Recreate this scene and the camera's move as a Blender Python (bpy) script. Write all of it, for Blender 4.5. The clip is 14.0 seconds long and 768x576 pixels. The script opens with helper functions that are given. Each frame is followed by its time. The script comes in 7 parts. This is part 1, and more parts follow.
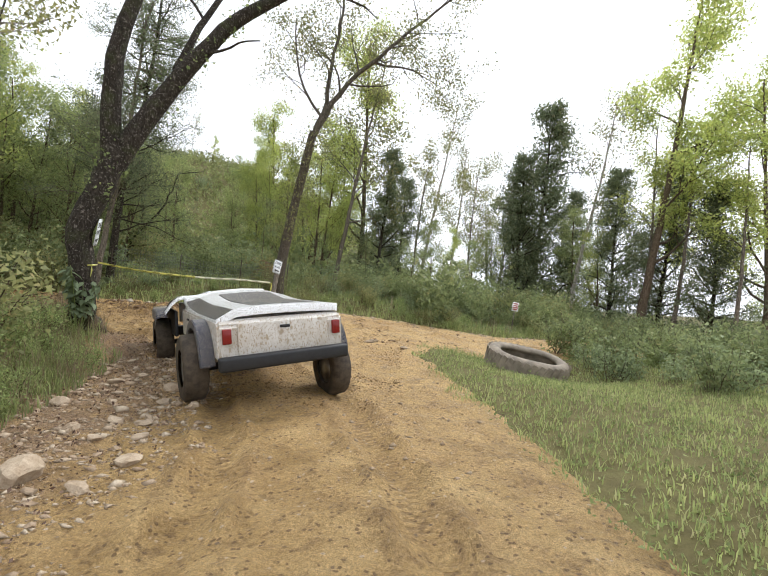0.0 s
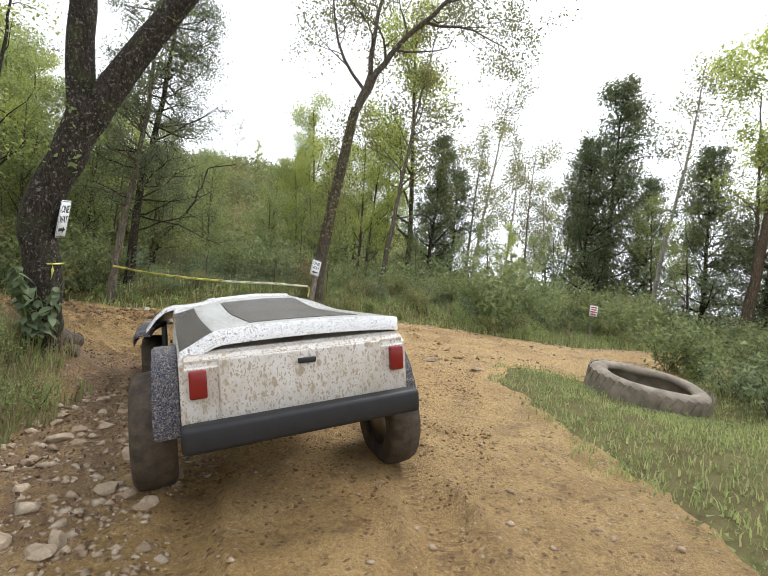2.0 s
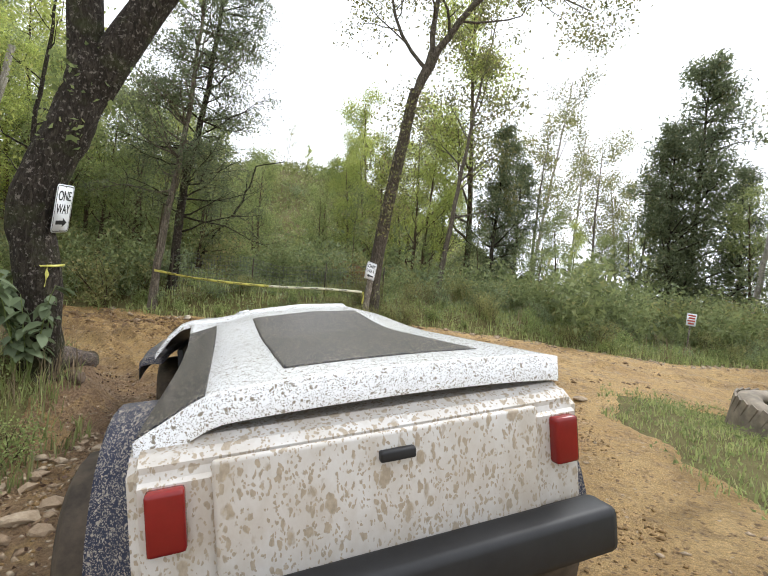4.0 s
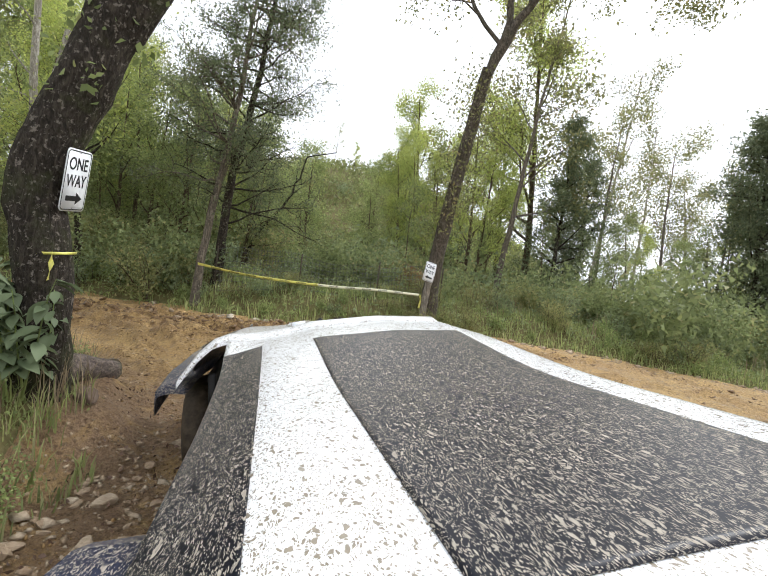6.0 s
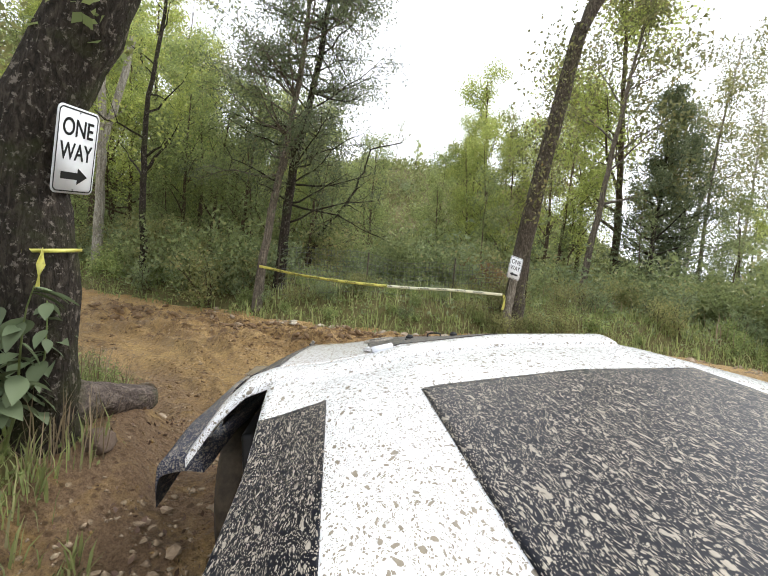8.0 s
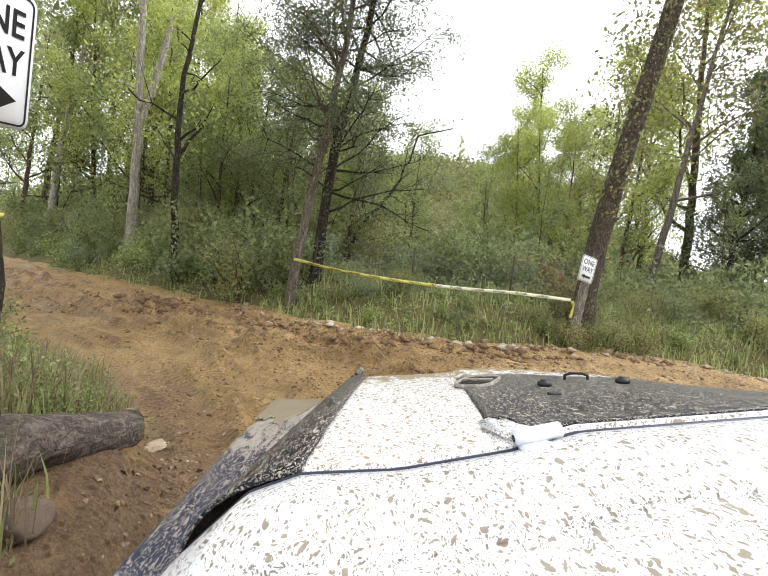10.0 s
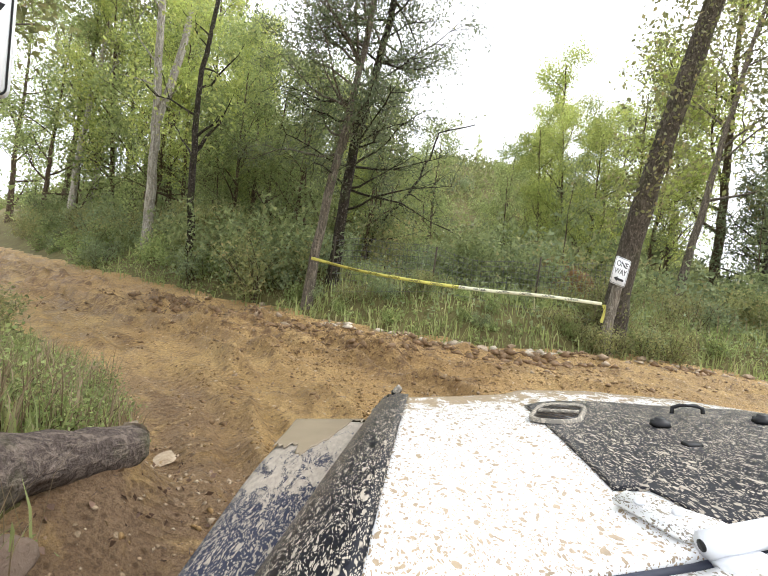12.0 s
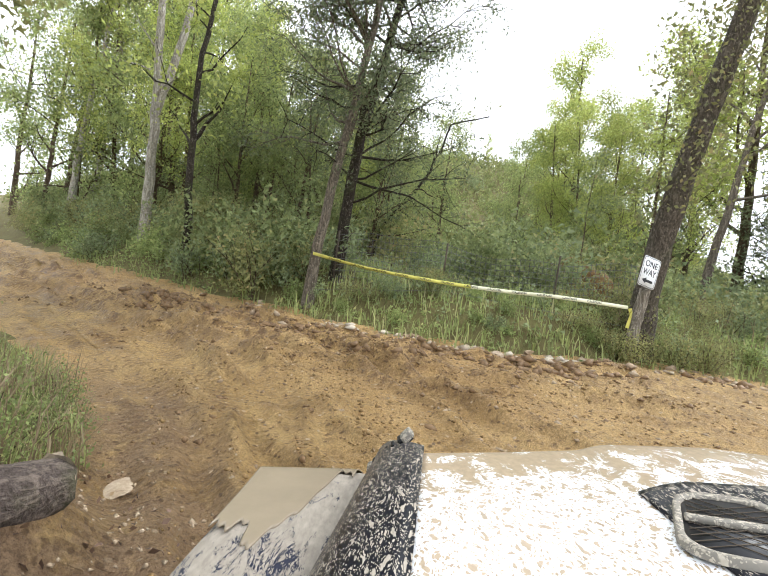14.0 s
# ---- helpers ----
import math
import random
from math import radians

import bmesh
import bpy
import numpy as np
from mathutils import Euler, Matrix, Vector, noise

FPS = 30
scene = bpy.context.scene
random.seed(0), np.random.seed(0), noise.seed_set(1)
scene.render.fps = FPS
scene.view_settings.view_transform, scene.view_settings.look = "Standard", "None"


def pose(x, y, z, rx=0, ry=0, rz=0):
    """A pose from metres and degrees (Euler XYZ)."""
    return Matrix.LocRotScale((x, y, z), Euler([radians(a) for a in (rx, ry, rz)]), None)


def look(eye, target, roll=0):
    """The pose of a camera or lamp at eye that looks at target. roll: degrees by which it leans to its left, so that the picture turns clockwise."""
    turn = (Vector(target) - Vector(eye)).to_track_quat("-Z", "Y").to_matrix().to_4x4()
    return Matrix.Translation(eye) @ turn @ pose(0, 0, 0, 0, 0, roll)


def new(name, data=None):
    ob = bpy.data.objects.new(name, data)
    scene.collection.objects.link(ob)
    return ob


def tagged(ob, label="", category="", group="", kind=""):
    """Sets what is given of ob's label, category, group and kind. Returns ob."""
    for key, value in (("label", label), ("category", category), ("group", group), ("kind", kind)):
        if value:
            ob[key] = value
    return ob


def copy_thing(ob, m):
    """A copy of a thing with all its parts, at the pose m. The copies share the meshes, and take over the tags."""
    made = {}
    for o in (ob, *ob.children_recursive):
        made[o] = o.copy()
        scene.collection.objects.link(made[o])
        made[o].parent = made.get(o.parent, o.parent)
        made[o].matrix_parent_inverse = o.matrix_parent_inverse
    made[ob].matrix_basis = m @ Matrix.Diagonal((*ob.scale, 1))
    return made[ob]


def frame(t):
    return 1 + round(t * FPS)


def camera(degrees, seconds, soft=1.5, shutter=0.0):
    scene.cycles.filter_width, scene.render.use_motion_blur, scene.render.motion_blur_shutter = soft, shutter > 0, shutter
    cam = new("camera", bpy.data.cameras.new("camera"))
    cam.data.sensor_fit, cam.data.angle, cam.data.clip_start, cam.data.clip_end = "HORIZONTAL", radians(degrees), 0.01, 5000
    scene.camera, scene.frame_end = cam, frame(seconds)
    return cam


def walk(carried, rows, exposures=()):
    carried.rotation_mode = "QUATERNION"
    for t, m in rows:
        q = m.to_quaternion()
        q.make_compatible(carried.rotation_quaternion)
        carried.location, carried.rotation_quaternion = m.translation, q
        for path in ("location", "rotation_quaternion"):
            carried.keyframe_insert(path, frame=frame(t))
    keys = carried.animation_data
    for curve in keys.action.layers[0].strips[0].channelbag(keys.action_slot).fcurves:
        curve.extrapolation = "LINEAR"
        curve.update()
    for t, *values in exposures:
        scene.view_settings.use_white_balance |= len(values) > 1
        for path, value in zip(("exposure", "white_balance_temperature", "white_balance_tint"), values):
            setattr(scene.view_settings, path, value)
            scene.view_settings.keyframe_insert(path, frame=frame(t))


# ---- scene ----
cam = camera(82.0, 14.0, 1.1)
PATH = [
    (0, (0.872, -1.541, 1.405), (0.8, 0.458, 1.429), 3.5),
    (0.5, (0.767, -0.809, 1.387), (0.646, 1.187, 1.417), 2.9),
    (1, (0.672, -0.205, 1.407), (0.513, 1.789, 1.431), 2.6),
    (1.5, (0.538, 0.379, 1.394), (0.323, 2.367, 1.427), 2.3),
    (2, (0.405, 0.862, 1.404), (0.135, 2.843, 1.433), 2.8),
    (2.5, (0.285, 1.374, 1.414), (-0.065, 3.343, 1.451), 0.8),
    (3, (0.127, 1.727, 1.42), (-0.272, 3.686, 1.462), 1.6),
    (5.5, (-0.709, 3.061, 1.483), (-1.32, 4.965, 1.511), 4.1),
    (6, (-0.905, 3.309, 1.487), (-1.566, 5.196, 1.513), 4.9),
    (6.5, (-1.123, 3.693, 1.48), (-1.904, 5.534, 1.506), 2.5),
    (7, (-1.391, 3.964, 1.452), (-2.25, 5.77, 1.468), 4.8),
    (7.5, (-1.489, 4.123, 1.47), (-2.377, 5.915, 1.482), 4.2),
    (9.8, (-2.138, 4.997, 1.499), (-3.178, 6.705, 1.484), 5.2),
    (10, (-2.244, 5.093, 1.481), (-3.302, 6.791, 1.467), 5.5),
    (10.5, (-2.434, 5.174, 1.465), (-3.542, 6.839, 1.442), 6.4),
    (11, (-2.424, 5.177, 1.478), (-3.529, 6.844, 1.464), 5.8),
    (11.5, (-2.448, 5.209, 1.475), (-3.558, 6.872, 1.459), 5.9),
    (12, (-2.493, 5.292, 1.478), (-3.604, 6.954, 1.459), 6.1),
    (12.5, (-2.579, 5.468, 1.47), (-3.688, 7.132, 1.45), 6.3),
    (13, (-2.719, 5.646, 1.449), (-3.842, 7.301, 1.418), 7.0),
    (13.5, (-2.76, 5.712, 1.453), (-3.889, 7.362, 1.427), 7.0),
    (14, (-2.797, 5.759, 1.454), (-3.933, 7.405, 1.43), 7.0),
]
walk(cam, [(t, look(eye, target, roll)) for t, eye, target, roll in PATH], [(0, 0.74, 6100, 10), (5.5, 0.80, 6100, 10), (7.5, 0.84, 6150, 10), (10, 1.10, 6200, 11), (12, 1.24, 6200, 10), (14, 1.28, 6050, 9)])

# ---- world and light: bright overcast sky ----
world = bpy.data.worlds.new("sky")
scene.world = world
world.use_nodes = True
wn, wl = world.node_tree.nodes, world.node_tree.links
sky = wn.new("ShaderNodeTexSky")
sky.sky_type = "NISHITA"
sky.sun_disc = False
sky.sun_elevation, sky.sun_rotation = radians(52), radians(35)
sky.air_density, sky.dust_density, sky.ozone_density = 1.0, 4.0, 1.0
pale = wn.new("ShaderNodeHueSaturation")
pale.inputs["Saturation"].default_value = 0.10
wl.new(sky.outputs[0], pale.inputs["Color"])
cloud = wn.new("ShaderNodeMixRGB")
cloud.inputs[0].default_value = 0.75
cloud.inputs[2].default_value = (10.5, 10.6, 10.8, 1)
wl.new(pale.outputs[0], cloud.inputs[1])
wl.new(cloud.outputs[0], wn["Background"].inputs[0])
wn["Background"].inputs[1].default_value = 0.10

sun = new("sun", bpy.data.lights.new("sun", "SUN"))
sun.data.energy, sun.data.angle, sun.data.color = 1.25, radians(20), (1.0, 0.965, 0.9)
# the sun stands ahead of the parked start of the walk and to its right
sun.matrix_basis = look((6.3, 9.0, 14.0), (0, 0, 0))

# ---- materials ----
def mat(name, rough=0.8, metal=0.0, spec=0.3):
    m = bpy.data.materials.new(name)
    m.use_nodes = True
    n, l = m.node_tree.nodes, m.node_tree.links
    b = n["Principled BSDF"]
    b.inputs["Roughness"].default_value = rough
    b.inputs["Metallic"].default_value = metal
    b.inputs["Specular IOR Level"].default_value = spec
    return m, n, l, b


def coords(n, l, scale=(1, 1, 1), kind="Object"):
    c, mp = n.new("ShaderNodeTexCoord"), n.new("ShaderNodeMapping")
    mp.inputs["Scale"].default_value = scale
    l.new(c.outputs[kind], mp.inputs[0])
    return mp.outputs[0]


def world_coords(n, l, scale=(1, 1, 1)):
    g, mp = n.new("ShaderNodeNewGeometry"), n.new("ShaderNodeMapping")
    mp.inputs["Scale"].default_value = scale
    l.new(g.outputs["Position"], mp.inputs[0])
    return mp.outputs[0]


def noise_tex(n, l, co, scale, detail=6.0, rough=0.6, warp=0.0):
    t = n.new("ShaderNodeTexNoise")
    t.inputs["Scale"].default_value, t.inputs["Detail"].default_value = scale, detail
    t.inputs["Roughness"].default_value, t.inputs["Distortion"].default_value = rough, warp
    l.new(co, t.inputs["Vector"])
    return t.outputs["Fac"]


def ramp(n, l, fac, stops):
    r = n.new("ShaderNodeValToRGB")
    e = r.color_ramp.elements
    while len(e) < len(stops):
        e.new(0.5)
    for k, (p, c) in enumerate(stops):
        e[k].position = p
        e[k].color = (*c, 1) if len(c) == 3 else c
    l.new(fac, r.inputs[0])
    return r.outputs[0]


def mix(n, l, fac, a, b, blend="MIX"):
    m = n.new("ShaderNodeMixRGB")
    m.blend_type = blend
    for s, v in ((0, fac), (1, a), (2, b)):
        if isinstance(v, (int, float)):
            m.inputs[s].default_value = v
        elif isinstance(v, tuple):
            m.inputs[s].default_value = (*v, 1)
        else:
            l.new(v, m.inputs[s])
    return m.outputs[0]


def bump(n, l, b, height, strength=0.4, dist=0.02):
    k = n.new("ShaderNodeBump")
    k.inputs["Strength"].default_value, k.inputs["Distance"].default_value = strength, dist
    l.new(height, k.inputs["Height"])
    l.new(k.outputs[0], b.inputs["Normal"])


def leaf_mat(name, dark, light, tint=(0.30, 0.28, 0.04), yellow=0.06, glow=0.35):
    m, n, l, b = mat(name, 0.55, 0, 0.25)
    g = n.new("ShaderNodeNewGeometry")
    o = n.new("ShaderNodeObjectInfo")
    c = ramp(n, l, g.outputs["Random Per Island"], [(0.0, tuple(v * 0.6 for v in dark)), (0.5, tuple(0.5 * (p + q) for p, q in zip(dark, light))), (1.0 - yellow, tuple(v * 1.12 for v in light)), (1.0, tint)])
    big = noise_tex(n, l, world_coords(n, l), 0.7, 3)
    c = mix(n, l, 0.42, c, ramp(n, l, big, [(0.3, tuple(v * 0.9 for v in dark)), (0.7, light)]), "MIX")
    h = n.new("ShaderNodeHueSaturation")
    mr = n.new("ShaderNodeMapRange")
    mr.inputs[3].default_value, mr.inputs[4].default_value = 0.8, 1.2
    l.new(o.outputs["Random"], mr.inputs[0])
    l.new(mr.outputs[0], h.inputs["Value"])
    h.inputs["Hue"].default_value, h.inputs["Saturation"].default_value = 0.480, 0.86
    l.new(c, h.inputs["Color"])
    l.new(h.outputs[0], b.inputs["Base Color"])
    t = n.new("ShaderNodeBsdfTranslucent")
    l.new(h.outputs[0], t.inputs[0])
    x = n.new("ShaderNodeMixShader")
    x.inputs[0].default_value = glow
    l.new(b.outputs[0], x.inputs[1])
    l.new(t.outputs[0], x.inputs[2])
    l.new(x.outputs[0], n["Material Output"].inputs[0])
    return m


def bark_mat(name, dark, light, scale=1.0, moss=0.0, grain=(1, 1, 0.16), lichen=0.3):
    """Furrowed bark: long ridges, fine flakes, pale lichen specks and, if asked, moss."""
    m, n, l, b = mat(name, 0.9, 0, 0.2)
    co = world_coords(n, l, grain)
    ridge = noise_tex(n, l, co, 22 * scale, 5, 0.6, 1.2)
    flake = noise_tex(n, l, world_coords(n, l, (1, 1, 0.45)), 60 * scale, 6, 0.7, 0.5)
    c = ramp(n, l, ridge, [(0.36, tuple(q * 0.6 for q in dark)), (0.48, dark), (0.60, light), (0.75, tuple(min(1, q * 1.4) for q in light))])
    c = mix(n, l, 0.4, c, ramp(n, l, flake, [(0.35, dark), (0.65, tuple(min(1, q * 1.3) for q in light))]))
    lich = noise_tex(n, l, world_coords(n, l), 26, 5, 0.7)
    c = mix(n, l, ramp(n, l, lich, [(0.575, (0, 0, 0)), (0.61, (lichen,) * 3)]), c, tuple(min(1, q * 2.4 + 0.06) for q in light))
    if moss:
        mo = noise_tex(n, l, world_coords(n, l), 3.2, 6, 0.65)
        c = mix(n, l, ramp(n, l, mo, [(0.5, (0, 0, 0)), (0.64, (moss, moss, moss))]), c, (0.075, 0.095, 0.025))
    l.new(c, b.inputs["Base Color"])
    bump(n, l, b, mix(n, l, 0.4, ridge, flake), 1.0, 0.05)
    return m


def mud_mat():
    """Wet clay: mottled colour, crumbs, a few stones, and lug prints along the wheel tracks."""
    m, n, l, b = mat("wet_clay", 0.6, 0, 0.4)
    co = world_coords(n, l)

    def calc(op, x, y=0.0, z=None):
        k = n.new("ShaderNodeMath")
        k.operation = op
        for s, v in enumerate((x, y) if z is None else (x, y, z)):
            if isinstance(v, (int, float)):
                k.inputs[s].default_value = v
            else:
                l.new(v, k.inputs[s])
        return k.outputs[0]

    def attr(name):
        a = n.new("ShaderNodeAttribute")
        a.attribute_name = name
        return a.outputs["Fac"]

    big = noise_tex(n, l, co, 0.35, 5, 0.6, 0.5)
    mid = noise_tex(n, l, co, 2.2, 8, 0.65, 0.3)
    fine = noise_tex(n, l, co, 34, 8, 0.82)
    grit = noise_tex(n, l, co, 85, 5, 0.85)
    c = ramp(n, l, mid, [(0.32, (0.230, 0.143, 0.050)), (0.5, (0.47, 0.313, 0.118)), (0.68, (0.64, 0.46, 0.205))])
    c = mix(n, l, ramp(n, l, big, [(0.42, (0, 0, 0)), (0.62, (0.7, 0.7, 0.7))]), c, (0.40, 0.240, 0.088))
    c = mix(n, l, 0.46, c, ramp(n, l, fine, [(0.36, (0.095, 0.054, 0.019)), (0.50, (0.36, 0.226, 0.082)), (0.64, (0.60, 0.43, 0.20))]), "MIX")
    patch = noise_tex(n, l, co, 6.5, 7, 0.7, 0.6)
    c = mix(n, l, ramp(n, l, patch, [(0.36, (0.55, 0.55, 0.55)), (0.46, (0, 0, 0))]), c, (0.135, 0.076, 0.028))
    edge = calc("MULTIPLY", attr("shoulder"), ramp(n, l, noise_tex(n, l, co, 3.5, 7, 0.7, 0.5), [(0.34, (0.2, 0.2, 0.2)), (0.5, (1, 1, 1))]))
    c = mix(n, l, edge, c, mix(n, l, ramp(n, l, fine, [(0.35, (0, 0, 0)), (0.65, (1, 1, 1))]), (0.12, 0.070, 0.037), (0.34, 0.225, 0.130)))
    # darker churned clay, along with shade painted into the crumb hollows
    k = calc("MULTIPLY", attr("churn_shade"), ramp(n, l, noise_tex(n, l, co, 8, 6, 0.7, 0.8), [(0.42, (0.15, 0.15, 0.15)), (0.58, (1, 1, 1))]))
    c = mix(n, l, k, c, (0.125, 0.066, 0.026))
    # lugs: slanted bars along each wheel track, worn away in patches
    across, run = attr("across"), attr("run")
    lean = calc("MULTIPLY", calc("ABSOLUTE", across), 14.0)
    hand = calc("MULTIPLY", calc("SIGN", across), 1.4)
    wave = calc("SINE", calc("ADD", calc("ADD", calc("MULTIPLY", run, 2 * math.pi / 0.085), lean), hand))
    wear = ramp(n, l, noise_tex(n, l, co, 1.6, 4, 0.6), [(0.45, (0, 0, 0)), (0.55, (1, 1, 1))])
    band = ramp(n, l, calc("ABSOLUTE", across), [(0.085, (1, 1, 1)), (0.11, (0, 0, 0))])
    lug = calc("MULTIPLY", calc("MULTIPLY", ramp(n, l, calc("MULTIPLY_ADD", wave, 0.5, 0.5), [(0.50, (0, 0, 0)), (0.66, (1, 1, 1))]), band), wear)
    # the pressed bars are also tinted dark, painting in their relief shade
    c = mix(n, l, calc("MULTIPLY", lug, 0.42), c, (0.15, 0.085, 0.031))
    # small crumbs and a few pressed-in stones
    v = n.new("ShaderNodeTexVoronoi")
    v.inputs["Scale"].default_value = 26
    l.new(mix(n, l, 0.06, co, noise_tex(n, l, co, 9, 3), "ADD"), v.inputs["Vector"])
    sep = n.new("ShaderNodeSeparateColor")
    l.new(v.outputs["Color"], sep.inputs[0])
    st = calc("MULTIPLY", ramp(n, l, sep.outputs[0], [(0.955, (0, 0, 0)), (0.965, (1, 1, 1))]), ramp(n, l, v.outputs["Distance"], [(0.30, (1, 1, 1)), (0.45, (0, 0, 0))]))
    c = mix(n, l, st, c, (0.48, 0.37, 0.23))
    dk = calc("MULTIPLY", ramp(n, l, sep.outputs[1], [(0.80, (0, 0, 0)), (0.84, (0.75, 0.75, 0.75))]), ramp(n, l, v.outputs["Distance"], [(0.30, (1, 1, 1)), (0.5, (0, 0, 0))]))
    c = mix(n, l, dk, c, (0.11, 0.060, 0.024))
    c = mix(n, l, 0.75, c, ramp(n, l, grit, [(0.36, (0.40, 0.38, 0.35)), (0.48, (1.0, 1.0, 1.0)), (0.64, (1.3, 1.3, 1.25))]), "MULTIPLY")
    c = mix(n, l, 1.0, c, (1.32, 1.31, 1.36), "MULTIPLY")
    l.new(c, b.inputs["Base Color"])
    l.new(ramp(n, l, mid, [(0.35, (0.40, 0.40, 0.40)), (0.6, (0.75, 0.75, 0.75))]), b.inputs["Roughness"])
    crumb = ramp(n, l, v.outputs["Distance"], [(0.0, (1, 1, 1)), (0.7, (0, 0, 0))])
    h = calc("ADD", calc("MULTIPLY", mid, 0.35), calc("ADD", calc("MULTIPLY", fine, 0.62), calc("MULTIPLY", patch, 0.5)))
    h = calc("ADD", h, calc("MULTIPLY", grit, 0.30))
    h = calc("ADD", h, calc("MULTIPLY", crumb, calc("MULTIPLY", sep.outputs[2], 0.22)))
    h = calc("SUBTRACT", h, calc("MULTIPLY", lug, 0.30))
    bump(n, l, b, h, 1.0, 0.09)
    return m


def soil_mat():
    m, n, l, b = mat("soil_and_litter", 0.9, 0, 0.15)
    co = world_coords(n, l)
    mid = noise_tex(n, l, co, 3.0, 8, 0.7)
    fine = noise_tex(n, l, co, 30, 6, 0.7)
    far = noise_tex(n, l, co, 0.12, 6, 0.65)
    c = ramp(n, l, mid, [(0.3, (0.095, 0.070, 0.032)), (0.5, (0.155, 0.135, 0.055)), (0.7, (0.23, 0.215, 0.080))])
    c = mix(n, l, ramp(n, l, far, [(0.62, (0, 0, 0)), (0.70, (1, 1, 1))]), c, (0.33, 0.23, 0.10))
    c = mix(n, l, 0.4, c, ramp(n, l, fine, [(0.3, (0.03, 0.025, 0.01)), (0.7, (0.16, 0.14, 0.06))]))
    l.new(c, b.inputs["Base Color"])
    bump(n, l, b, fine, 0.8, 0.03)
    return m


def stone_mat(name, dark, light):
    m, n, l, b = mat(name, 0.85, 0, 0.25)
    co = world_coords(n, l)
    o = n.new("ShaderNodeObjectInfo")
    f = noise_tex(n, l, co, 11, 8, 0.7, 0.4)
    g = noise_tex(n, l, co, 60, 5, 0.7)
    c = ramp(n, l, f, [(0.3, dark), (0.65, light)])
    c = mix(n, l, 0.3, c, ramp(n, l, g, [(0.3, tuple(q * 0.6 for q in dark)), (0.7, tuple(min(1, q * 1.25) for q in light))]))
    gi = n.new("ShaderNodeNewGeometry")
    c = mix(n, l, ramp(n, l, gi.outputs["Random Per Island"], [(0.0, (0, 0, 0)), (0.5, (0.1, 0.1, 0.1)), (1.0, (0.6, 0.6, 0.6))]), c, (0.20, 0.115, 0.055))
    l.new(c, b.inputs["Base Color"])
    bump(n, l, b, mix(n, l, 0.5, f, g), 0.7, 0.02)
    return m


def spatter_mat(name, base, mud, amount, rough, stretch=(1, 1, 1), spots=46.0, film=0.0, coat=0.0, heap=None):
    """Paint with dried mud flung over it: fine flecks, larger blots and a thin film."""
    m, n, l, b = mat(name, rough, 0, 0.5 if base[0] > 0.3 else 0.22)
    b.inputs["Coat Weight"].default_value = coat
    co = coords(n, l, stretch)
    w = n.new("ShaderNodeTexNoise")
    w.inputs["Scale"].default_value, w.inputs["Detail"].default_value = 30, 3
    l.new(co, w.inputs["Vector"])
    add = n.new("ShaderNodeMixRGB")
    add.blend_type = "LINEAR_LIGHT"
    add.inputs[0].default_value = 0.02
    l.new(co, add.inputs[1])
    l.new(w.outputs["Color"], add.inputs[2])
    total = None
    for scale, lo, share in ((spots, 0.30, amount), (spots * 0.42, 0.26, amount * 0.55), (spots * 2.1, 0.33, amount)):
        v = n.new("ShaderNodeTexVoronoi")
        v.inputs["Scale"].default_value = scale
        l.new(add.outputs[0], v.inputs["Vector"])
        sep = n.new("ShaderNodeSeparateColor")
        l.new(v.outputs["Color"], sep.inputs[0])
        k = n.new("ShaderNodeMath")
        k.operation = "MULTIPLY"
        l.new(ramp(n, l, sep.outputs[0], [(max(0.0, 1 - share - 0.02), (0, 0, 0)), (1 - share, (1, 1, 1))]), k.inputs[0])
        l.new(ramp(n, l, v.outputs["Distance"], [(lo, (1, 1, 1)), (lo + 0.10, (0, 0, 0))]), k.inputs[1])
        if total is None:
            total = k.outputs[0]
        else:
            mx = n.new("ShaderNodeMath")
            mx.operation = "MAXIMUM"
            l.new(total, mx.inputs[0])
            l.new(k.outputs[0], mx.inputs[1])
            total = mx.outputs[0]
    if heap:
        sx = n.new("ShaderNodeSeparateXYZ")
        l.new(coords(n, l), sx.inputs[0])
        mr = n.new("ShaderNodeMapRange")
        mr.inputs[1].default_value, mr.inputs[2].default_value, mr.inputs[3].default_value, mr.inputs[4].default_value = heap[0], heap[1], -0.22, 0.22
        l.new(sx.outputs["Y"], mr.inputs[0])
        hs = n.new("ShaderNodeMath")
        l.new(mr.outputs[0], hs.inputs[0])
        l.new(noise_tex(n, l, co, 22, 8, 0.75, 0.6), hs.inputs[1])
        mx = n.new("ShaderNodeMath")
        mx.operation = "MAXIMUM"
        l.new(total, mx.inputs[0])
        l.new(ramp(n, l, hs.outputs[0], [(0.49, (0, 0, 0)), (0.53, (1, 1, 1))]), mx.inputs[1])
        total = mx.outputs[0]
    fn = noise_tex(n, l, co, 7, 6, 0.65)
    under = mix(n, l, ramp(n, l, fn, [(0.35, (film * 0.3,) * 3), (0.7, (film,) * 3)]), base, mud)
    mud_c = ramp(n, l, noise_tex(n, l, co, 90, 3), [(0.3, tuple(q * 0.8 for q in mud)), (0.7, tuple(min(1, q * 1.12) for q in mud))])
    l.new(mix(n, l, total, under, mud_c), b.inputs["Base Color"])
    l.new(ramp(n, l, total, [(0.0, (rough,) * 3), (1.0, (0.85,) * 3)]), b.inputs["Roughness"])
    bump(n, l, b, total, 0.25, 0.002)
    return m


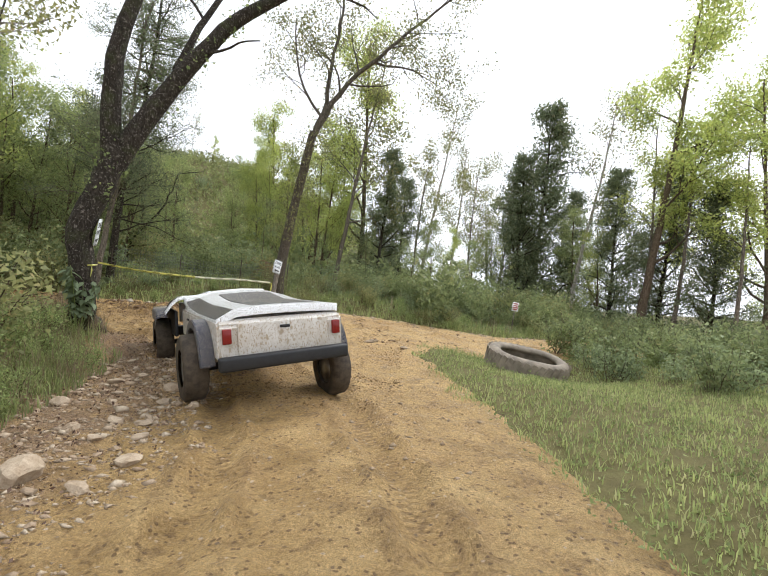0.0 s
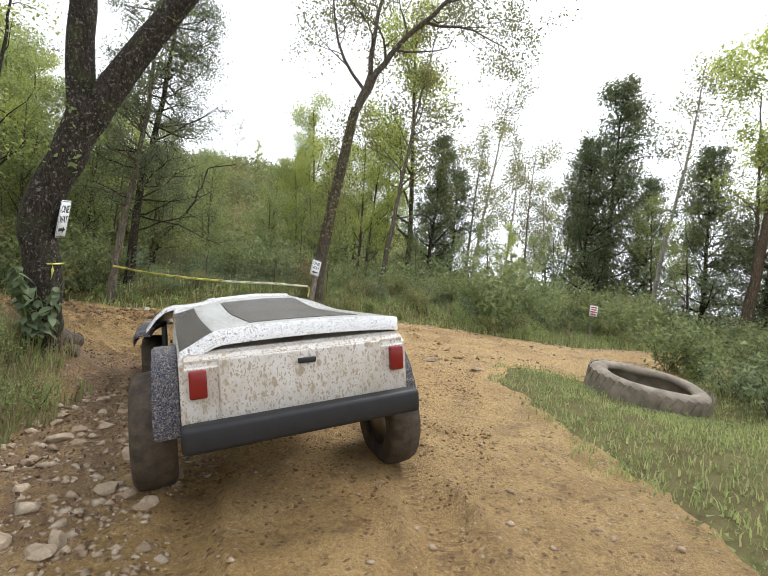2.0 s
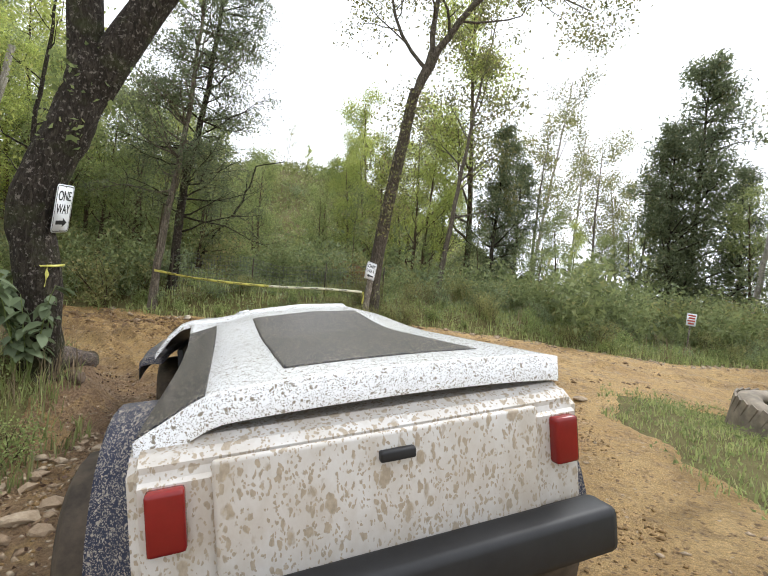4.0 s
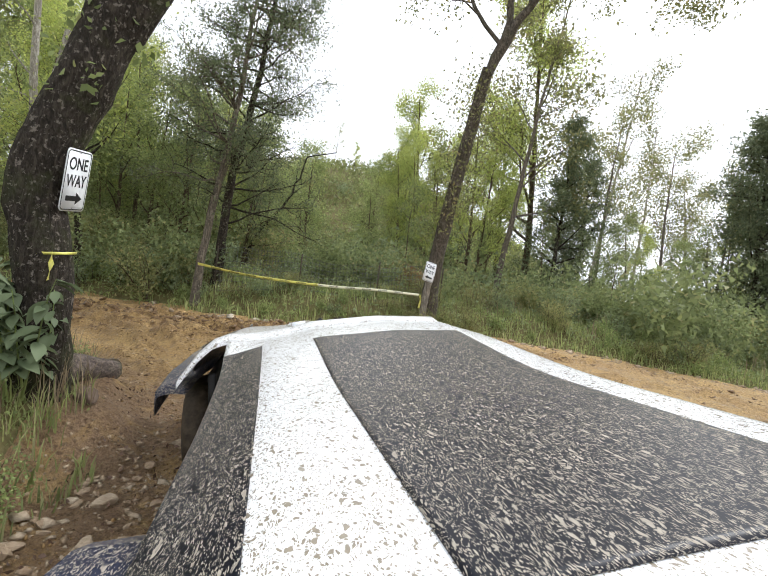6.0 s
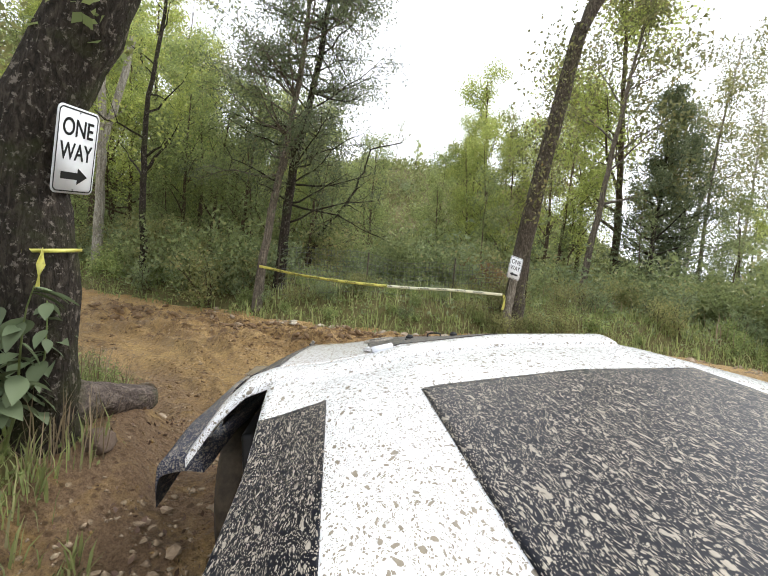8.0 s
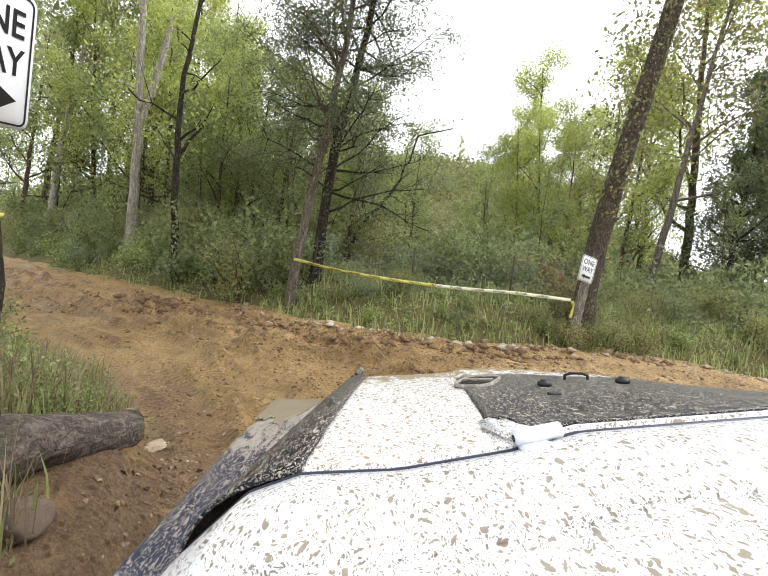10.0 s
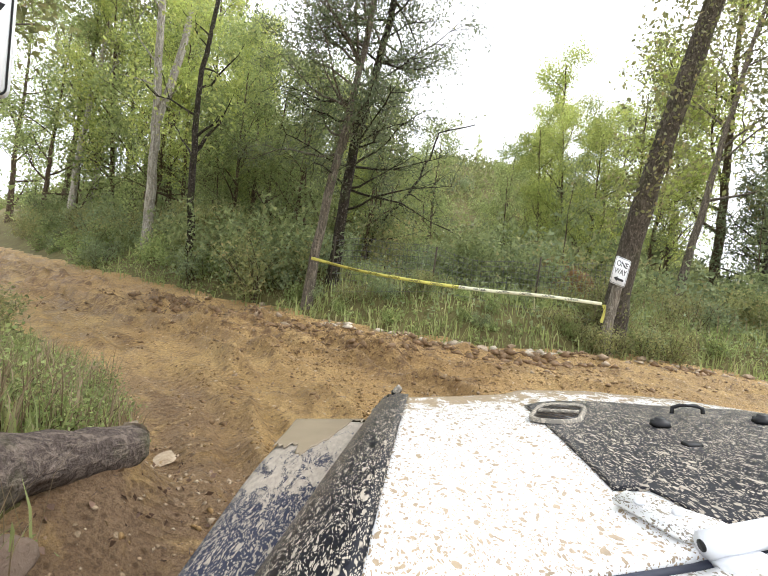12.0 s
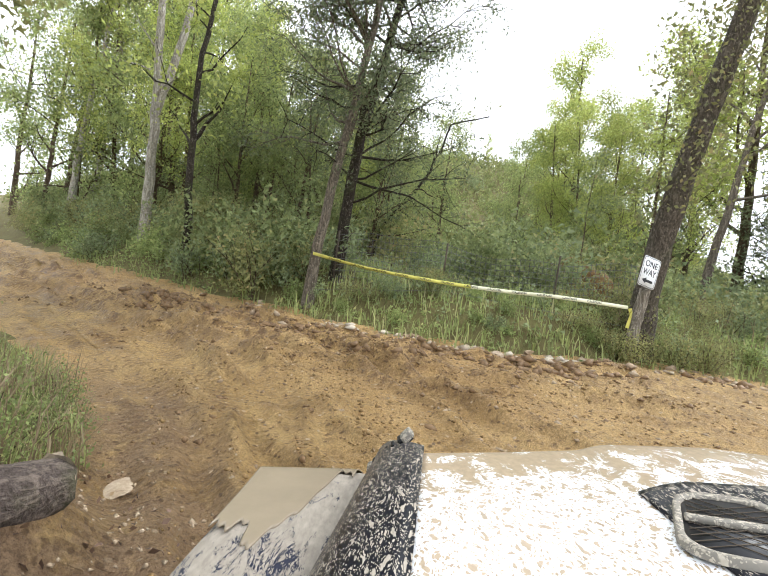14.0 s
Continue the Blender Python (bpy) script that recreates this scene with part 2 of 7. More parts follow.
def plain_mat(name, col, rough=0.5, metal=0.0, vary=0.25, scale=12.0, rel=0.15):
    m, n, l, b = mat(name, rough, metal, 0.4)
    co = coords(n, l)
    f = noise_tex(n, l, co, scale, 6, 0.65)
    l.new(ramp(n, l, f, [(0.3, tuple(q * (1 - vary) for q in col)), (0.7, tuple(min(1, q * (1 + vary)) for q in col))]), b.inputs["Base Color"])
    bump(n, l, b, f, rel, 0.005)
    return m


MUD = mud_mat()
SOIL = soil_mat()
STONE = stone_mat("pale_limestone", (0.28, 0.205, 0.13), (0.57, 0.47, 0.345))
PALE_STONE = stone_mat("bleached_limestone", (0.42, 0.345, 0.25), (0.74, 0.66, 0.54))
BROWN_ROCK = stone_mat("brown_rock", (0.075, 0.055, 0.045), (0.17, 0.135, 0.11))
CRUMB = plain_mat("clay_crumb", (0.23, 0.14, 0.054), 0.75, 0, 0.5, 30, 0.5)
CLOD = plain_mat("wet_clod", (0.175, 0.102, 0.045), 0.6, 0, 0.5, 30, 0.6)
GRAVEL = stone_mat("gravel", (0.24, 0.16, 0.09), (0.50, 0.40, 0.28))
BARK_DARK = bark_mat("dark_bark", (0.014, 0.011, 0.008), (0.070, 0.056, 0.042), 1.3, 0.30, (1, 1, 0.34), 0.85)
BARK_GREY = bark_mat("grey_bark", (0.07, 0.058, 0.042), (0.24, 0.20, 0.155), 1.1)
BARK_PALE = bark_mat("pale_bark", (0.22, 0.19, 0.155), (0.50, 0.46, 0.39), 0.8)
BARK_BROWN = bark_mat("brown_bark", (0.05, 0.035, 0.022), (0.16, 0.12, 0.08), 1.2)
BARK_MOTTLED = bark_mat("mottled_bark", (0.045, 0.037, 0.029), (0.16, 0.135, 0.105), 0.9, 0.15, (1, 1, 0.4))
LEAF_MID = leaf_mat("leaf_mid_green", (0.15, 0.23, 0.068), (0.44, 0.55, 0.16), (0.60, 0.53, 0.16), 0.08, 0.55)
LEAF_BRIGHT = leaf_mat("leaf_bright_green", (0.22, 0.33, 0.05), (0.55, 0.66, 0.13), (0.72, 0.66, 0.13), 0.1, 0.55)
LEAF_OLIVE = leaf_mat("leaf_olive", (0.15, 0.185, 0.060), (0.37, 0.395, 0.125), (0.55, 0.42, 0.13), 0.14, 0.5)
LEAF_CEDAR = leaf_mat("leaf_cedar", (0.095, 0.135, 0.068), (0.24, 0.30, 0.13), (0.36, 0.30, 0.11), 0.06, 0.45)
LEAF_BLUE = leaf_mat("leaf_blue_green", (0.13, 0.20, 0.09), (0.34, 0.43, 0.185), (0.40, 0.38, 0.14), 0.06, 0.48)
LEAF_WEED = leaf_mat("leaf_weed", (0.14, 0.22, 0.055), (0.37, 0.49, 0.14), (0.62, 0.58, 0.20), 0.08, 0.5)
# darker take on the mid-green leaf, with woodland shade in its colour
LEAF_UNDER = leaf_mat("leaf_shaded_understorey", (0.11, 0.165, 0.058), (0.30, 0.375, 0.13), (0.48, 0.42, 0.15), 0.08, 0.5)
LEAF_HILL = leaf_mat("leaf_hillside", (0.12, 0.165, 0.045), (0.27, 0.32, 0.09), (0.42, 0.36, 0.14), 0.1, 0.4)
GRASS = leaf_mat("grass_blade", (0.18, 0.25, 0.07), (0.42, 0.51, 0.15), (0.58, 0.50, 0.27), 0.24, 0.48)
STRAW = leaf_mat("dry_grass", (0.22, 0.17, 0.07), (0.42, 0.34, 0.17), (0.16, 0.2, 0.05), 0.15, 0.3)
LITTER = leaf_mat("dead_leaf", (0.09, 0.055, 0.030), (0.24, 0.155, 0.080), (0.45, 0.36, 0.12), 0.1, 0.2)
WHITE_PAINT = spatter_mat("white_paint_spattered", (0.87, 0.87, 0.87), (0.26, 0.22, 0.16), 0.50, 0.3, (1, 0.62, 1), 128.0, 0.05, 0.5)
WHITE_MUDDY = spatter_mat("white_paint_muddied", (0.70, 0.69, 0.67), (0.40, 0.33, 0.24), 0.6, 0.5, (1, 1, 0.6), 40.0, 0.75, 0.2)
WHITE_NOSE = spatter_mat("white_bonnet_spattered", (0.87, 0.87, 0.87), (0.345, 0.262, 0.168), 0.58, 0.3, (1, 0.62, 1), 122.0, 0.08, 0.5, (1.06, 1.74))
BLACK_VINYL = spatter_mat("black_vinyl_spattered", (0.004, 0.005, 0.011), (0.40, 0.355, 0.29), 0.56, 0.38, (1, 0.34, 1), 205.0, 0.01)
FENDER_DIRTY = spatter_mat("fender_plastic_muddy", (0.012, 0.017, 0.040), (0.305, 0.268, 0.22), 0.66, 0.4, (1, 0.36, 1), 140.0, 0.05, 0.0, (0.55, 1.95))
MUD_FILM = plain_mat("wet_mud_film", (0.265, 0.215, 0.150), 0.25, 0, 0.10, 5, 0.1)
VENT_MUD = spatter_mat("muddy_vent_plastic", (0.10, 0.095, 0.085), (0.46, 0.41, 0.33), 0.75, 0.6, (1, 1, 1), 120.0, 0.5)
MUD_DRY = plain_mat("dried_mud", (0.50, 0.45, 0.36), 0.85, 0, 0.12, 20, 0.3)
RUBBER = plain_mat("black_rubber", (0.016, 0.016, 0.017), 0.55)
WHITE_CLEAN = plain_mat("white_body_paint", (0.78, 0.79, 0.82), 0.28, 0, 0.04, 4, 0.02)
SEAL = plain_mat("blue_black_seal", (0.018, 0.022, 0.04), 0.5)
STEEL = plain_mat("steel", (0.42, 0.42, 0.43), 0.35, 1.0)
SIGN_WHITE = plain_mat("sign_white", (0.74, 0.75, 0.76), 0.38, 0, 0.06, 6, 0.03)
SIGN_BLACK = plain_mat("sign_black", (0.014, 0.014, 0.016), 0.4, 0, 0.2)
LAMP_RED = plain_mat("red_lamp_lens", (0.20, 0.014, 0.012), 0.2, 0, 0.1)
SIGN_RED = plain_mat("sign_red", (0.42, 0.07, 0.04), 0.45)
ALUMINIUM = plain_mat("aluminium", (0.55, 0.55, 0.56), 0.4, 0.9)
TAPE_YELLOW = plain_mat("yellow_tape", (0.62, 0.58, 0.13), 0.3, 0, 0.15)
# the same yellow tape, with glare put into its colour
TAPE_GLARE = plain_mat("glare_pale_tape", (0.80, 0.78, 0.56), 0.25, 0, 0.1)
TYRE_OLD = plain_mat("weathered_tyre", (0.24, 0.20, 0.15), 0.8, 0, 0.5, 4, 0.4)
TYRE_MUD = plain_mat("muddy_rubber", (0.06, 0.045, 0.03), 0.8, 0, 0.6, 10, 0.5)
CLAY_COAT = plain_mat("dried_clay_coat", (0.215, 0.125, 0.052), 0.85, 0, 0.35, 14, 0.5)
WIRE = plain_mat("fence_wire", (0.16, 0.16, 0.16), 0.5, 0.6)
POST_WOOD = bark_mat("weathered_post", (0.13, 0.11, 0.085), (0.36, 0.32, 0.26), 1.4)
ROOT_END = plain_mat("sawn_root_end", (0.30, 0.24, 0.17), 0.9, 0, 0.4, 25, 0.5)
ROOT_BARK = bark_mat("wet_root_bark", (0.065, 0.050, 0.044), (0.25, 0.20, 0.165), 1.3, 0.45, (1, 0.16, 1), 0.1)


# ---- mesh helpers ----
def mesh_np(name, verts, faces, material, smooth=False):
    """A mesh from an array of vertices and an array of faces, all with the same number of corners."""
    verts, faces = np.asarray(verts, np.float32), np.asarray(faces, np.int32)
    me = bpy.data.meshes.new(name)
    me.vertices.add(len(verts))
    me.vertices.foreach_set("co", verts.ravel())
    k = faces.shape[1]
    me.loops.add(faces.size)
    me.loops.foreach_set("vertex_index", faces.ravel())
    me.polygons.add(len(faces))
    me.polygons.foreach_set("loop_start", np.arange(0, faces.size, k, dtype=np.int32))
    if smooth:
        me.polygons.foreach_set("use_smooth", np.ones(len(faces), bool))
    me.materials.append(material)
    me.update(calc_edges=True)
    return me


def part_np(name, verts, faces, material, parent=None, label="", smooth=False):
    ob = new(name, mesh_np(name, verts, faces, material, smooth))
    if parent:
        ob.parent = parent
    if label:
        ob["label"] = label
    return ob


def part(name, bm, material, parent=None, label="", smooth=True):
    me = bpy.data.meshes.new(name)
    bm.to_mesh(me)
    bm.free()
    me.materials.append(material)
    if smooth:
        me.shade_smooth()
    ob = new(name, me)
    if parent:
        ob.parent = parent
    if label:
        ob["label"] = label
    return ob


def empty(name, m, label, category, group="", kind=""):
    ob = new(name)
    ob.empty_display_size = 0.2
    ob.matrix_basis = m
    return tagged(ob, label, category, group, kind)


def box_bm(sx, sy, sz, at=(0, 0, 0), bevel=0.0, segs=2):
    bm = bmesh.new()
    bmesh.ops.create_cube(bm, size=1, matrix=Matrix.Translation(at) @ Matrix.Diagonal((sx, sy, sz, 1)))
    if bevel:
        bmesh.ops.bevel(bm, geom=bm.edges[:], offset=bevel, segments=segs, affect="EDGES", profile=0.6)
    return bm


def cyl_bm(r1, r2, depth, m=Matrix(), sides=20, bevel=0.0):
    bm = bmesh.new()
    bmesh.ops.create_cone(bm, cap_ends=True, segments=sides, radius1=r1, radius2=r2, depth=depth, matrix=m)
    if bevel:
        sharp = [e for e in bm.edges if e.calc_face_angle(0) > 0.9]
        bmesh.ops.bevel(bm, geom=sharp, offset=bevel, segments=2, affect="EDGES")
    return bm


def prism_bm(outline, z0, z1):
    """A flat plate from an outline in x, y."""
    bm = bmesh.new()
    f = bm.faces.new([bm.verts.new((x, y, z0)) for x, y in outline])
    e = bmesh.ops.extrude_face_region(bm, geom=[f])
    bmesh.ops.translate(bm, vec=(0, 0, z1 - z0), verts=[g for g in e["geom"] if isinstance(g, bmesh.types.BMVert)])
    bmesh.ops.recalc_face_normals(bm, faces=bm.faces[:])
    return bm


def rounded(w, h, r, n=5):
    pts = []
    for cx, cy, a in ((w / 2 - r, h / 2 - r, 0), (r - w / 2, h / 2 - r, 90), (r - w / 2, r - h / 2, 180), (w / 2 - r, r - h / 2, 270)):
        pts += [(cx + r * math.cos(radians(a + 90 * k / n)), cy + r * math.sin(radians(a + 90 * k / n))) for k in range(n + 1)]
    return pts


class Tubes:
    """Collects tapered tubes along paths into one quad mesh."""

    def __init__(self):
        self.v, self.f, self.n = [], [], 0

    def add(self, pts, radii, sides=6, rough=0.0, seed=0):
        pts, radii = np.asarray(pts, float), np.asarray(radii, float)
        d = np.gradient(pts, axis=0)
        d /= np.linalg.norm(d, axis=1)[:, None] + 1e-9
        ref = np.array([1.0, 0, 0]) if abs(d[0][0]) < 0.8 else np.array([0, 1.0, 0])
        a = np.cross(d, ref)
        a /= np.linalg.norm(a, axis=1)[:, None] + 1e-9
        b = np.cross(d, a)
        ang = np.linspace(0, 2 * np.pi, sides, endpoint=False)
        rr = radii[:, None] * np.ones(sides)
        if rough:
            g = np.random.RandomState(seed)
            rr = rr * (1 + rough * g.uniform(-1, 1, rr.shape))
        ring = pts[:, None] + rr[..., None] * (np.cos(ang)[None, :, None] * a[:, None] + np.sin(ang)[None, :, None] * b[:, None])
        self.v.append(ring.reshape(-1, 3))
        m = len(pts)
        i, j = np.meshgrid(np.arange(m - 1), np.arange(sides), indexing="ij")
        k = (j + 1) % sides
        q = np.stack([i * sides + j, i * sides + k, (i + 1) * sides + k, (i + 1) * sides + j], -1).reshape(-1, 4) + self.n
        self.f.append(q)
        self.n += m * sides

    def mesh(self, name, material):
        return mesh_np(name, np.concatenate(self.v), np.concatenate(self.f), material, True)


def leaves_np(tips, per, spread, size, rs, aspect=0.55, droop=0.3, outward=None, flat=1.0, small=False):
    """Folded diamond leaves strewn round the tips: arrays of vertices and quads; small: plain pointed leaves of one triangle."""
    tips = np.repeat(np.asarray(tips, float), per, axis=0)
    n = len(tips)
    c = tips + rs.normal(0, 1, (n, 3)) * np.array([spread, spread, spread * flat])
    d = rs.normal(0, 1, (n, 3))
    if outward is not None:
        o = c - outward
        d = d * 0.6 + o / (np.linalg.norm(o, axis=1)[:, None] + 1e-6)
    d[:, 2] -= droop
    d /= np.linalg.norm(d, axis=1)[:, None] + 1e-9
    s = np.cross(d, rs.normal(0, 1, (n, 3)))
    s /= np.linalg.norm(s, axis=1)[:, None] + 1e-9
    up = np.cross(d, s)
    ln = size * rs.uniform(0.6, 1.35, (n, 1))
    w = ln * aspect * 0.5
    if small:
        return np.stack([c + s * w, c + d * ln, c - s * w], 1).reshape(-1, 3), np.arange(3 * n).reshape(-1, 3)
    mid = c + d * ln * 0.45 + up * ln * 0.10
    v = np.stack([c, mid + s * w, c + d * ln, mid - s * w], 1).reshape(-1, 3)
    return v, np.arange(4 * n).reshape(-1, 4)


def wander(rs, start, heading, length, steps, curl, lift):
    p, d = np.array(start, float), np.array(heading, float)
    d /= np.linalg.norm(d)
    out = [p.copy()]
    for _ in range(steps):
        d = d + rs.normal(0, curl, 3) + np.array([0, 0, lift])
        d /= np.linalg.norm(d)
        p = p + d * length / steps
        out.append(p.copy())
    return np.array(out), d


def boughs(tubes, tips, rs, path, radii, count, reach, level, angle=55, lift=0.05, lo=0.35, thin=0.5, curl=0.16, sides=4, shown=0.08):
    """Side branches along a path, down to twigs whose points carry the leaves."""
    path, radii = np.asarray(path), np.asarray(radii)
    m = len(path) - 1
    for k in range(count):
        u = lo + (1 - lo) * (k + rs.uniform(0, 1)) / count
        i = min(int(u * m), m - 1)
        w = u * m - i
        p, r = path[i] * (1 - w) + path[i + 1] * w, radii[i] * (1 - w) + radii[i + 1] * w
        d = path[i + 1] - path[i]
        d = d / (np.linalg.norm(d) + 1e-9)
        s = np.cross(d, rs.normal(0, 1, 3))
        s /= np.linalg.norm(s) + 1e-9
        a = radians(angle * rs.uniform(0.7, 1.25))
        h = d * math.cos(a) + s * math.sin(a)
        ln = reach * rs.uniform(0.6, 1.2) * (1.15 - 0.5 * u)
        pts, _ = wander(rs, p, h, ln, 5 if level else 3, curl, lift)
        rb = max(0.006, min(r * thin, 0.03 * ln + 0.004))
        rad = np.linspace(rb, max(0.004, rb * 0.25), len(pts))
        if level:
            tubes.add(pts, rad, sides)
        elif rs.uniform() < shown:
            tubes.add(pts[::3] if len(pts) == 4 else pts, rad[::3] if len(pts) == 4 else rad, 3)
        if level:
            boughs(tubes, tips, rs, pts, rad, max(3, int(count * 0.55)), ln * 0.48, level - 1, angle, lift, 0.25, 0.6, curl * 1.1, 3)
            tips.append(pts[-1])
        else:
            tips.extend(pts[1:])


# ---- the lie of the land ----
LEFT_EDGE = np.array([(-2.7, -6), (-2.9, 0), (-2.95, 2.4), (-3.15, 3.8), (-3.45, 5.0), (-3.75, 6.0), (-4.6, 6.75), (-6.0, 7.25), (-8.0, 7.6), (-12, 7.9), (-18, 8.2), (-30, 8.4)])
RIGHT_EDGE = np.array([(34, 19.5), (22, 16.8), (12, 14.6), (7.4, 12.9), (4.0, 11.3), (1.6, 10.3), (1.2, 8.6), (1.9, 5.5), (2.4, 2.0), (2.6, -6)])
FAR_X = [-30, -14, -10, -7.7, -6, -4.9, -3.6, -2, 0, 3, 6, 10, 20, 34]
FAR_Y = [11.6, 10.4, 10.55, 10.9, 11.2, 11.7, 13.0, 14.4, 15.4, 15.9, 17.0, 17.8, 20, 23.5]


def side(x, y, poly):
    """Distance from a line of points, positive to the left of its way."""
    x, y = np.asarray(x, float), np.asarray(y, float)
    best, sign = np.full(x.shape, 1e9), np.ones(x.shape)
    for (ax, ay), (bx, by) in zip(poly[:-1], poly[1:]):
        dx, dy = bx - ax, by - ay
        t = np.clip(((x - ax) * dx + (y - ay) * dy) / (dx * dx + dy * dy), 0, 1)
        d = np.hypot(x - ax - t * dx, y - ay - t * dy)
        cr = dx * (y - ay) - dy * (x - ax)
        near = d < best - 1e-9
        best, sign = np.where(near, d, best), np.where(near, np.sign(cr), sign)
    return best * sign


def smooth(a, b, v):
    t = np.clip((v - a) / (b - a), 0, 1)
    return t * t * (3 - 2 * t)


def lumps(x, y, scale, seed=0.0):
    """Cheap smooth unevenness from crossed waves."""
    x, y = x * scale + seed, y * scale - seed * 0.7
    return (np.sin(1.7 * x + 0.8 * np.sin(1.3 * y + seed)) * np.cos(1.9 * y + 0.9 * np.sin(1.1 * x)) + 0.5 * np.sin(3.9 * x - 2.7 * y + 1.3 * np.sin(2.1 * y)) + 0.25 * np.sin(7.7 * y + 6.1 * x + 2 * np.sin(3.3 * x))) / 1.75


LATTICE = np.random.RandomState(8).uniform(0, 1, (256, 256))


def grainy(x, y, scale, seed=0):
    """Smooth random heights between 0 and 1 on a lattice."""
    x, y = np.asarray(x) * scale + 17.3 * seed + 500, np.asarray(y) * scale + 31.7 * seed + 500
    i, j = np.floor(x).astype(int), np.floor(y).astype(int)
    u, w = x - i, y - j
    u, w = u * u * (3 - 2 * u), w * w * (3 - 2 * w)
    a, b, c, d = (LATTICE[(i + p) % 256, (j + q) % 256] for p, q in ((0, 0), (1, 0), (0, 1), (1, 1)))
    return (a * (1 - u) + b * u) * (1 - w) + (c * (1 - u) + d * u) * w


def crumbs(x, y, seed=0):
    """Ridged crumbly relief, about -1 to 1."""
    z, amp = 0.0, 1.0
    for k, s in enumerate((1.7, 3.6, 7.4, 14.5, 19.0)):
        a = 0.6 * k
        xr, yr = x * math.cos(a) - y * math.sin(a), x * math.sin(a) + y * math.cos(a)
        z = z + amp * (1 - 2 * np.abs(2 * grainy(xr, yr, s, seed + k) - 1))
        amp *= 0.68
    return z / 2.4


def verges(x, y):
    """How far a place lies beyond each edge of the road: left, far, right."""
    return side(x, y, LEFT_EDGE), y - np.interp(x, FAR_X, FAR_Y), side(x, y, RIGHT_EDGE)


def land(x, y):
    x, y = np.asarray(x, float), np.asarray(y, float)
    cx, cy = np.clip(x, -14, 5), np.clip(y, -2, 14)
    z = -0.277 + 0.0413 * cx + 0.0328 * cy - 0.00094 * cx * cx - 0.01012 * cx * cy + 0.00043 * cy * cy
    dl, df, dr = verges(x, y)
    z = z + 0.50 * smooth(0, 1.1, dl) + 0.25 * smooth(1.0, 5.0, dl)
    z = z + 0.30 * np.exp(-(((x + 4.35) / 0.75) ** 2 + ((y - 5.7) / 0.85) ** 2))
    z = z + 0.20 * np.exp(-(((x + 4.72) / 0.42) ** 2 + ((y - 6.42) / 0.36) ** 2))
    z = z - 0.42 * np.exp(-(((x - 4.7) / 2.0) ** 2 + ((y - 9.4) / 2.2) ** 2)) * smooth(1.5, 3.0, x)
    fade = 1 - 0.75 * smooth(0, 6, x)
    z = z + (0.52 * smooth(0, 1.3, df) + 0.12 * smooth(1, 2.5, df) - 0.35 * smooth(2.2, 5, df)) * fade
    z = z + 0.12 * smooth(0, 1.5, dr)
    z = z + 16.5 * np.exp(-(((x + 27) / 26) ** 2 + ((y - 68) / 27) ** 2))
    z = z + 7.0 * smooth(12, 45, -x) * smooth(9, 34, y) * (1 - smooth(40, 80, y))
    z = z - 5.0 * smooth(8, 45, x) - 3.0 * smooth(20, 60, y) * smooth(-5, 10, x)
    off = np.minimum(np.hypot(x, y - 6), 60)
    z = z + 0.045 * lumps(x, y, 0.9) * smooth(0, 1.2, np.maximum(np.maximum(dl, df), dr)) + 0.25 * lumps(x, y, 0.13, 2.0) * smooth(14, 40, off)
    return z


RUTS = [np.array(p) for p in (
    [(0.0, -4), (-0.3, 0), (-0.9, 3), (-2.2, 5.4), (-4.2, 7.4), (-6.8, 8.8), (-10, 9.3), (-16, 9.4), (-28, 9.7)],
    [(1.6, -4), (1.3, 0.3), (0.6, 3.4), (-0.6, 6.2), (-2.9, 8.6), (-6.0, 10.0), (-10, 10.2), (-16, 10.2), (-28, 10.5)],
    [(-2.6, 7.2), (-4.6, 8.1), (-7.2, 9.0), (-11, 9.0), (-18, 9.0), (-28, 9.2)],
    [(-1.4, 8.6), (-4.0, 9.5), (-7.4, 10.05), (-11, 9.75), (-18, 9.8), (-28, 10.1)],
    [(-3.6, 6.0), (-4.0, 6.32), (-4.5, 6.6), (-5.15, 6.93), (-6.15, 7.42), (-7.1, 7.72), (-9.0, 8.0), (-13, 8.35), (-20, 8.6)],
    [(-4.3, 7.0), (-5.06, 7.38), (-5.75, 7.62), (-6.45, 7.80), (-7.4, 8.02), (-9, 8.35), (-13, 8.6), (-20, 8.9)],
    [(-4.6, 7.55), (-5.6, 8.0), (-6.3, 8.22), (-7.1, 8.40), (-8.4, 8.58), (-10.3, 8.75), (-15, 9.2), (-24, 9.6)],
    [(-24, 9.0), (-12, 8.9), (-7, 9.4), (-3.4, 10.9), (0.6, 12.4), (6, 13.8), (12, 15.6), (24, 18)],
    [(-24, 10.3), (-12, 9.9), (-7.4, 10.4), (-4, 12.0), (0, 13.7), (6, 15.1), (12, 16.8), (24, 19.4)])]


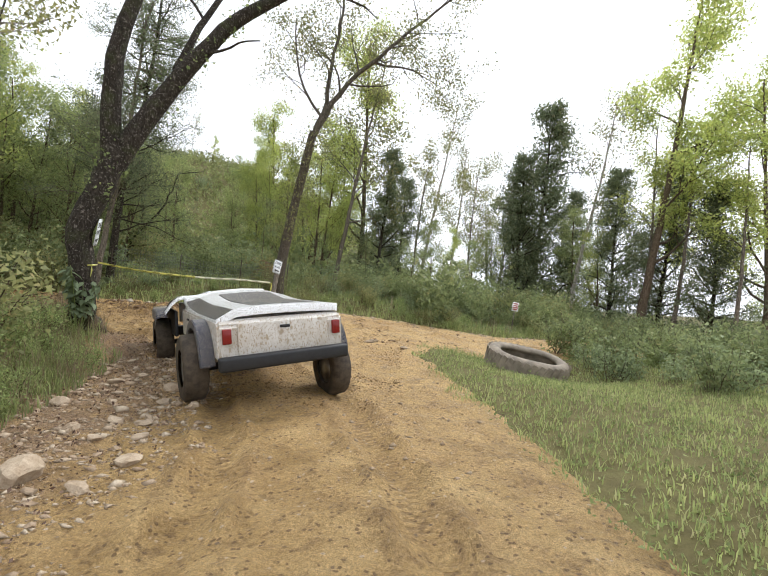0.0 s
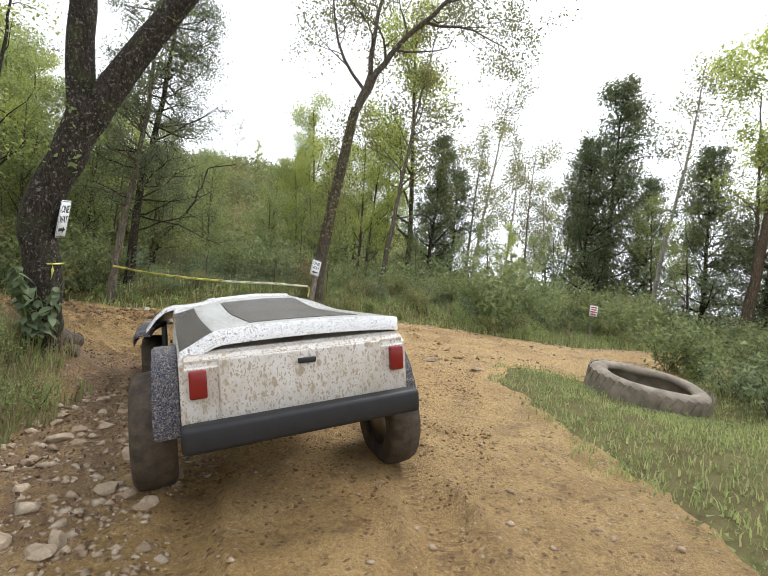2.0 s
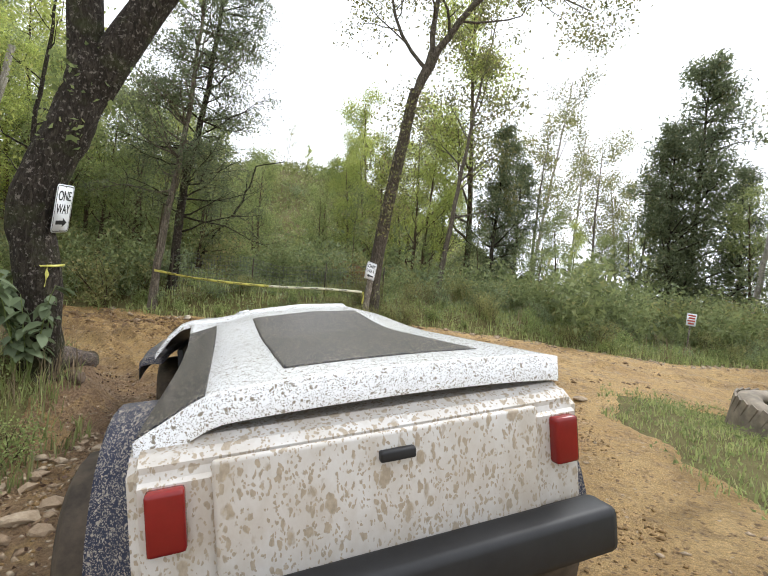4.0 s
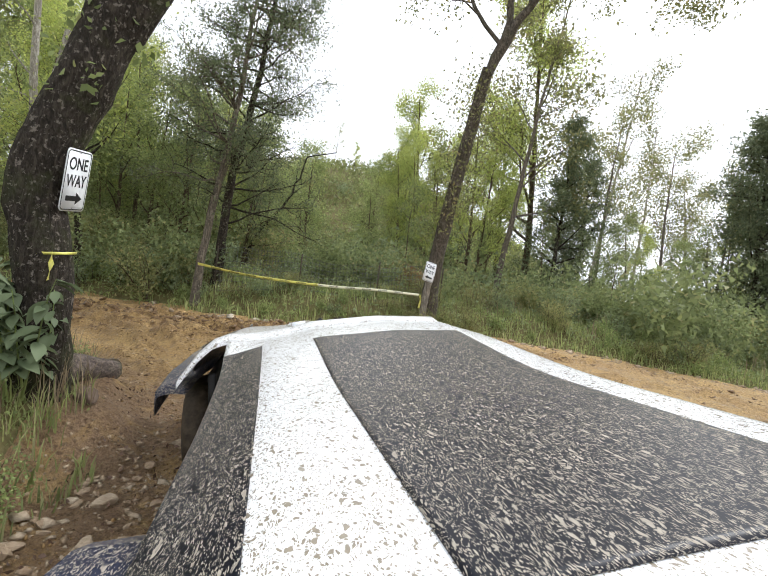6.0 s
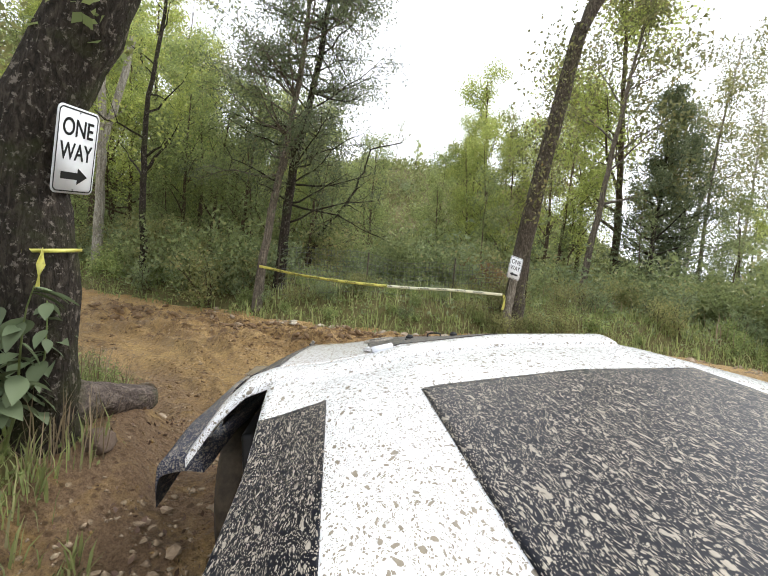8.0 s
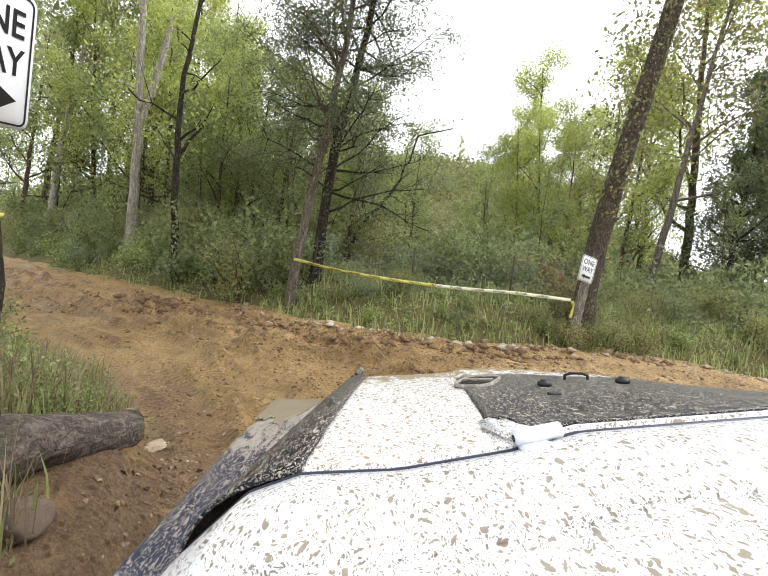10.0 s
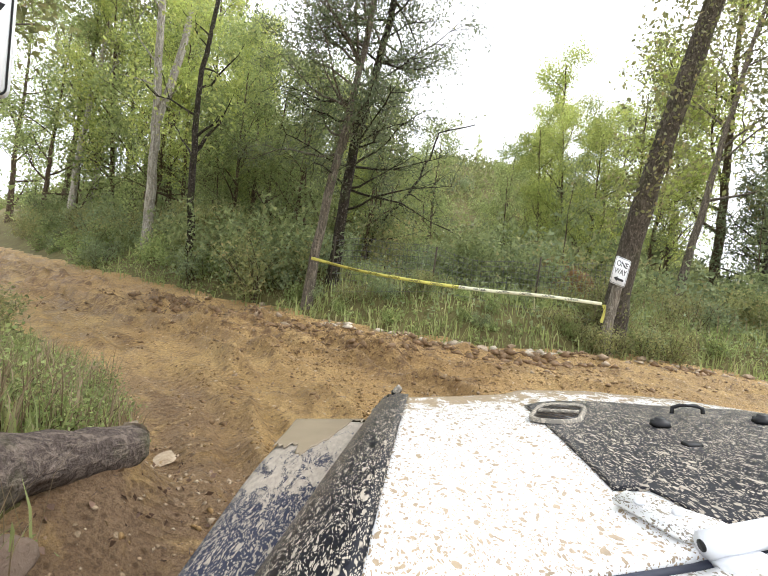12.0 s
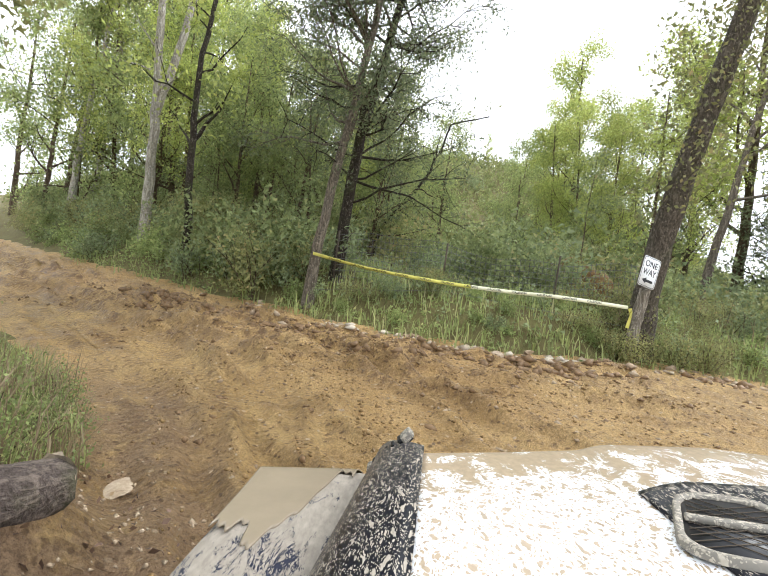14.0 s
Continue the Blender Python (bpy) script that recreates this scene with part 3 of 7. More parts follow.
def along(x, y, poly):
    """Distance from a rut's middle, and the way along it."""
    best, run, start = np.full(x.shape, 1e9), np.zeros(x.shape), 0.0
    for (ax, ay), (bx, by) in zip(poly[:-1], poly[1:]):
        dx, dy = bx - ax, by - ay
        ln = math.hypot(dx, dy)
        t = np.clip(((x - ax) * dx + (y - ay) * dy) / (ln * ln), 0, 1)
        d = np.hypot(x - ax - t * dx, y - ay - t * dy)
        sgn = np.sign(dx * (y - ay) - dy * (x - ax))
        near = d < np.abs(best)
        best, run = np.where(near, d * sgn, best), np.where(near, start + t * ln, run)
        start += ln
    return best, run


def curve(pts, step=0.4):
    """A line of points rounded by the Catmull-Rom rule."""
    p = np.vstack([2 * pts[0] - pts[1], pts, 2 * pts[-1] - pts[-2]])
    out = []
    for a, b, c, d in zip(p[:-3], p[1:-2], p[2:-1], p[3:]):
        n = max(2, int(np.linalg.norm(c - b) / step))
        for t in np.linspace(0, 1, n, endpoint=False):
            out.append(0.5 * (2 * b + (c - a) * t + (2 * a - 5 * b + 4 * c - d) * t * t + (3 * b - a - 3 * c + d) * t ** 3))
    return np.array(out + [pts[-1]])


RUTS = [curve(r, 0.7) for r in RUTS]


def road_relief(x, y):
    """Ruts with lug prints, churned ridges and small lumps; also a mask of churned clay and painted hollow shade."""
    z, churn_shade, tread = np.zeros(x.shape), np.zeros(x.shape), np.zeros(x.shape)
    for k, r in enumerate(RUTS):
        d, run = along(x, y, r)
        wob = d + 0.05 * np.sin(run * 1.3 + k) + 0.02 * np.sin(run * 4.1)
        depth = (0.05, 0.065, 0.04, 0.04, 0.035, 0.04, 0.04, 0.08, 0.08)[k]
        z -= depth * np.exp(-(wob / 0.17) ** 2)
        z += (0.030 if k in (4, 5, 6) else 0.045) * np.exp(-((np.abs(wob) - 0.27) / 0.07) ** 2) * (1 + 0.8 * np.sin(run * 5.3 + 3 * np.sin(run)))
        tread = np.maximum(tread, np.exp(-(wob / 0.14) ** 4))
        churn_shade += 0.4 * np.exp(-((np.abs(wob) - 0.29) / 0.09) ** 2) * smooth(-0.2, 0.8, np.sin(run * 2.3 + k * 2))
    z += 0.032 * lumps(x, y, 1.1, 3.0) + 0.042 * crumbs(x, y) * (1 - 0.6 * tread)
    far = y - np.interp(x, FAR_X, FAR_Y)
    edge = np.exp(-((far + 0.75) / 0.45) ** 2) * smooth(-3.0, -6.0, x) + 0.5 * np.exp(-((far + 1.6) / 0.8) ** 2) * smooth(4, -2, x)
    rag = np.maximum(0, crumbs(x, y, 5) + 0.15)
    z += 0.10 * edge * rag
    # clods at the edge are churned clay; sunken crumbs get painted shade
    churn_shade += edge * smooth(0.1, 0.5, rag) * 0.8 + 0.35 * smooth(0.25, 0.6, -crumbs(x, y)) * smooth(0.35, 0.7, grainy(x, y, 0.9, 3))
    return z, np.clip(churn_shade, 0, 0.85), np.clip(tread, 0, 1)


def grid_sheet(name, xs, ys, height, material, keep=None):
    x, y = np.meshgrid(xs, ys, indexing="ij")
    z = height(x, y)
    v = np.stack([x, y, z], -1).reshape(-1, 3)
    i, j = np.meshgrid(np.arange(len(xs) - 1), np.arange(len(ys) - 1), indexing="ij")
    n = len(ys)
    q = np.stack([i * n + j, (i + 1) * n + j, (i + 1) * n + j + 1, i * n + j + 1], -1).reshape(-1, 4)
    if keep is not None:
        good = keep(x, y).ravel()
        q = q[good[q].any(1)]
        used = np.unique(q)
        back = np.full(len(v), -1)
        back[used] = np.arange(len(used))
        v, q = v[used], back[q]
    return new(name, mesh_np(name, v, q, material, True)), v


def outside(x, y):
    """Above nought beyond the road, below it on the road; with a ragged line."""
    dl, df, dr = verges(x, y)
    dl = dl - 0.32 * np.exp(-(((x + 4.3) / 1.3) ** 2 + ((y - 5.9) / 1.2) ** 2))
    return np.maximum(np.maximum(dl, df), dr) + 0.10 * lumps(x, y, 1.6, 6.0) + 0.05 * lumps(x, y, 5.0, 2.0)


def steps(*spans):
    out = [spans[0][0]]
    for a, b, s in spans:
        out += list(np.linspace(a, b, max(2, int(round((b - a) / s)) + 1))[1:])
    return np.array(out)


gx = steps((-900, -120, 80), (-120, -30, 5), (-30, -10, 0.6), (-10, 8, 0.2), (8, 30, 0.7), (30, 120, 5), (120, 900, 80))
gy = steps((-900, -60, 80), (-60, -4, 4), (-4, 16, 0.2), (16, 30, 0.6), (30, 130, 3), (130, 900, 70))
ground, _ = grid_sheet("ground", gx, gy, lambda x, y: land(x, y) - 0.16 * smooth(0.15, -0.35, outside(x, y)), SOIL)
tagged(ground, "earth ground with grass, weeds and leaf litter", "ground", kind="structure")

rx = steps((-30, -9, 0.16), (-9, -2.6, 0.025), (-2.6, 2.6, 0.06), (2.6, 10, 0.15), (10, 34, 0.35))
ry = steps((-6, -0.5, 0.12), (-0.5, 6.4, 0.06), (6.4, 11, 0.025), (11, 14, 0.06), (14, 24, 0.16))


def road_height(x, y):
    r = road_relief(x, y)[0]
    o = outside(x, y)
    return land(x, y) + r * smooth(0.25, -0.25, o) + 0.03 - 0.16 * smooth(0.12, 0.5, o)


road, rv = grid_sheet("dirt_road", rx, ry, road_height, MUD, lambda x, y: outside(x, y) < 0.42)
tagged(road, "wet orange-brown clay track with ruts and tyre prints", "dirt road", kind="structure")
att = road.data.attributes.new("churn_shade", "FLOAT", "POINT")
att.data.foreach_set("value", road_relief(rv[:, 0], rv[:, 1])[1].astype(np.float32))
near, way = np.full(len(rv), 9.0), np.zeros(len(rv))
for k, r in enumerate(RUTS):
    d, run = along(rv[:, 0], rv[:, 1], r)
    d = d + 0.05 * np.sin(run * 1.3 + k) + 0.02 * np.sin(run * 4.1)
    closer = (np.abs(d) < np.abs(near)) & ((k in (4, 5, 6)) | ((k < 2) & (rv[:, 1] < 5.0)))
    near, way = np.where(closer, d, near), np.where(closer, run, way)
dl = verges(rv[:, 0], rv[:, 1])[0] + 0.25 * lumps(rv[:, 0], rv[:, 1], 1.3, 5.0)
shoulder = 0.85 * smooth(-1.5, -0.7, dl) * smooth(7.0, 5.2, rv[:, 1]) + 0.75 * smooth(-0.75, -0.25, dl) * smooth(4.8, 5.8, rv[:, 1]) * smooth(-8.5, -6, rv[:, 0])
for name, value in (("across", near), ("run", way), ("shoulder", np.clip(shoulder, 0, 0.9))):
    att = road.data.attributes.new(name, "FLOAT", "POINT")
    att.data.foreach_set("value", value.astype(np.float32))



def top(x, y):
    """Height of whatever one stands on at a place."""
    x, y = np.asarray(x, float), np.asarray(y, float)
    z, on = land(x, y), outside(x, y) < 0.3
    if on.any():
        z = z.copy()
        z[on] = road_height(x[on], y[on])
    return z


def z_at(x, y):
    return float(top(np.array([x]), np.array([y]))[0])


# ---- the off-road vehicle, halted on the track; its own axes: right, ahead, up ----
REF = look((-2.47, 5.25, 1.478), (-3.581, 6.914, 1.462), 5.95)
EYE_UP = 1.56
CAR = REF @ Matrix(((1, 0, 0, 0), (0, 0, 1, 0), (0, -1, 0, 0), (0, 0, 0, 1))) @ Matrix.Translation((0, 0, -EYE_UP))
jeep = empty("off_road_vehicle", CAR, "white mud-spattered off-road vehicle with black bonnet panel, on the clay track", "vehicle")

REAR = np.array([(-.023, .535, -.330), (.15, .54, -.328), (.35, .548, -.302), (.482, .555, -.272), (.9, .56, -.25), (1.3, .56, -.27), (1.5, .56, -.33)])
NOSE = np.array([(.09, 1.60, -.376), (.27, 1.62, -.377), (.46, 1.62, -.368), (.70, 1.62, -.372), (.98, 1.59, -.395), (1.22, 1.53, -.43), (1.38, 1.47, -.48)])


def bonnet(s, v, lift=0.0):
    """A place on the bonnet: s across from 0 to 6, v from its rear edge (0) to its nose (1)."""
    s, v = np.broadcast_arrays(np.asarray(s, float), np.asarray(v, float))
    k = np.arange(7)
    a = np.stack([np.interp(s, k, REAR[:, i]) for i in range(3)], -1)
    b = np.stack([np.interp(s, k, NOSE[:, i]) for i in range(3)], -1)
    p = a * (1 - v)[..., None] + b * v[..., None]
    p[..., 2] += 0.012 * np.sin(np.pi * v) + lift + EYE_UP
    p[..., 2] += 0.012 * smooth(1.75, 2.15, s) * smooth(0.55, 0.9, v) * (1 - smooth(4.5, 5.2, s))
    return p


def sheet(points, thick=0.004):
    """Quads over an array of points, with a turned-down rim."""
    n, m = points.shape[:2]
    i, j = np.meshgrid(np.arange(n - 1), np.arange(m - 1), indexing="ij")
    q = np.stack([i * m + j, (i + 1) * m + j, (i + 1) * m + j + 1, i * m + j + 1], -1).reshape(-1, 4)
    v = points.reshape(-1, 3)
    rim = [(a, 0) for a in range(n)] + [(n - 1, b) for b in range(1, m)] + [(a, m - 1) for a in range(n - 2, -1, -1)] + [(0, b) for b in range(m - 2, 0, -1)]
    idx = np.array([a * m + b for a, b in rim])
    low = v[idx] - np.array([0, 0, thick])
    k = len(idx)
    nx = np.roll(np.arange(k), -1)
    sides = np.stack([idx, len(v) + np.arange(k), len(v) + nx, idx[nx]], -1)
    return np.vstack([v, low]), np.vstack([q, sides])


sg, vg = np.meshgrid(np.linspace(0, 6, 97), np.linspace(0, 1, 41), indexing="ij")
hood_pts = bonnet(sg, vg)
nose_drop = smooth(0.93, 1.0, vg) ** 2
hood_pts[..., 2] -= 0.022 * nose_drop
hood = part_np("bonnet", *sheet(hood_pts, 0.03), WHITE_NOSE, jeep, "white bonnet flecked with dried mud", True)

# black panel in the middle of the bonnet
su = np.linspace(0, 1, 60)
vu = np.linspace(0, 1, 40)
a, b = np.meshgrid(su, vu, indexing="ij")
s0 = np.interp(b, [0, 0.12, 1], [1.92, 1.92, 1.88])
sd = s0 + a * (5.3 - s0)
vlow = np.interp(sd, [1.9, 2.22, 2.45, 2.7, 6], [0.16, 0.14, 0.025, 0.012, 0.012])
vd = vlow + b * (np.interp(sd, [1.88, 2.31, 2.84, 3.29, 3.7, 4.5, 5.3], [0.71, 0.735, 0.715, 0.69, 0.67, 0.67, 0.70]) - vlow)
part_np("bonnet_panel", *sheet(bonnet(sd, vd, 0.004), 0.003), BLACK_VINYL, hood, "matt black bonnet panel streaked with dried mud", True)

# rounded flank of the bonnet in black vinyl
f = np.linspace(0, 1, 30)
arc = np.linspace(0, 1, 12)
fa, ar = np.meshgrid(f, arc, indexing="ij")
upper = bonnet(np.zeros_like(fa), fa)
lower = np.stack([-0.262 + 0.225 * fa, 0.535 + 1.35 * fa, np.full(fa.shape, EYE_UP - 0.56)], -1)
flank = upper * (1 - ar)[..., None] + lower * ar[..., None]
flank[..., 0] -= 0.050 * np.sin(np.pi * ar) * (1 - 0.5 * fa)
flank[..., 2] += 0.045 * np.sin(np.pi * ar)
part_np("bonnet_flank", *sheet(flank[:, ::-1] + np.array([0, 0, 0.001]), 0.01), BLACK_VINYL, hood, "black vinyl side band streaked with mud", True)
right_up = bonnet(np.full(fa.shape, 6.0), fa)
right_low = right_up + np.stack([0.16 - 0.04 * fa, 0 * fa, np.full(fa.shape, -0.2)], -1)
rf = right_up * (1 - ar)[..., None] + right_low * ar[..., None]
rf[..., 0] += 0.05 * np.sin(np.pi * ar)
part_np("bonnet_flank", *sheet(rf, 0.01), BLACK_VINYL, hood, "", True)


def wing(x_out, x_in0, x_in1, sign):
    """A flat-topped front wing with a rounded, drooping outer lip."""
    fa, ac = np.meshgrid(np.linspace(0, 1, 26), np.linspace(0, 1, 22), indexing="ij")
    y = 0.30 + 1.66 * fa
    inner = x_in0 + (x_in1 - x_in0) * fa
    outer = x_out + sign * 0.06 * (1 - smooth(0.0, 0.35, fa)) * 0.4 - sign * 0.045 * smooth(0.6, 1.0, fa)
    u = np.clip(ac / 0.78, 0, 1)
    x = inner + (outer - inner) * u
    drop = np.clip((ac - 0.72) / 0.28, 0, 1)
    x = x + sign * 0.018 * np.sin(np.pi * 0.5 * drop)
    z = EYE_UP - 0.55 - 0.11 * drop ** 1.6 - 0.10 * smooth(0.93, 1.0, fa) * 0.5 - 0.05 * (1 - smooth(0, 0.30, fa)) ** 2 + 0.01 * np.sin(np.pi * u)
    return np.stack([x, y, z], -1)


def flip(p):
    return p[:, ::-1]


left_wing = part_np("front_wing", *sheet(flip(wing(-0.392, -0.27, -0.02, -1)), 0.05), FENDER_DIRTY, jeep, "dark plastic wing caked in dried mud", True)
part_np("front_wing", *sheet(wing(1.86, 1.72, 1.48, 1), 0.05), FENDER_DIRTY, jeep, "dark plastic wing caked in dried mud", True)
# wet mud pooled on the fore part of the wing
a, b = np.meshgrid(np.linspace(0, 1, 26), np.linspace(0, 1, 70), indexing="ij")
ypool = 1.52 + 0.04 * np.sin(b * 9) + 0.025 * np.sin(b * 23 + 1) + 0.012 * np.sin(b * 61) + 0.30 * smooth(0.45, 1.0, b)
yp = ypool + a * (1.925 - ypool)
xo, xi = -0.395 + 0.03 * smooth(1.3, 1.9, yp), -0.262 + 0.225 * (yp - 0.535) / 1.35 - 0.035
wet = np.stack([xo + 0.012 + b * (xi - xo - 0.012), yp, np.full(a.shape, EYE_UP - 0.5365) - 0.05 * smooth(0.93, 1.0, (yp - 0.30) / 1.66)], -1)
part_np("wet_mud", *sheet(wet[:, ::-1], 0.004), MUD_FILM, left_wing, "smooth grey-brown wet mud lying on the wing", True)

# cowl behind the bonnet, with the dark rubber seal in the gap
k = np.linspace(0, 6, 60)
lip = np.vstack([[(-0.30, 0.47, -0.56), (-0.20, 0.50, -0.43), (-0.11, 0.525, -0.355)], REAR[:6]])
k = np.linspace(0, 8, 60)
edge = np.stack([np.interp(k, range(9), lip[:, i]) for i in range(3)], -1) + np.array([0, 0, EYE_UP])
back = np.linspace(0, 1, 10)
ck, cb = np.meshgrid(np.arange(60), back, indexing="ij")
cowl = edge[ck] + np.stack([0 * cb, -0.022 - 0.24 * cb, -0.004 + 0.02 * np.sin(np.pi * cb)], -1)
part_np("cowl", *sheet(flip(cowl), 0.03), WHITE_PAINT, jeep, "white cowl panel flecked with mud", True)
tb = Tubes()
tb.add(edge + np.array([0, -0.010, -0.012]), np.full(60, 0.0075), 8)
ob = new("seal", tb.mesh("seal", SEAL))
ob.parent = jeep
ob["label"] = "blue-black rubber seal along the bonnet gap"

# inner wings, grille and bumper under the bonnet
part("inner_wing", box_bm(0.05, 1.30, 0.42, (-0.13, 1.02, EYE_UP - 0.76), 0.015), RUBBER, jeep)
part("inner_wing", box_bm(0.05, 1.30, 0.42, (1.53, 1.02, EYE_UP - 0.76), 0.015), RUBBER, jeep)
gr = part("grille", box_bm(1.36, 0.05, 0.36, (0.74, 1.60, EYE_UP - 0.66), 0.02), WHITE_CLEAN, jeep)
for k in range(7):
    part("slot", box_bm(0.075, 0.02, 0.30, (0.74 + (k - 3) * 0.125, 1.63, EYE_UP - 0.66), 0.008), RUBBER, gr)
part("bumper", box_bm(1.7, 0.16, 0.18, (0.74, 1.80, EYE_UP - 1.02), 0.03), RUBBER, jeep)
part("axle", cyl_bm(0.045, 0.045, 1.9, pose(0.74, 1.22, 0.41, 0, 90, 0), 16), RUBBER, jeep)


def wheel(x, y):
    foot = CAR @ Vector((x, y, 0))
    z = min(0.43, 0.40 + (z_at(foot.x, foot.y) - foot.z) / CAR[2][2])
    w = new("wheel")
    w.parent = jeep
    w.matrix_basis = pose(x, y, z, 0, 90, 0)
    prof = [(0.23, -0.13), (0.36, -0.14), (0.40, -0.11), (0.41, 0.0), (0.40, 0.11), (0.36, 0.14), (0.23, 0.13)]
    bm = bmesh.new()
    n = 40
    rings = [[bm.verts.new((r * (1 + (0.02 if i % 2 and r > 0.38 else 0)) * math.cos(2 * math.pi * i / n), r * (1 + (0.02 if i % 2 and r > 0.38 else 0)) * math.sin(2 * math.pi * i / n), h)) for r, h in prof] for i in range(n)]
    for i in range(n):
        for j in range(len(prof) - 1):
            bm.faces.new((rings[i][j], rings[(i + 1) % n][j], rings[(i + 1) % n][j + 1], rings[i][j + 1]))
    part("tyre", bm, TYRE_MUD, w, "black tyre smeared with clay")
    part("rim", cyl_bm(0.235, 0.22, 0.2, sides=28, bevel=0.02), STEEL, w)


wheel(-0.26, 1.22)
wheel(1.74, 1.22)

# the rear body: tub with wheel openings, doors, deck cover, flares, tail
def across_bm(outline, x0, x1, bevel=0.0):
    """A plate with its outline in y and z, reaching from x0 to x1."""
    bm = prism_bm(outline, 0, x1 - x0)
    bmesh.ops.transform(bm, matrix=Matrix(((0, 0, 1, x0), (1, 0, 0, 0), (0, 1, 0, 0), (0, 0, 0, 1))), verts=bm.verts[:])
    if bevel:
        bmesh.ops.bevel(bm, geom=[e for e in bm.edges if e.calc_face_angle(0) > 0.6], offset=bevel, segments=3, affect="EDGES")
    return bm


def arch(r, lo, n=16):
    return [(-1.62 + r * math.cos(q), 0.42 + r * math.sin(q)) for q in np.linspace(math.pi - lo, lo, n)]


wheel(-0.20, -1.62)
wheel(1.68, -1.62)
part("axle", cyl_bm(0.045, 0.045, 1.8, pose(0.74, -1.62, 0.41, 0, 90, 0), 16), RUBBER, jeep)
part("chassis_rail", box_bm(0.09, 3.6, 0.12, (0.34, -0.3, 0.56), 0.015), TYRE_MUD, jeep)
part("chassis_rail", box_bm(0.09, 3.6, 0.12, (1.14, -0.3, 0.56), 0.015), TYRE_MUD, jeep)
outline = [(0.42, 0.60), (0.42, 1.02), (0.30, 1.06), (-2.28, 1.04), (-2.36, 0.98), (-2.36, 0.58), (-2.20, 0.58)] + arch(0.50, 0.30)
body = part("rear_body", across_bm(outline[::-1], -0.03, 1.51, 0.03), WHITE_MUDDY, jeep, "white rear body flecked with dried mud", smooth=False)
a, b = np.meshgrid(np.linspace(0, 1, 50), np.linspace(0, 1, 80), indexing="ij")


def deck_z(x, y):
    """The deck's height: flush with the cowl in front, lower and gently crowned behind."""
    low = 1.145 + 0.035 * np.sin(np.pi * np.clip((x + 0.02) / 1.51, 0, 1)) ** 0.6
    high = np.interp(x, REAR[:, 0], REAR[:, 2]) + EYE_UP - 0.012
    fall = 0.10 * (1 - smooth(-0.06, 0.24, x)) * smooth(0.25, -0.3, y)
    return low + (high - low) * smooth(-1.1, 0.26, y) - fall


dx, dy = -0.02 + 1.51 * a, 0.29 - 2.56 * b
deck = np.stack([dx, dy, deck_z(dx, dy)], -1)
part_np("deck_cover", *sheet(deck[:, ::-1], 0.10), WHITE_PAINT, body, "white hard deck cover flecked with dried mud", True)
dx, dy = 0.44 + 0.82 * a, -0.12 - 1.92 * b
inset = np.stack([dx, dy, deck_z(dx, dy) + 0.004], -1)
part_np("deck_panel", *sheet(inset[:, ::-1], 0.003), BLACK_VINYL, body, "matt black deck panel streaked with dried mud", True)
dx, dy = -0.018 + 0.195 * a, -0.02 - 2.22 * b
part_np("side_band", *sheet(np.stack([dx, dy, deck_z(dx, dy) + 0.004], -1)[:, ::-1], 0.05), BLACK_VINYL, body, "black vinyl side band streaked with mud", True)
for x0, x1, xh in ((-0.042, -0.026, -0.060), (1.506, 1.522, 1.540)):
    for y0, y1 in ((0.30, -0.52), (-0.55, -1.06)):
        door = part("door", across_bm([(y0, 0.66), (y0, 1.00), (y1, 1.00), (y1, 0.74 if y1 < -1 else 0.66)][::-1], x0, x1, 0.006), WHITE_MUDDY, body, "", smooth=False)
        part("handle", box_bm(0.022, 0.13, 0.028, (xh, y1 + 0.12, 0.92), 0.008), RUBBER, door, "black door handle")
    part("flare", across_bm(arch(0.60, 0.15) + arch(0.49, 0.15)[::-1], x0 - (0.15 if x0 < 0 else 0.0), x1 + (0.0 if x0 < 0 else 0.15), 0.012), FENDER_DIRTY, body, "dark plastic wheel flare caked in mud", smooth=False)
    part("rock_rail", box_bm(0.07, 1.25, 0.08, ((x0 + x1) / 2, -0.40, 0.56), 0.02), RUBBER, body)
tail = part("tailgate", box_bm(1.10, 0.03, 0.40, (0.74, -2.37, 0.80), 0.012), WHITE_MUDDY, body, "white tailgate flecked with mud")
part("latch", box_bm(0.12, 0.03, 0.035, (0.74, -2.395, 0.93), 0.008), RUBBER, tail)
for x in (0.07, 1.41):
    part("tail_lamp", box_bm(0.10, 0.05, 0.17, (x, -2.375, 0.86), 0.012), LAMP_RED, body, "dark red tail lamp")
part("rear_bumper", box_bm(1.56, 0.14, 0.16, (0.74, -2.44, 0.56), 0.03), RUBBER, jeep)

# fittings on the bonnet: vent, tie-down loop, rubber stops, washer jet, latch, hinge
def on_hood(s, v, lift=0.0):
    p = bonnet(np.array(s), np.array(v), lift)
    return Vector(p.tolist())


vent = new("vent")
vent.parent = hood
vs, vv = 2.18, 0.585
vp = on_hood(vs, vv, 0.004)
e1 = (on_hood(vs + 0.3, vv - 0.03) - on_hood(vs - 0.3, vv + 0.03)).normalized()
nrm = e1.cross((on_hood(vs, vv + 0.1) - on_hood(vs, vv - 0.1)).normalized()).normalized()
e2 = nrm.cross(e1)
vent.matrix_basis = Matrix((e1.to_4d(), e2.to_4d(), nrm.to_4d(), (0, 0, 0, 1))).transposed()
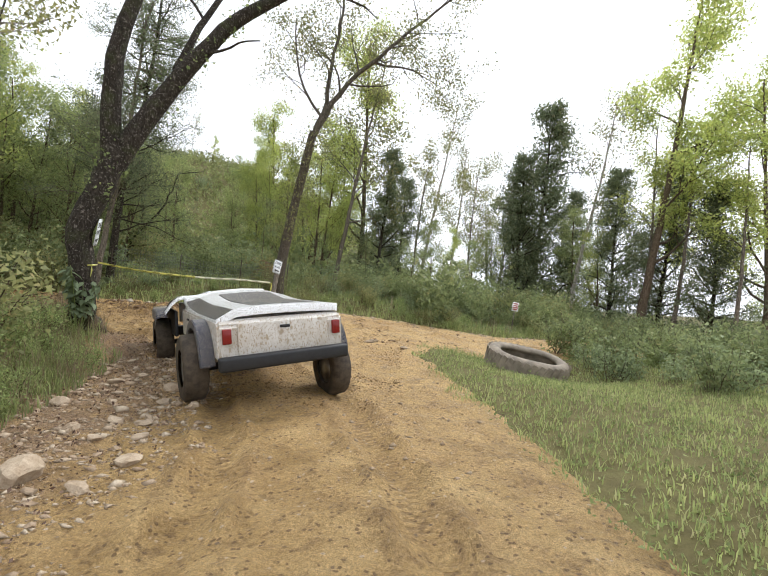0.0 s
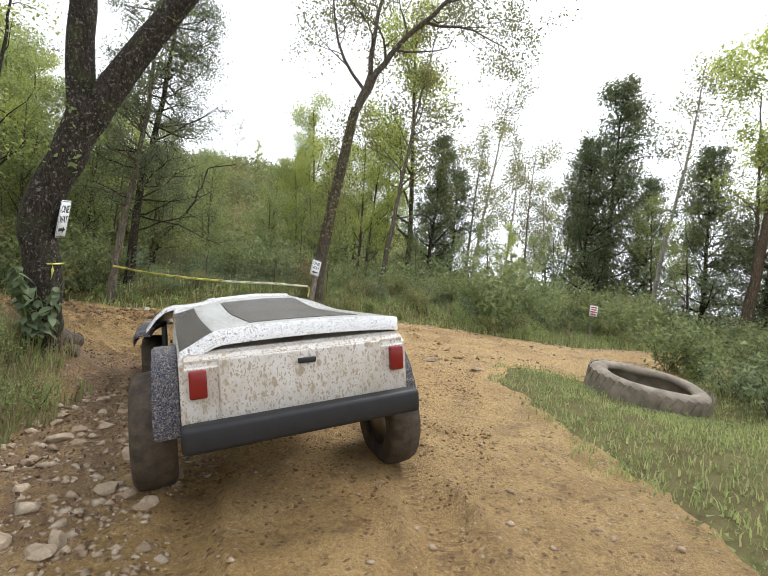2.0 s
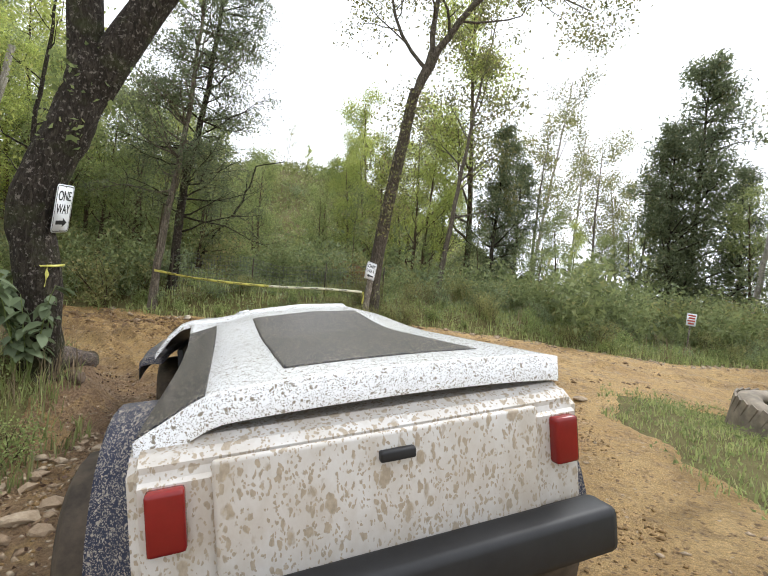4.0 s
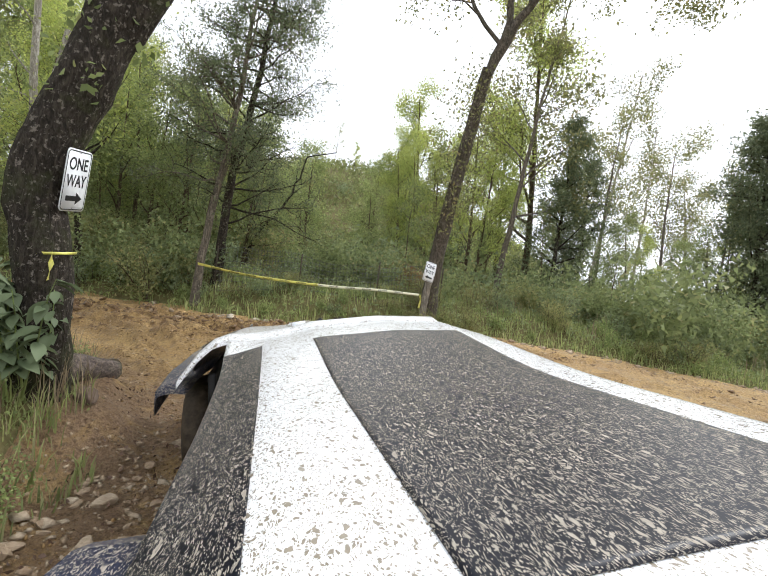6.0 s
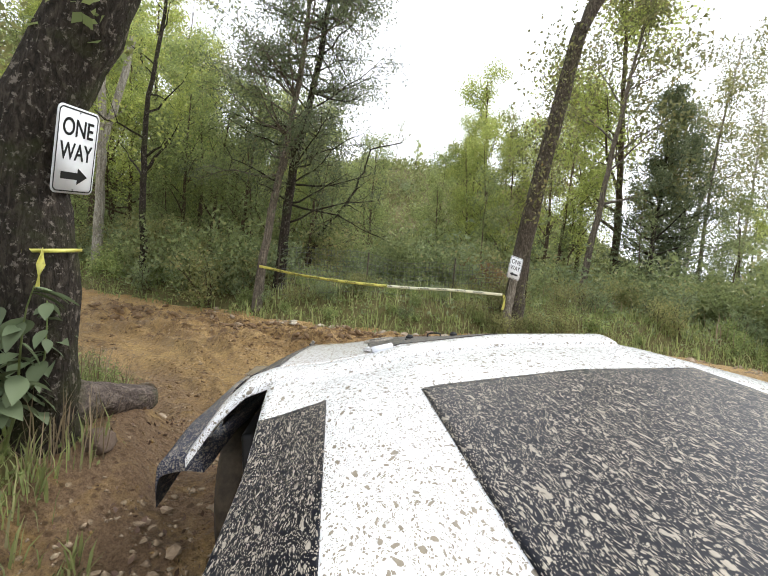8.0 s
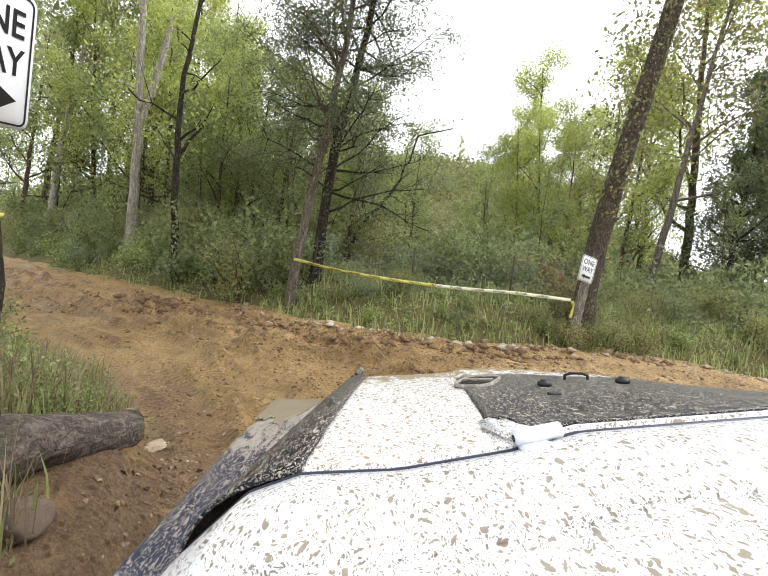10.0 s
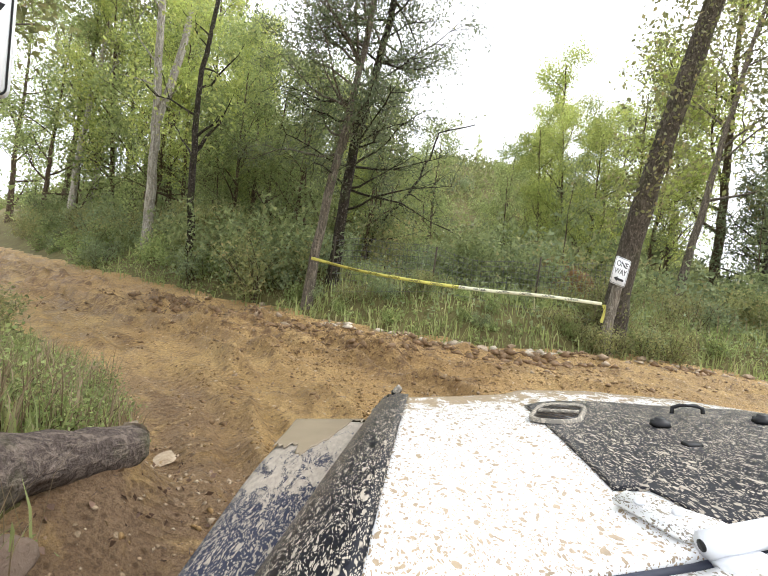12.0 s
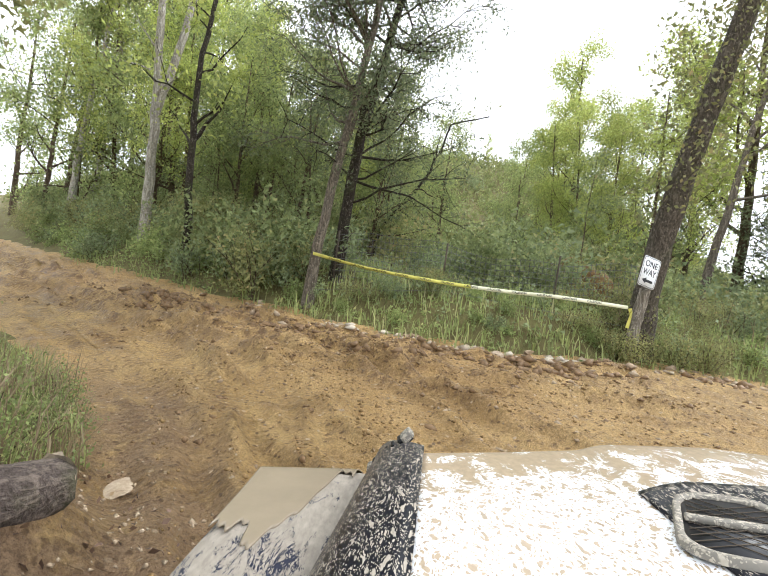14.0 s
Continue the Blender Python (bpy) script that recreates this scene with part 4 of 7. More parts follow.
for i in range(3):
    vent.matrix_basis[3][i] = 0
vent.matrix_basis = Matrix.Translation(vp) @ vent.matrix_basis.to_3x3().to_4x4()
outer, inner = rounded(0.125, 0.20, 0.05, 6), rounded(0.104, 0.170, 0.04, 6)
bm = bmesh.new()
n = len(outer)
r0 = [bm.verts.new((x, y, 0)) for x, y in outer]
r1 = [bm.verts.new((x * 0.97, y * 0.97, 0.010)) for x, y in outer]
r2 = [bm.verts.new((x, y, 0.008)) for x, y in inner]
r3 = [bm.verts.new((x, y, -0.012)) for x, y in inner]
for q, w in ((r0, r1), (r1, r2), (r2, r3)):
    for i in range(n):
        bm.faces.new((q[i], q[(i + 1) % n], w[(i + 1) % n], w[i]))
part("frame", bm, VENT_MUD, vent, "muddy vent surround")
part("backing", prism_bm([(x * 1.01, y * 1.01) for x, y in inner], 0.002, 0.0045), SIGN_BLACK, vent)
part("louvre", box_bm(0.10, 0.016, 0.008, (0, 0, 0.008), 0.003), VENT_MUD, vent)
tb = Tubes()
for k in range(-3, 4):
    for sg_ in (-1, 1):
        tb.add([(-0.046, k * 0.018 - 0.03 * sg_, 0.006), (0.046, k * 0.018 + 0.03 * sg_, 0.006)], [0.0008, 0.0008], 4)
mesh_ob = new("mesh_screen", tb.mesh("mesh_screen", TYRE_MUD))
mesh_ob.parent = vent

tb = Tubes()
p0, p1 = on_hood(3.36, 0.575, 0.0), on_hood(3.58, 0.57, 0.0)
lp = [p0, p0 + Vector((0.002, 0, 0.018)), p0.lerp(p1, 0.25) + Vector((0, 0, 0.024)), p0.lerp(p1, 0.75) + Vector((0, 0, 0.024)), p1 + Vector((-0.002, 0, 0.018)), p1]
tb.add(lp, [0.005] * 6, 8)
ob = new("tie_down_loop", tb.mesh("tie_down_loop", RUBBER))
ob.parent = hood
for s, v in ((3.07, 0.415), (3.74, 0.45)):
    c = on_hood(s, v, 0.012)
    part("rubber_stop", cyl_bm(0.022, 0.017, 0.022, Matrix.Translation(c), 18, 0.006), RUBBER, hood, "black rubber bonnet stop")
part("washer_jet", box_bm(0.03, 0.022, 0.010, on_hood(3.06, 0.28, 0.004), 0.004), RUBBER, hood)

latch = new("bonnet_latch")
latch.parent = hood
latch.matrix_basis = Matrix.Translation((0.020, 1.66, EYE_UP - 0.418)) @ pose(0, 0, 0, 0, -43, 0)
part("strap", box_bm(0.13, 0.030, 0.016, (0, 0, 0.004), 0.005), RUBBER, latch)
for k in range(5):
    part("rib", box_bm(0.008, 0.034, 0.010, (-0.045 + 0.02 * k, 0, 0.014), 0.002), RUBBER, latch)
part("catch", box_bm(0.03, 0.038, 0.020, (0.055, 0, 0.010), 0.005), VENT_MUD, latch, "muddy metal catch")
part("pivot", cyl_bm(0.012, 0.012, 0.04, pose(-0.062, 0, 0.006, 90, 0, 0), 12), VENT_MUD, latch)

hinge = new("bonnet_hinge")
hinge.parent = jeep
hinge.matrix_basis = Matrix.Translation(on_hood(2.13, 0.032, 0.002)) @ pose(0, 0, 0, -2, -8, 4) @ Matrix.Scale(0.72, 4)
arm = prism_bm([(-0.055, 0.13), (-0.012, 0.145), (0.062, -0.005), (0.064, -0.05), (0.0, -0.05), (-0.028, -0.02)], 0, 0.016)
bmesh.ops.bevel(arm, geom=arm.edges[:], offset=0.005, segments=2, affect="EDGES")
part("arm", arm, WHITE_PAINT, hinge, "white hinge arm bolted to the bonnet")
part("knuckle", cyl_bm(0.021, 0.021, 0.125, pose(0.045, -0.058, 0.014, 0, 90, 0), 24, 0.003), WHITE_CLEAN, hinge)
part("pin", cyl_bm(0.009, 0.009, 0.129, pose(0.045, -0.058, 0.014, 0, 90, 0), 14), RUBBER, hinge)
for x, y in ((-0.022, 0.085), (0.012, 0.03)):
    part("bolt", cyl_bm(0.011, 0.010, 0.008, pose(x, y, 0.019), 6), WHITE_CLEAN, hinge)
base = prism_bm([(-0.012, -0.05), (0.062, -0.05), (0.066, -0.105), (-0.016, -0.125)], -0.016, 0.002)
bmesh.ops.bevel(base, geom=base.edges[:], offset=0.004, segments=2, affect="EDGES")
part("base", base, WHITE_CLEAN, hinge)


# ---- trees ----
def tree_thing(name, m, tubes, crown, bark, leaf, label, category="tree", group=""):
    t = empty(name, m, label, category, group)
    w = new("trunk", tubes.mesh("trunk", bark))
    w.parent = t
    if crown is not None:
        c = new("crown", mesh_np("crown", crown[0], crown[1], leaf))
        c.parent = t
    return t


def stem(points, r0, r1, step=0.35, rs=None, wob=0.0):
    p = curve(np.array(points, float), step)
    u = np.linspace(0, 1, len(p))
    if rs is not None and wob:
        p = p + rs.normal(0, wob, p.shape) * np.minimum(1, u * 6)[:, None]
    return p, r0 + (r1 - r0) * u ** 0.85


def flare(radii, much=0.5, rings=4):
    radii = radii.copy()
    for i in range(min(rings, len(radii))):
        radii[i] *= 1 + much * (1 - i / rings) ** 2
    return radii


def broadleaf(seed, height, r, lean, per, size, spread, count=9, reach=2.4, lo=0.35, angle=55, level=2, lift=0.06):
    rs = np.random.RandomState(seed)
    tb, tips = Tubes(), []
    pts = [(0, 0, -0.3), (lean * 0.2, 0.05 * height * rs.uniform(-1, 1) * 0.3, height * 0.3), (lean * 0.6, rs.uniform(-0.2, 0.2), height * 0.65), (lean, rs.uniform(-0.3, 0.3), height)]
    p, rad = stem(pts, r, r * 0.18, 0.5, rs, 0.015)
    tb.add(p, flare(rad, 0.35), 10, 0.06, seed)
    boughs(tb, tips, rs, p, rad, count, reach, level, angle, lift, lo)
    tips.append(p[-1])
    return tb, leaves_np(tips, per, spread, size, rs, 0.62, small=True)


def cedar(seed, height, r, per, size, width=1.6, lo=0.12, lean=0.3, count=46):
    rs = np.random.RandomState(seed)
    tb, tips = Tubes(), []
    p, rad = stem([(0, 0, -0.3), (lean * 0.3, 0, height * 0.35), (lean, 0, height)], r, 0.015, 0.5, rs, 0.01)
    tb.add(p, flare(rad, 0.3), 8, 0.06, seed)
    for k in range(count):
        u = lo + (1 - lo) * (k + rs.uniform(0, 1)) / count
        i = min(int(u * (len(p) - 1)), len(p) - 2)
        a = rs.uniform(0, 2 * np.pi)
        ln = width * (1.05 - u) ** 0.75 * rs.uniform(0.5, 1.25) + 0.15
        h = np.array([math.cos(a), math.sin(a), rs.uniform(0.05, 0.7)])
        b, _ = wander(rs, p[i], h, ln, 5, 0.14, 0.06)
        br = np.linspace(0.02 + 0.012 * ln, 0.005, 6)
        tb.add(b, br, 4)
        for q in range(5):
            w = b[min(5, q + 1)]
            e, _ = wander(rs, w, h + rs.normal(0, 0.6, 3), ln * 0.32, 3, 0.2, 0.05)
            tb.add(e, [0.007, 0.006, 0.005, 0.003], 3)
            tips.extend(e[1:])
    return tb, leaves_np(tips, per, 0.15, size, rs, 0.36, -0.25, small=True)


# the leaning forked tree on the bank, with a sign nailed to it
rs = np.random.RandomState(3)
tb = Tubes()
A0 = np.array([-4.40, 5.70, 0.0])
zb = z_at(-4.33, 5.74)
p, rad = stem([(0.05, -0.12, zb - 0.35), (0.07, -0.13, zb + 0.25), (0.05, -0.15, 1.5), (-0.015, -0.205, 2.1), (0.21, -0.05, 2.95), (0.34, 0.08, 3.7)], 0.175, 0.195, 0.14, rs, 0.006)
tb.add(p, flare(rad, 0.35, 6), 26, 0.05, 1)
tips = []
l1, lr1 = stem([(0.28, 0.03, 3.25), (0.24, -0.03, 4.4), (0.30, 0.0, 5.4), (0.48, 0.12, 6.4), (0.65, 0.3, 8.0), (0.75, 0.5, 10)], 0.17, 0.06, 0.3, rs, 0.008)
tb.add(l1, lr1, 14, 0.05, 2)
l2, lr2 = stem([(0.30, 0.05, 3.3), (0.82, 0.36, 4.5), (1.32, 0.67, 5.5), (1.9, 0.98, 6.4), (2.75, 1.3, 7.2), (4.0, 1.7, 8.2), (5.2, 2.2, 9.0)], 0.19, 0.05, 0.3, rs, 0.008)
tb.add(l2, lr2, 14, 0.05, 3)
l3, lr3 = stem([(1.0, 0.56, 5.2), (1.2, 0.9, 6.2), (1.5, 1.3, 7.2), (1.9, 1.8, 8.6)], 0.075, 0.03, 0.3, rs, 0.01)
tb.add(l3, lr3, 8)
l4, lr4 = stem([(1.25, 0.70, 5.6), (1.75, 0.62, 5.62), (2.25, 0.52, 5.78), (2.5, 0.5, 5.75)], 0.035, 0.012, 0.15, rs, 0.008)
tb.add(l4, lr4, 6)
boughs(tb, tips, rs, l1, lr1, 6, 2.2, 1, 55, 0.05, 0.45)
boughs(tb, tips, rs, l2, lr2, 6, 2.0, 1, 50, 0.04, 0.5)
boughs(tb, tips, rs, l3, lr3, 5, 1.4, 1, 50, 0.04, 0.3)
tree_a = empty("tree", Matrix.Translation(A0), "large leaning dark-barked tree forking above a one-way sign, on the bank", "tree")
w = new("trunk", tb.mesh("trunk", BARK_DARK))
w.parent = tree_a
c = new("crown", mesh_np("crown", *leaves_np(tips, 9, 0.16, 0.06, rs), LEAF_OLIVE))
c.parent = tree_a
vine_pts = []
for k in range(140):
    u = rs.uniform(0.45, 1.0)
    q = p[int(u * (len(p) - 1))] if rs.uniform() < 0.5 else l2[int(rs.uniform(0, 0.5) * len(l2))]
    an = rs.uniform(0, 6.28)
    if q[2] > 2.75:
        vine_pts.append(q + np.array([math.cos(an), math.sin(an), 0]) * 0.20)
c = new("vine", mesh_np("vine", *leaves_np(vine_pts, 4, 0.07, 0.07, rs, 0.6, 0.6), LEAF_WEED))
c.parent = tree_a
c["label"] = "climbing vine leaves on the bark"

# the second sign's tree beyond the road, forked high
rs = np.random.RandomState(5)
tb, tips = Tubes(), []
B0 = np.array([-3.38, 13.75, 0.0])
zb = z_at(-3.38, 13.75)
p, rad = stem([(-0.02, 0, zb - 0.3), (0.0, 0, 1.4), (0.18, -0.08, 2.9), (0.48, -0.22, 4.4), (0.80, -0.40, 5.8), (1.02, -0.55, 6.7)], 0.20, 0.13, 0.3, rs, 0.008)
tb.add(p, flare(rad, 0.35), 14, 0.08, 5)
off = np.array([0.0, 0.22, -1.05])
l1, lr1 = stem(np.array([(1.02, -0.78, 7.6), (1.78, -0.68, 9.1), (3.08, -0.58, 10.5), (4.28, -0.53, 11.6), (5.68, -0.63, 12.7)]) + off, 0.11, 0.03, 0.4, rs, 0.02)
l2, lr2 = stem(np.array([(1.04, -0.78, 7.6), (1.38, -0.73, 8.8), (1.48, -0.70, 10.0), (1.68, -0.68, 11.5), (1.83, -0.68, 13.0)]) + off, 0.10, 0.03, 0.4, rs, 0.02)
l3, lr3 = stem(np.array([(1.23, -0.78, 8.3), (0.58, -0.78, 9.2), (0.23, -0.68, 10.6), (0.18, -0.68, 11.6)]) + off, 0.05, 0.02, 0.4, rs, 0.02)
l4, lr4 = stem(np.array([(2.88, -0.58, 10.3), (4.28, -0.08, 10.3), (5.28, 0.22, 9.9)]) + off, 0.05, 0.012, 0.4, rs, 0.03)
for q, r in ((l1, lr1), (l2, lr2), (l3, lr3), (l4, lr4)):
    tb.add(q, r, 8, 0.04, 6)
    boughs(tb, tips, rs, q, r, 10, 2.0, 1, 50, 0.02, 0.2, curl=0.2)
tree_b = tree_thing("tree", Matrix.Translation(B0), tb, leaves_np(tips, 16, 0.18, 0.085, rs), BARK_MOTTLED, LEAF_OLIVE, "tall slender forked tree with sparse yellowing leaves beside the fence")
vt = []
for k in range(420):
    i = int(rs.uniform(0.15, 1) ** 0.8 * (len(p) - 1))
    q = p[i] + rs.normal(0, 0.34, 3)
    if q[2] > 2.9:
        vt.append(q)
c = new("vine", mesh_np("vine", *leaves_np(vt, 7, 0.16, 0.075, rs, 0.6, 0.7), LEAF_OLIVE))
c.parent = tree_b
c["label"] = "yellow-green vine leaves climbing the trunk"

# twin dark trunks with cedar foliage beside the tape's end
def twin(base, pts, r0, seed, lo, count, label, bark):
    rs = np.random.RandomState(seed)
    tb, tips = Tubes(), []
    q, rad = stem(pts, r0, 0.03, 0.4, rs, 0.012)
    tb.add(q, flare(rad, 0.3), 10, 0.06, seed)
    for k in range(count):
        u = lo + (1 - lo) * (k + rs.uniform(0, 1)) / count
        i = min(int(u * (len(q) - 1)), len(q) - 2)
        a = rs.uniform(0, 2 * np.pi)
        ln = rs.uniform(0.9, 2.3) * (1.25 - 0.6 * u)
        h = np.array([math.cos(a), math.sin(a), rs.uniform(-0.1, 0.6)])
        b, _ = wander(rs, q[i], h, ln, 6, 0.18, 0.02)
        tb.add(b, np.linspace(0.028, 0.006, 7), 4)
        bare = u < lo + 0.12
        for s in range(2, 7):
            for _ in range(2):
                e, _d = wander(rs, b[s], h + rs.normal(0, 0.7, 3), ln * 0.30, 3, 0.25, 0.0)
                tb.add(e, [0.007, 0.006, 0.004, 0.003], 3)
                if not bare or rs.uniform() < 0.7:
                    tips.extend(e[1:])
    return tree_thing("cedar", Matrix.Translation(base), tb, leaves_np(tips, 15, 0.10, 0.065, rs, 0.45, -0.1, small=True), bark, LEAF_CEDAR, label)


twin((-8.15, 11.25, 0), [(0.02, 0, 0.7), (0.05, 0.02, 1.6), (0.16, 0.1, 2.9), (0.36, 0.25, 4.6), (0.5, 0.36, 6.2), (0.62, 0.45, 8.2), (0.7, 0.5, 9.6)], 0.10, 11, 0.34, 44, "slim grey leaning cedar trunk holding the tape's end", BARK_GREY)
twin((-8.25, 11.95, 0), [(0, 0, 0.6), (0.06, 0.04, 2.0), (0.14, 0.1, 3.7), (0.36, 0.28, 5.4), (0.55, 0.42, 7.1), (0.7, 0.55, 9.2), (0.8, 0.6, 11.0)], 0.135, 12, 0.24, 62, "dark-barked leaning cedar with fine dark foliage", BARK_DARK)

# bare hooked branch tree behind the fence
rs = np.random.RandomState(17)
tb, tips = Tubes(), []
q, rad = stem([(0, 0, -0.4), (0.25, 0.1, 1.2), (0.9, 0.45, 2.2), (1.35, 0.7, 3.2), (1.5, 0.8, 3.9), (2.3, 1.2, 4.2)], 0.07, 0.015, 0.25, rs, 0.02)
tb.add(q, rad, 7)
boughs(tb, tips, rs, q, rad, 10, 1.1, 1, 60, 0.0, 0.3, curl=0.25)
tree_thing("tree", Matrix.Translation((-9.7, 14.9, z_at(-9.7, 14.9))), tb, leaves_np(tips[::4], 2, 0.1, 0.08, rs), BARK_DARK, LEAF_OLIVE, "small crooked half-bare tree behind the wire fence")

# slim dark crooked tree and a broken pale snag beyond the far verge
rs = np.random.RandomState(18)
tb, tips = Tubes(), []
q, rad = stem([(0, 0, 0.3), (-0.04, -0.07, 2.4), (-0.10, -0.15, 4.0), (-0.09, -0.15, 5.4), (0.02, 0.02, 7.4), (0.07, 0.1, 8.8), (0.1, 0.2, 10.5)], 0.105, 0.02, 0.35, rs, 0.015)
tb.add(q, flare(rad, 0.4), 9, 0.08, 18)
f1, fr = stem([(-0.10, -0.15, 3.9), (0.12, 0.12, 4.5), (0.22, 0.3, 4.9)], 0.05, 0.02, 0.2, rs, 0.012)
tb.add(f1, fr, 7)
boughs(tb, tips, rs, q, rad, 13, 1.5, 1, 60, 0.03, 0.3, curl=0.2)
tree_thing("tree", Matrix.Translation((-11.68, 11.12, 0)), tb, leaves_np(tips, 5, 0.2, 0.11, rs), BARK_DARK, LEAF_BRIGHT, "slim dark crooked tree with a stubby side branch")
rs = np.random.RandomState(19)
tb, tips = Tubes(), []
q, rad = stem([(0, 0, 0.3), (-0.03, -0.06, 2.9), (-0.05, -0.1, 5.0), (-0.10, -0.19, 7.1), (-0.11, -0.21, 8.6), (-0.13, -0.25, 10.5)], 0.15, 0.07, 0.4, rs, 0.012)
tb.add(q, flare(rad, 0.3), 10, 0.06, 19)
f1, fr = stem([(-0.05, -0.1, 5.0), (0.07, 0.14, 6.2), (0.16, 0.30, 7.2), (0.24, 0.43, 8.2)], 0.11, 0.085, 0.3, rs, 0.01)
tb.add(f1, fr, 9, 0.08, 20)
boughs(tb, tips, rs, q, rad, 7, 1.2, 1, 60, 0.02, 0.5, curl=0.2)
tree_thing("tree", Matrix.Translation((-14.33, 11.54, 0)), tb, leaves_np(tips, 4, 0.25, 0.12, rs), BARK_PALE, LEAF_BRIGHT, "pale grey dying tree with a broken-off limb")

# templates for the woods, then their copies
KINDS = {}


def template(name, spec, bark, leaf, label, cat="tree"):
    tb, crown = spec
    t = tree_thing(name, Matrix.Translation((0, 0, -500)), tb, crown, bark, leaf, label, cat)
    KINDS[label] = t
    return t


def place(t, x, y, scale=1.0, turn=0.0, tilt=0.0, z=None):
    zz = z_at(x, y) if z is None else z
    m = pose(x, y, zz - 0.05, 0, tilt, 0) @ pose(0, 0, 0, 0, 0, turn)
    if t.get("used"):
        c = copy_thing(t, m)
    else:
        c = t
        t["used"] = 1
        t.matrix_basis = m
    c.scale = (scale,) * 3
    return c


T_BRIGHT = template("tree", broadleaf(21, 15, 0.19, 1.2, 12, 0.145, 0.28, 14, 3.9, 0.20), BARK_BROWN, LEAF_BRIGHT, "broadleaf tree in fresh yellow-green leaf at the road's edge")
T_MID = template("tree", broadleaf(22, 10, 0.14, 0.5, 8, 0.135, 0.27, 14, 2.6, 0.08), BARK_BROWN, LEAF_MID, "mid-green woodland tree with a loose crown")
T_OLIVE = template("tree", broadleaf(23, 12, 0.13, 1.0, 8, 0.13, 0.26, 12, 3.0, 0.30), BARK_GREY, LEAF_OLIVE, "slender olive-green tree with an open crown")
T_SPARSE = template("tree", broadleaf(24, 13, 0.13, 0.9, 5, 0.12, 0.22, 10, 2.4, 0.4, 45), BARK_PALE, LEAF_OLIVE, "pale-trunked tree with few leaves")
T_CEDAR = template("cedar", cedar(25, 9.5, 0.15, 15, 0.15, 2.5, count=80), BARK_DARK, LEAF_CEDAR, "dark green conical cedar")
T_POLE = template("tree", broadleaf(26, 13, 0.15, 0.5, 9, 0.14, 0.26, 9, 2.2, 0.5), BARK_GREY, LEAF_BRIGHT, "tall straight grey trunk with leaves high up")
T_SAP = template("sapling", broadleaf(27, 5.5, 0.04, 0.3, 9, 0.09, 0.17, 12, 1.3, 0.10, 60, 1), BARK_BROWN, LEAF_UNDER, "thin green sapling under the trees", "sapling")

